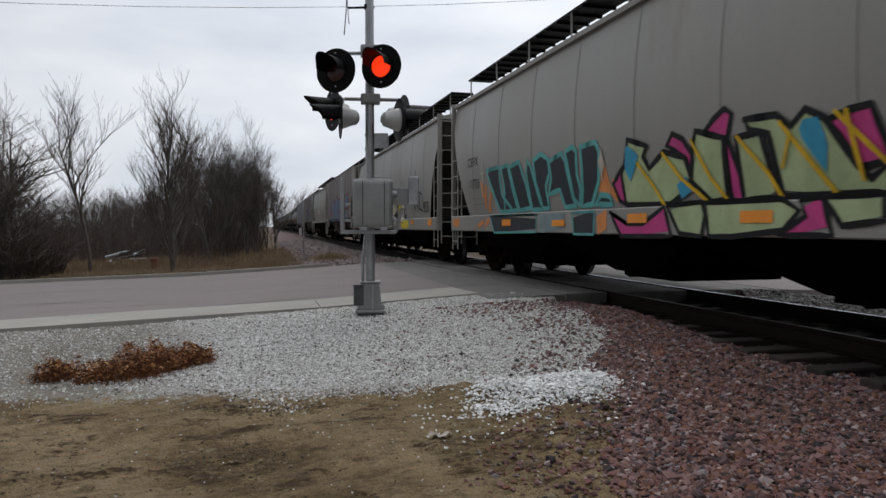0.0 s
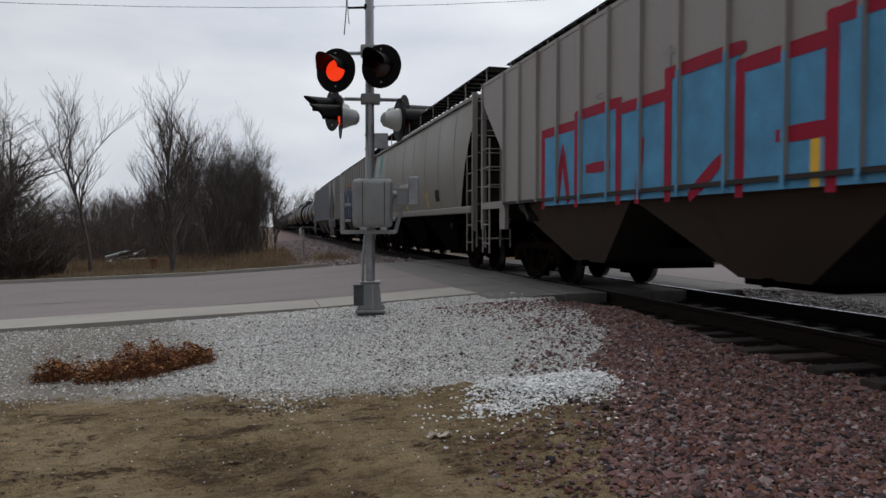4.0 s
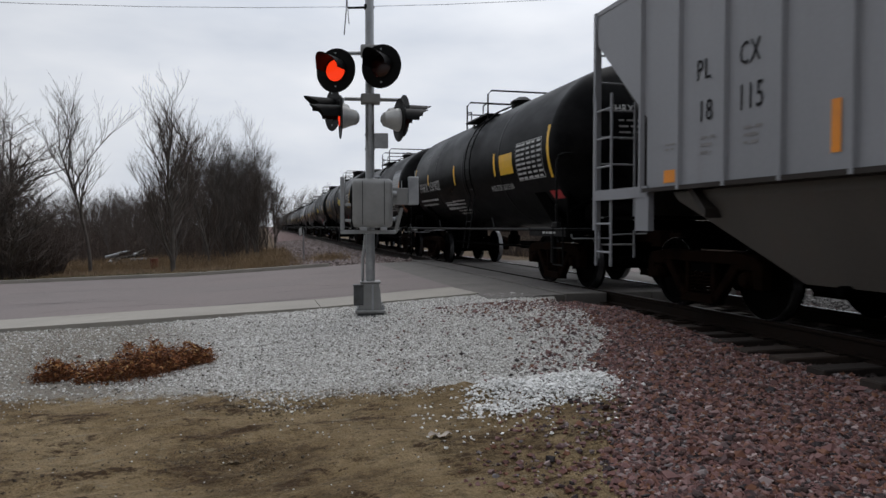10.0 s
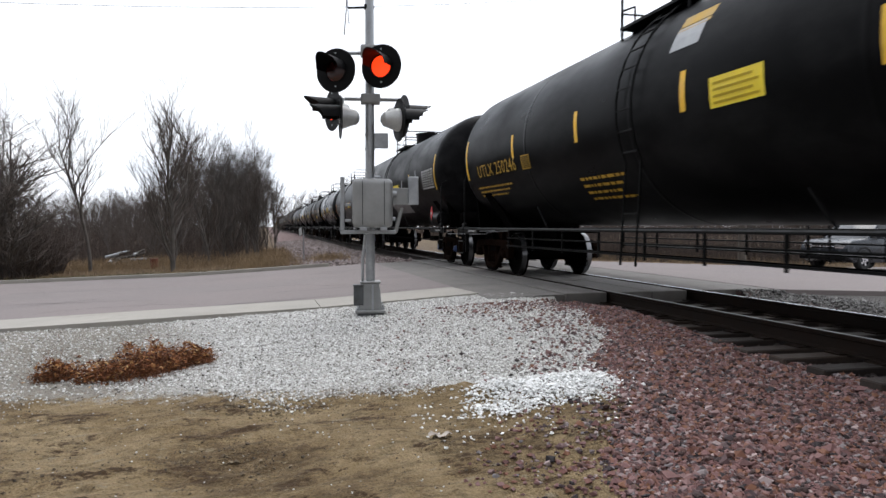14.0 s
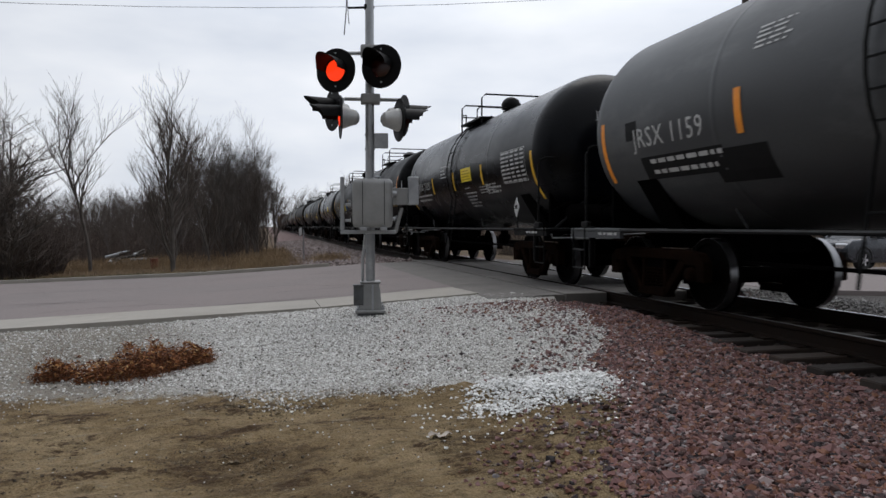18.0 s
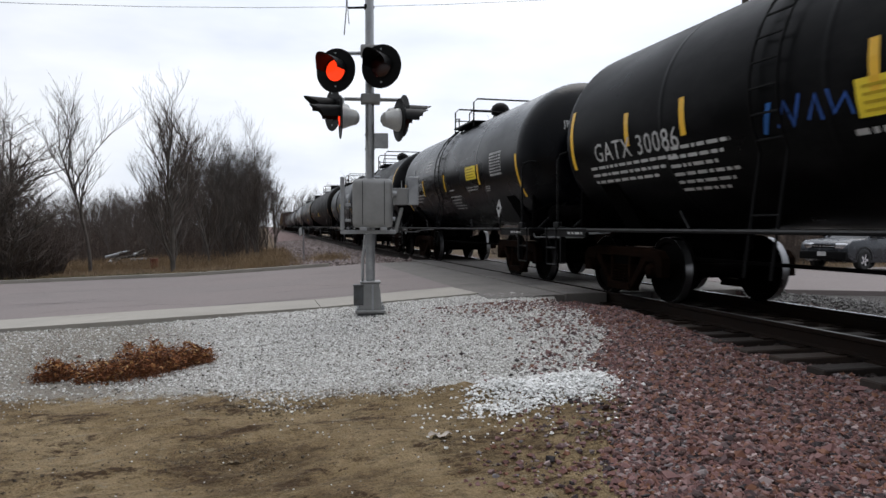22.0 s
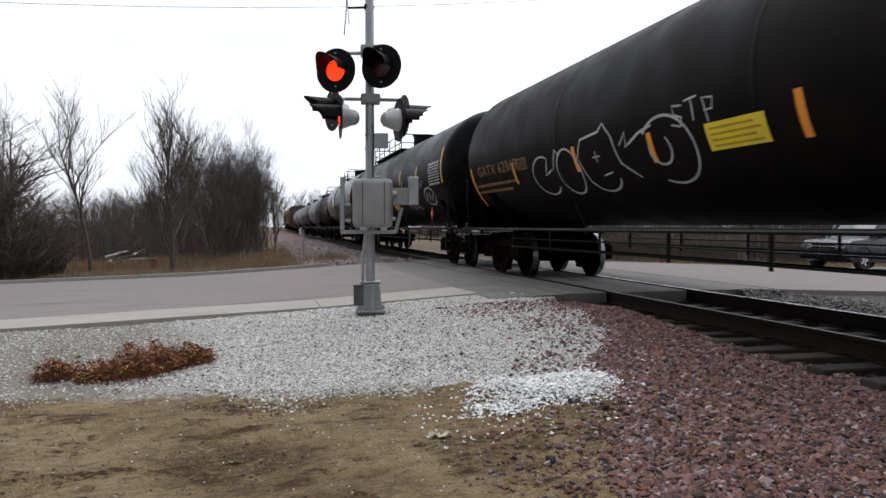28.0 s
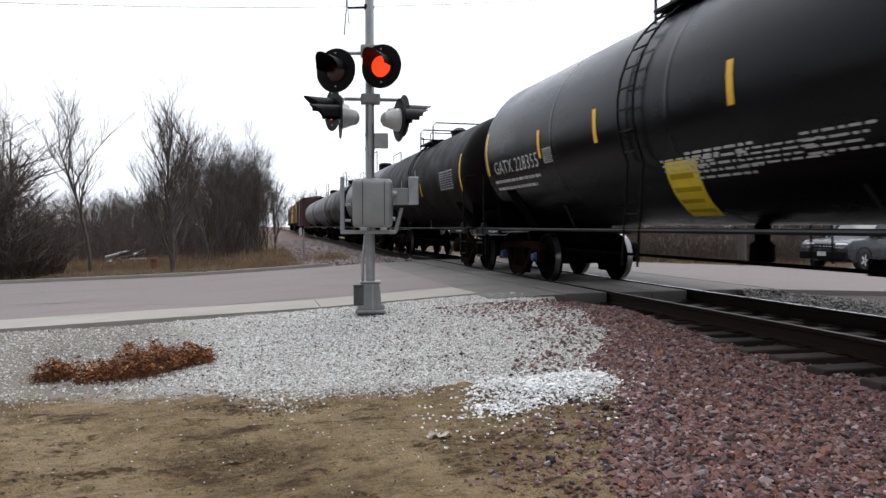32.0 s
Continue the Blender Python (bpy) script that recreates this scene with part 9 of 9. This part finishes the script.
    tape(c, p, 1.14, -0.55, -0.10, M["orange"])
    tape(c, p, 2.80, -0.58, -0.12, M["orange"])
    yellow_label(c, p, 1.63, -0.55, 0.98, 0.32, 0)
    data_panel(c, p, 4.01, -0.42, 1.18, 0.70, M["white"], M["paleground"])
    data_panel(c, p, 3.50, -0.94, 0.72, 0.34, M["white"])
    small_print(c, p, 0.66, -0.62, [0.86, 0.76, 0.65], M["white"], 0.038, 0.026, 83)
    small_print(c, p, 2.78, -0.65, [0.88, 0.78, 0.67], M["white"], 0.064, 0.045, 83)
    small_print(c, p, -2.70, -0.65, [1.47, 1.29], M["white"], 0.062, 0.043, 82)
    patch(c, p, "stencil_patch", 4.89, 5.28, -0.59, -0.43, M["rustpaint"])
    patch(c, p, "patch", 3.91, 5.28, 0.31, 0.64, M["slate"])
    patch(c, p, "patch", 2.98, 3.88, -0.30, 0.06, M["slate"])
    c, p = tank_car(133.77, 148.75, M["black"], "long black tank car with yellow stencilled lettering", r=1.55, zc=2.62, dome="housing", drain=True, air_tank=True, ladder_at=-0.1, tape0=(-0.16, 0.43, -0.55), tape1=(-0.1, 0.4, -0.5), truck_in=0.37, placard="red", placard_at=0.2, head=("UTLX 250246", -0.12, 0.94, 0.77, "stencilyellow"))
    words("UTLX 250246", 0.26, p, -6.61, -0.49, M["stencilyellow"], c, width=2.36)
    small_print(c, p, -6.91, -0.76, [2.19, 1.93, 1.67], M["stencilyellow"], 0.059, 0.041, 93)
    data_panel(c, p, -3.94, -0.51, 0.42, 0.26, M["stencilyellow"])
    tape(c, p, -4.32, -0.26, 0.18, M["yellow"])
    tape(c, p, -1.51, -0.27, 0.20, M["yellow"])
    tape(c, p, 1.36, -0.24, 0.23, M["yellow"])
    yellow_label(c, p, 1.87, -0.29, 0.87, 0.33, 0)
    patch(c, p, "patch", 0.93, 1.52, 0.54, 0.85, M["paleground"])
    patch(c, p, "patch", 0.94, 1.58, 0.81, 1.04, M["stencilyellow"])
    data_panel(c, p, 6.10, -0.42, 1.53, 0.60, M["white"])
    small_print(c, p, 6.11, -0.49, [0.93, 0.82], M["stencilyellow"], 0.035, 0.025, 92)
    tape(c, p, 4.15, -0.29, 0.18, M["yellow"])
    small_print(c, p, -1.80, -0.90, [1.41, 1.24, 1.07, 1.41], M["stencilyellow"], 0.076, 0.053, 94)
    c, p = tank_car(152.00, 166.76, M["black"], "long black tank car with yellow lettering and blue bearing caps", r=1.55, zc=2.62, blue=True, dome="housing", air_tank=True, ladder_at=0.0, tape0=(-0.16, 0.43, -0.55), tape1=(-0.1, 0.4, -0.5), truck_in=0.37, placard="red", placard_at=0.2, head=("UTLX 250254", -0.12, 0.94, 0.77, "stencilyellow"))
    words("UTLX 250254", 0.27, p, -6.56, -0.50, M["stencilyellow"], c, width=2.38)
    small_print(c, p, -6.78, -0.71, [2.14, 1.89, 1.63], M["stencilyellow"], 0.075, 0.053, 103)
    data_panel(c, p, -3.83, -0.51, 0.39, 0.26, M["stencilyellow"])
    tape(c, p, -4.01, -0.25, 0.23, M["yellow"])
    tape(c, p, 4.09, -0.33, 0.10, M["yellow"])
    tape(c, p, 1.00, -0.34, 0.08, M["yellow"])
    data_panel(c, p, 5.99, -0.48, 1.38, 0.54, M["white"])
    patch(c, p, "warning_label", 1.26, 2.27, -0.44, -0.13, M["label"])
    patch(c, p, "tag", 0.11, 3.04, -1.21, -0.71, M["fadeink"])
    c, p = tank_car(169.26, 179.73, M["greytank"], "weathered grey tank car with painted-over patches", stripe="orange", air_tank=True, ladder_at=0.5, tape0=(0.18, 0.05, -0.9), tape1=(0.18, 0.07, -0.81), truck_in=0.76, placard="white", placard_at=0.82, head=("JRSX 1159", -0.48, 0.1, 0.53, "white"))
    words("JRSX 1159", 0.25, p, -4.61, -0.36, M["white"], c, width=1.57)
    small_print(c, p, -4.28, -0.61, [1.51, 1.33], M["white"], 0.087, 0.061, 112)
    tape(c, p, -2.41, -0.42, 0.06, M["orange"])
    patch(c, p, "patch", -3.02, -2.07, -0.97, -0.55, M["ink"])
    patch(c, p, "patch", -4.77, -4.48, -0.25, -0.00, M["ink"])
    small_print(c, p, -2.23, 0.65, [0.52, 0.46, 0.4, 0.52, 0.46], M["white"], 0.034, 0.024, 115)
    data_panel(c, p, 3.73, -0.36, 1.22, 0.55, M["white"])
    patch(c, p, "patch", 3.68, 4.85, -0.54, -0.40, M["ink"])
    yellow_label(c, p, 1.10, -0.36, 0.87, 0.28, 0)
    tape(c, p, 0.10, -0.43, -0.02, M["orange"])
    tape(c, p, 2.40, -0.42, 0.03, M["orange"])
    data_panel(c, p, 2.78, -0.65, 0.66, 0.24, M["white"])
    patch(c, p, "patch", -4.5, -2.78, -0.82, -0.50, M["ink"])
    small_print(c, p, 0.96, -0.60, [0.64, 0.56], M["fadeink"], 0.048, 0.034, 112)
    c, p = tank_car(182.57, 193.11, M["black_b"], "glossy black tank car with a yellow label", dome="ball", ladder_at=0.45, tape0=(0.18, -0.01, -0.96), tape1=(0.2, 0.0, -0.9), truck_in=0.72, placard="white", placard_at=0.63, cross_brace=True, head=("JRSX 1020", -0.48, 0.13, 0.57, "white"))
    words("JRSX 1020", 0.22, p, -4.46, -0.33, M["white"], c, width=1.57)
    small_print(c, p, -4.61, -0.53, [1.73, 1.52], M["white"], 0.079, 0.055, 122)
    tape(c, p, -2.55, -0.49, -0.03, M["yellow"])
    tape(c, p, -0.32, -0.49, -0.02, M["yellow"])
    tape(c, p, 2.04, -0.47, -0.01, M["yellow"])
    yellow_label(c, p, 0.41, -0.32, 0.84, 0.32, 0)
    small_print(c, p, -1.58, 0.16, [0.61, 0.53, 0.46, 0.61], M["white"], 0.054, 0.038, 124)
    small_print(c, p, 0.57, -0.50, [0.38], M["white"], 0.032, 0.022, 121)
    small_print(c, p, 0.51, -0.64, [0.82, 0.72, 0.62, 0.82, 0.72], M["white"], 0.052, 0.037, 125)
    small_print(c, p, 2.18, -0.50, [0.69, 0.61, 0.53, 0.69], M["white"], 0.039, 0.027, 124)
    data_panel(c, p, 3.41, -0.54, 1.36, 0.65, M["white"])
    small_print(c, p, 1.68, -0.53, [0.83, 0.73, 0.63], M["white"], 0.039, 0.027, 123)
    small_print(c, p, 2.51, -0.59, [0.62, 0.54], M["white"], 0.056, 0.039, 122)
    c, p = tank_car(195.68, 205.70, M["black"], "black tank car with yellow stencilling and orange tape", stripe="orange", air_tank=True, ladder_at=-0.45, tape0=(0.15, 0.42, -0.51), tape1=(0.0, 0.49, -0.45), truck_in=0.72, placard="white", placard_at=0.55, head=("UTLX 24762", -0.41, 0.39, 0.64, "stencilyellow"))
    words("UTLX 24762", 0.24, p, -4.34, -0.43, M["stencilyellow"], c, width=2.23)
    small_print(c, p, -5.03, -0.77, [1.6, 1.3, 1.1], M["stencilyellow"], 0.055, 0.06, 132)
    tape(c, p, -1.40, -0.31, 0.16, M["orange"])
    tape(c, p, 1.22, -0.30, 0.17, M["orange"])
    tape(c, p, 3.21, -0.28, 0.20, M["yellow"])
    yellow_label(c, p, 0.30, -0.73, 0.99, 0.31, 0)
    data_panel(c, p, 3.53, -0.46, 1.22, 0.50, M["white"])
    data_panel(c, p, 2.61, -0.70, 0.65, 0.30, M["white"])
    small_print(c, p, 1.58, -0.45, [0.68, 0.6, 0.52], M["white"], 0.040, 0.028, 133)
    small_print(c, p, 3.45, -0.59, [0.98, 0.86], M["stencilyellow"], 0.052, 0.036, 132)
    small_print(c, p, 1.52, -0.83, [0.62], M["stencilyellow"], 0.073, 0.051, 131)
    c, p = tank_car(208.05, 218.66, M["black"], "black tank car with scrawled blue graffiti tags", dome="ball", ladder_at=0.9, tape0=(0.19, 0.40, -0.50), tape1=(0.14, 0.41, -0.51), truck_in=0.9, placard="white", placard_at=0.8, cross_brace=True, head=("GATX 30086", -0.84, 0.06, 0.48, "white"))
    art_tags(c, p)
    words("GATX 30086", 0.27, p, -4.69, -0.45, M["white"], c, width=2.18)
    small_print(c, p, -4.93, -0.57, [2.3, 2.02, 1.75], M["white"], 0.066, 0.046, 143)
    small_print(c, p, -2.83, -0.48, [1.25, 1.1, 0.95, 1.25, 1.1, 0.95], M["white"], 0.067, 0.047, 146)
    tape(c, p, -3.71, -0.31, 0.14, M["yellow"])
    tape(c, p, -2.39, -0.32, 0.13, M["yellow"])
    tape(c, p, 0.36, -0.31, 0.15, M["yellow"])
    yellow_label(c, p, 0.15, -0.49, 0.94, 0.33, 0)
    data_panel(c, p, 2.79, -0.47, 1.24, 0.52, M["white"])
    data_panel(c, p, 2.26, -1.02, 1.13, 0.37, M["white"])
    tape(c, p, 2.47, -0.36, 0.12, M["yellow"])
    small_print(c, p, 0.07, -0.65, [1.03], M["white"], 0.088, 0.062, 141)
    c, p = tank_car(221.15, 231.53, M["black_b"], "glossy blue-black tank car with white stencilling", dome="ball", ladder_at=1.1, tape0=(0.23, 0.01, -0.87), tape1=(0.47, 0.0, -0.92), truck_in=0.95, placard="white", placard_at=0.89, cross_brace=True, head=("JRSX 1078", -0.72, -0.07, 0.52, "white"))
    words("JRSX 1078", 0.24, p, -4.78, -0.33, M["white"], c, width=1.66)
    small_print(c, p, -5.01, -0.49, [1.86, 1.63, 1.41], M["white"], 0.057, 0.040, 153)
    tape(c, p, -3.10, -0.51, -0.03, M["yellow"])
    tape(c, p, -0.59, -0.48, -0.03, M["yellow"])
    tape(c, p, 2.46, -0.45, 0.01, M["yellow"])
    yellow_label(c, p, 1.47, -0.30, 0.82, 0.31, 0)
    data_panel(c, p, 3.34, -0.32, 0.74, 0.49, M["white"])
    small_print(c, p, 1.41, -0.50, [0.88, 0.78], M["white"], 0.039, 0.027, 152)
    small_print(c, p, -0.25, -0.49, [0.47], M["white"], 0.037, 0.026, 151)
    small_print(c, p, -0.30, -0.68, [0.97, 0.85, 0.74, 0.97, 0.85], M["white"], 0.052, 0.036, 155)
    small_print(c, p, -2.65, 0.46, [0.62, 0.55, 0.47, 0.62], M["white"], 0.056, 0.039, 154)
    small_print(c, p, 2.78, -0.54, [0.37, 0.33, 0.28], M["white"], 0.028, 0.019, 153)
    c, p = tank_car(234.13, 245.16, M["black"], "patched black tank car with a white data panel", dome="ball", ladder_at=1.0, tape0=(0.38, 0.82, -0.04), tape1=(0.18, 0.49, -0.4), truck_in=1.02, placard="white", placard_at=1.07, cross_brace=True, head=("JRSX 1069", -0.58, 0.0, 0.57, "white"))
    patch(c, p, "patch", -4.20, -2.12, -0.37, 0.02, M["ink"])
    words("JRSX 1069", 0.25, p, -4.05, -0.35, M["white"], c, width=1.66)
    small_print(c, p, -4.04, -0.47, [1.52], M["white"], 0.053, 0.037, 161)
    small_print(c, p, -4.03, -0.61, [1.49], M["white"], 0.058, 0.041, 161)
    small_print(c, p, -4.09, -0.76, [0.51], M["white"], 0.054, 0.038, 161)
    tape(c, p, -4.67, -0.51, -0.04, M["yellow"])
    tape(c, p, -2.03, -0.46, -0.01, M["yellow"])
    yellow_label(c, p, 1.17, -0.79, 1.16, 0.32, 0)
    tape(c, p, 2.21, -0.63, -0.15, M["yellow"])
    words("SUPER PHOSPHORIC ACID", 0.10, p, 2.44, -0.40, M["white"], c, width=1.52)
    patch(c, p, "patch", 2.27, 3.87, -0.51, -0.02, M["ink"])
    data_panel(c, p, 3.92, -0.40, 1.20, 0.48, M["white"])
    patch(c, p, "patch", 4.01, 5.09, 0.16, 0.54, M["slate"])
    data_panel(c, p, 2.61, -0.78, 0.69, 0.28, M["white"])
    tape(c, p, -0.51, -0.58, -0.12, M["yellow"])
    patch(c, p, "patch", 0.44, 1.42, -0.05, 0.40, M["slate"])
    small_print(c, p, 0.58, 0.26, [0.42, 0.37, 0.32, 0.42], M["white"], 0.042, 0.029, 164)
    c, p = tank_car(247.85, 258.80, M["greytank"], "faded grey tank car with a black data panel", ladder_at=1.3, tape0=(0.17, 0.06, -0.91), tape1=(0.17, 0.0, -0.9), truck_in=0.75, placard="white", placard_at=0.7, cross_brace=True, head=("JRSX 10640", -0.51, 0.12, 0.57, "white"))
    data_panel(c, p, 3.49, -0.36, 1.28, 0.55, M["ink"], M["paleground"])
    yellow_label(c, p, -0.03, -0.38, 1.13, 0.33, 0)
    tape(c, p, -1.40, -0.53, -0.14, M["yellow"])
    tape(c, p, 1.26, -0.45, 0.01, M["yellow"])
    data_panel(c, p, 2.30, -0.64, 0.74, 0.25, M["white"])
    small_print(c, p, -5.27, -0.25, [1.63, 1.43], M["white"], 0.066, 0.046, 172)
    small_print(c, p, 3.03, -0.71, [1.07, 0.94], M["ink"], 0.062, 0.043, 172)
    small_print(c, p, -0.86, -0.64, [1.66, 1.46, 1.26], M["ink"], 0.051, 0.036, 173)
    c, p = tank_car(261.4, 280.86, M["brown"], "long brown-black tank car with white outline graffiti", r=1.55, zc=2.62, stripe="orange", drain=True, dome="housing", walk_len=2.2, tape0=(0.0, -0.26, -1.22), tape1=(-0.12, -0.26, -1.22), truck_in=0.7, placard="white", placard_at=0.8, ladder=False)
    art_outline(c, p)
    words("GATX 62069", 0.22, p, -9.12, -0.48, M["rustorange"], c, width=2.42)
    small_print(c, p, -9.56, -0.73, [2.54, 2.24], M["rustorange"], 0.088, 0.062, 182)
    data_panel(c, p, -6.72, -0.51, 0.50, 0.22, M["rustorange"])
    tape(c, p, -6.94, -0.77, -0.34, M["orange"])
    tape(c, p, -4.20, -0.73, -0.32, M["orange"])
    tape(c, p, -1.98, -0.78, -0.38, M["orange"])
    tape(c, p, 0.65, -0.77, -0.30, M["orange"])
    yellow_label(c, p, -0.82, -0.75, 0.98, 0.32, 0)
    c, p = tank_car(283.55, 301.02, M["black"], "long black tank car with white scrawled tags", r=1.55, zc=2.62, drain=True, dome="housing", walk_len=6.4, walk_at=2.7, ladder_at=4.9, tape0=(-0.10, 0.56, -0.41), tape1=(-0.15, 0.33, -0.39), truck_in=0.77, placard="red", placard_at=0.94, head=("SHPX 224243", -0.41, 0.42, 0.40, "white"))
    art_white_tags(c, p)
    words("SHPX 224243", 0.25, p, -7.77, -0.57, M["white"], c, width=2.44)
    for text, at, v, wide in (("LD LMT", -7.95, -0.80, 0.42), ("154500 LB", -7.38, -0.79, 0.72), ("70100 KG", -6.42, -0.77, 0.66), ("LT WT", -7.88, -1.0, 0.36), ("108500 LB", -7.30, -0.99, 0.70), ("49200 KG", -6.36, -0.97, 0.64)):
        words(text, 0.09, p, at, v, M["fadeink"], c, width=wide)
    data_panel(c, p, -4.31, -0.56, 0.53, 0.24, M["white"])
    tape(c, p, -5.98, -0.22, 0.24, M["yellow"])
    tape(c, p, -2.90, -0.21, 0.28, M["yellow"])
    tape(c, p, 0.09, -0.19, 0.30, M["yellow"])
    tape(c, p, 3.09, -0.16, 0.32, M["yellow"])
    yellow_label(c, p, 0.89, -1.06, 0.93, 0.29, 0.25)
    words("LIQUEFIED PETROLEUM GAS", 0.11, p, 2.63, -0.54, M["white"], c, width=1.86)
    words("NON-ODORIZED", 0.11, p, 2.62, -0.76, M["white"], c, width=1.23)
    patch(c, p, "patch", 0.29, 0.48, 1.00, 1.39, M["fadeink"])
    data_panel(c, p, 7.36, -0.41, 1.22, 0.62, M["white"])
    tape(c, p, 5.75, -0.20, 0.26, M["yellow"])
    c, p = tank_car(303.63, 317.41, M["black_b"], "glossy black tank car with a slanted yellow label", r=1.55, zc=2.62, dome="housing", ladder_at=0.8, tape0=(-0.06, 0.39, -0.56), tape1=(-0.06, 0.4, -0.5), truck_in=0.62, placard="white", placard_at=0.64, blue=True, head=("GATX 228355", -0.27, 0.68, 0.34, "white"))
    words("GATX 228355", 0.26, p, -6.42, -0.51, M["white"], c, width=2.33)
    small_print(c, p, -6.61, -0.71, [2.44, 2.14], M["white"], 0.092, 0.064, 202)
    data_panel(c, p, -3.82, -0.48, 0.35, 0.25, M["white"])
    tape(c, p, -3.96, -0.38, 0.11, M["yellow"])
    tape(c, p, -1.82, -0.35, 0.14, M["yellow"])
    tape(c, p, 1.27, -0.30, 0.17, M["yellow"])
    yellow_label(c, p, -0.28, -1.8, 0.67, 1, -0.44)
    small_print(c, p, 0.21, -0.75, [1.22, 1.07, 0.92, 1.22, 1.07], M["white"], 0.050, 0.035, 205)
    small_print(c, p, 2.09, -0.74, [0.89, 0.78, 0.68, 0.89], M["white"], 0.042, 0.030, 204)
    data_panel(c, p, 5.41, -0.44, 1.23, 0.45, M["white"])
    small_print(c, p, 3.60, -0.45, [0.64, 0.56], M["white"], 0.039, 0.027, 202)
    small_print(c, p, 3.37, -0.72, [1.27, 1.12, 0.97], M["white"], 0.050, 0.035, 203)
    small_print(c, p, 1.12, -0.80, [1.25, 1.1, 0.95, 1.25], M["white"], 0.036, 0.025, 204)
    tape(c, p, 3.44, -0.36, 0.10, M["yellow"])
    small_print(c, p, -0.35, -0.80, [1.19, 1.05, 0.91], M["white"], 0.043, 0.030, 203)
    c, p = tank_car(319.78, 330.8, M["brown"], "dull brown-black tank car with yellow tape")
    data_panel(c, p, 3.33, -0.42, 1.37, 0.50, M["paleground"])
    tape(c, p, 0.90, -0.51, -0.09, M["yellow"])
    tank_car(333.4, 344.4, M["palegrey"], "pale grey tank car far back", far=True)
    tank_car(347, 358, M["black"], "black tank car far back in the train", far=True)
    tank_car(360.6, 373, M["palegrey"], "pale grey tank car with dark bands", far=True, bands=((-4.2, -3.9, (0.05, 0.05, 0.055)), (0, 0.3, (0.05, 0.05, 0.055)), (3.0, 3.3, (0.05, 0.05, 0.055))))
    tank_car(375.6, 388, M["palegrey"], "pale grey tank car with dark bands", far=True, bands=((-4.2, -3.9, (0.05, 0.05, 0.055)), (0, 0.3, (0.05, 0.05, 0.055)), (3.0, 3.3, (0.05, 0.05, 0.055))))
    box_car(391, 408, M["boxcar"], "oxide brown boxcar near the end of the train")
    locomotive(410, 432, "yellow diesel locomotive at the end of the train")
    locomotive(434, 456, "yellow diesel locomotive at the end of the train")


def track_pose(s):
    """Pose on the track at the distance s along it, facing along it."""
    b0, b1 = float(bend(s - 5.0)), float(bend(s + 5.0))
    return pose(TRACK_X + 0.5 * (b0 + b1), s, 0, 0, 0, -math.degrees(math.atan2(b1 - b0, 10.0)))


def motions():
    """The train rolls past at an even speed; its wheels turn while they are near; the signal lamps flash in turn."""
    times = [float(t) for t in range(0, int(SECONDS) + 1)]
    for car, s, length in CARS:
        walk(car, [(t, track_pose(s - SPEED * t)) for t in times])
    for w, car, y in SPINNING:
        s = car["station"] + y
        m0 = w.matrix_basis.copy()
        first, last = max(0.0, (s - 45.0) / SPEED), min(SECONDS, (s + 8.0) / SPEED)
        if last - first < 0.2:
            continue
        ticks = sorted({0.0, SECONDS} | {k / 15 for k in range(int(first * 15), int(last * 15) + 1)})
        rows = [(t, m0 @ pose(0, 0, 0, math.degrees(min(max(t - first, 0.0), last - first) * SPEED / 0.457) % 360)) for t in ticks]
        walk(w, rows)
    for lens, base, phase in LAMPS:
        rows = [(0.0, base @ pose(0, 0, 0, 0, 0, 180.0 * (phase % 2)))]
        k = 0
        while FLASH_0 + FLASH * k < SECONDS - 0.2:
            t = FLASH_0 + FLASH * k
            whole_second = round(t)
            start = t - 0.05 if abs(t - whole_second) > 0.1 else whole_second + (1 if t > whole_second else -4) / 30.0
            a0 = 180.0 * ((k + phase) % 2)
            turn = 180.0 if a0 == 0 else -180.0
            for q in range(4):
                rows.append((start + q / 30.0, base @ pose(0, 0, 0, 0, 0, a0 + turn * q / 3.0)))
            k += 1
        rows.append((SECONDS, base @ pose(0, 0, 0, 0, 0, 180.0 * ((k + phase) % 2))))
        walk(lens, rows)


make_train()
make_stones()
motions()
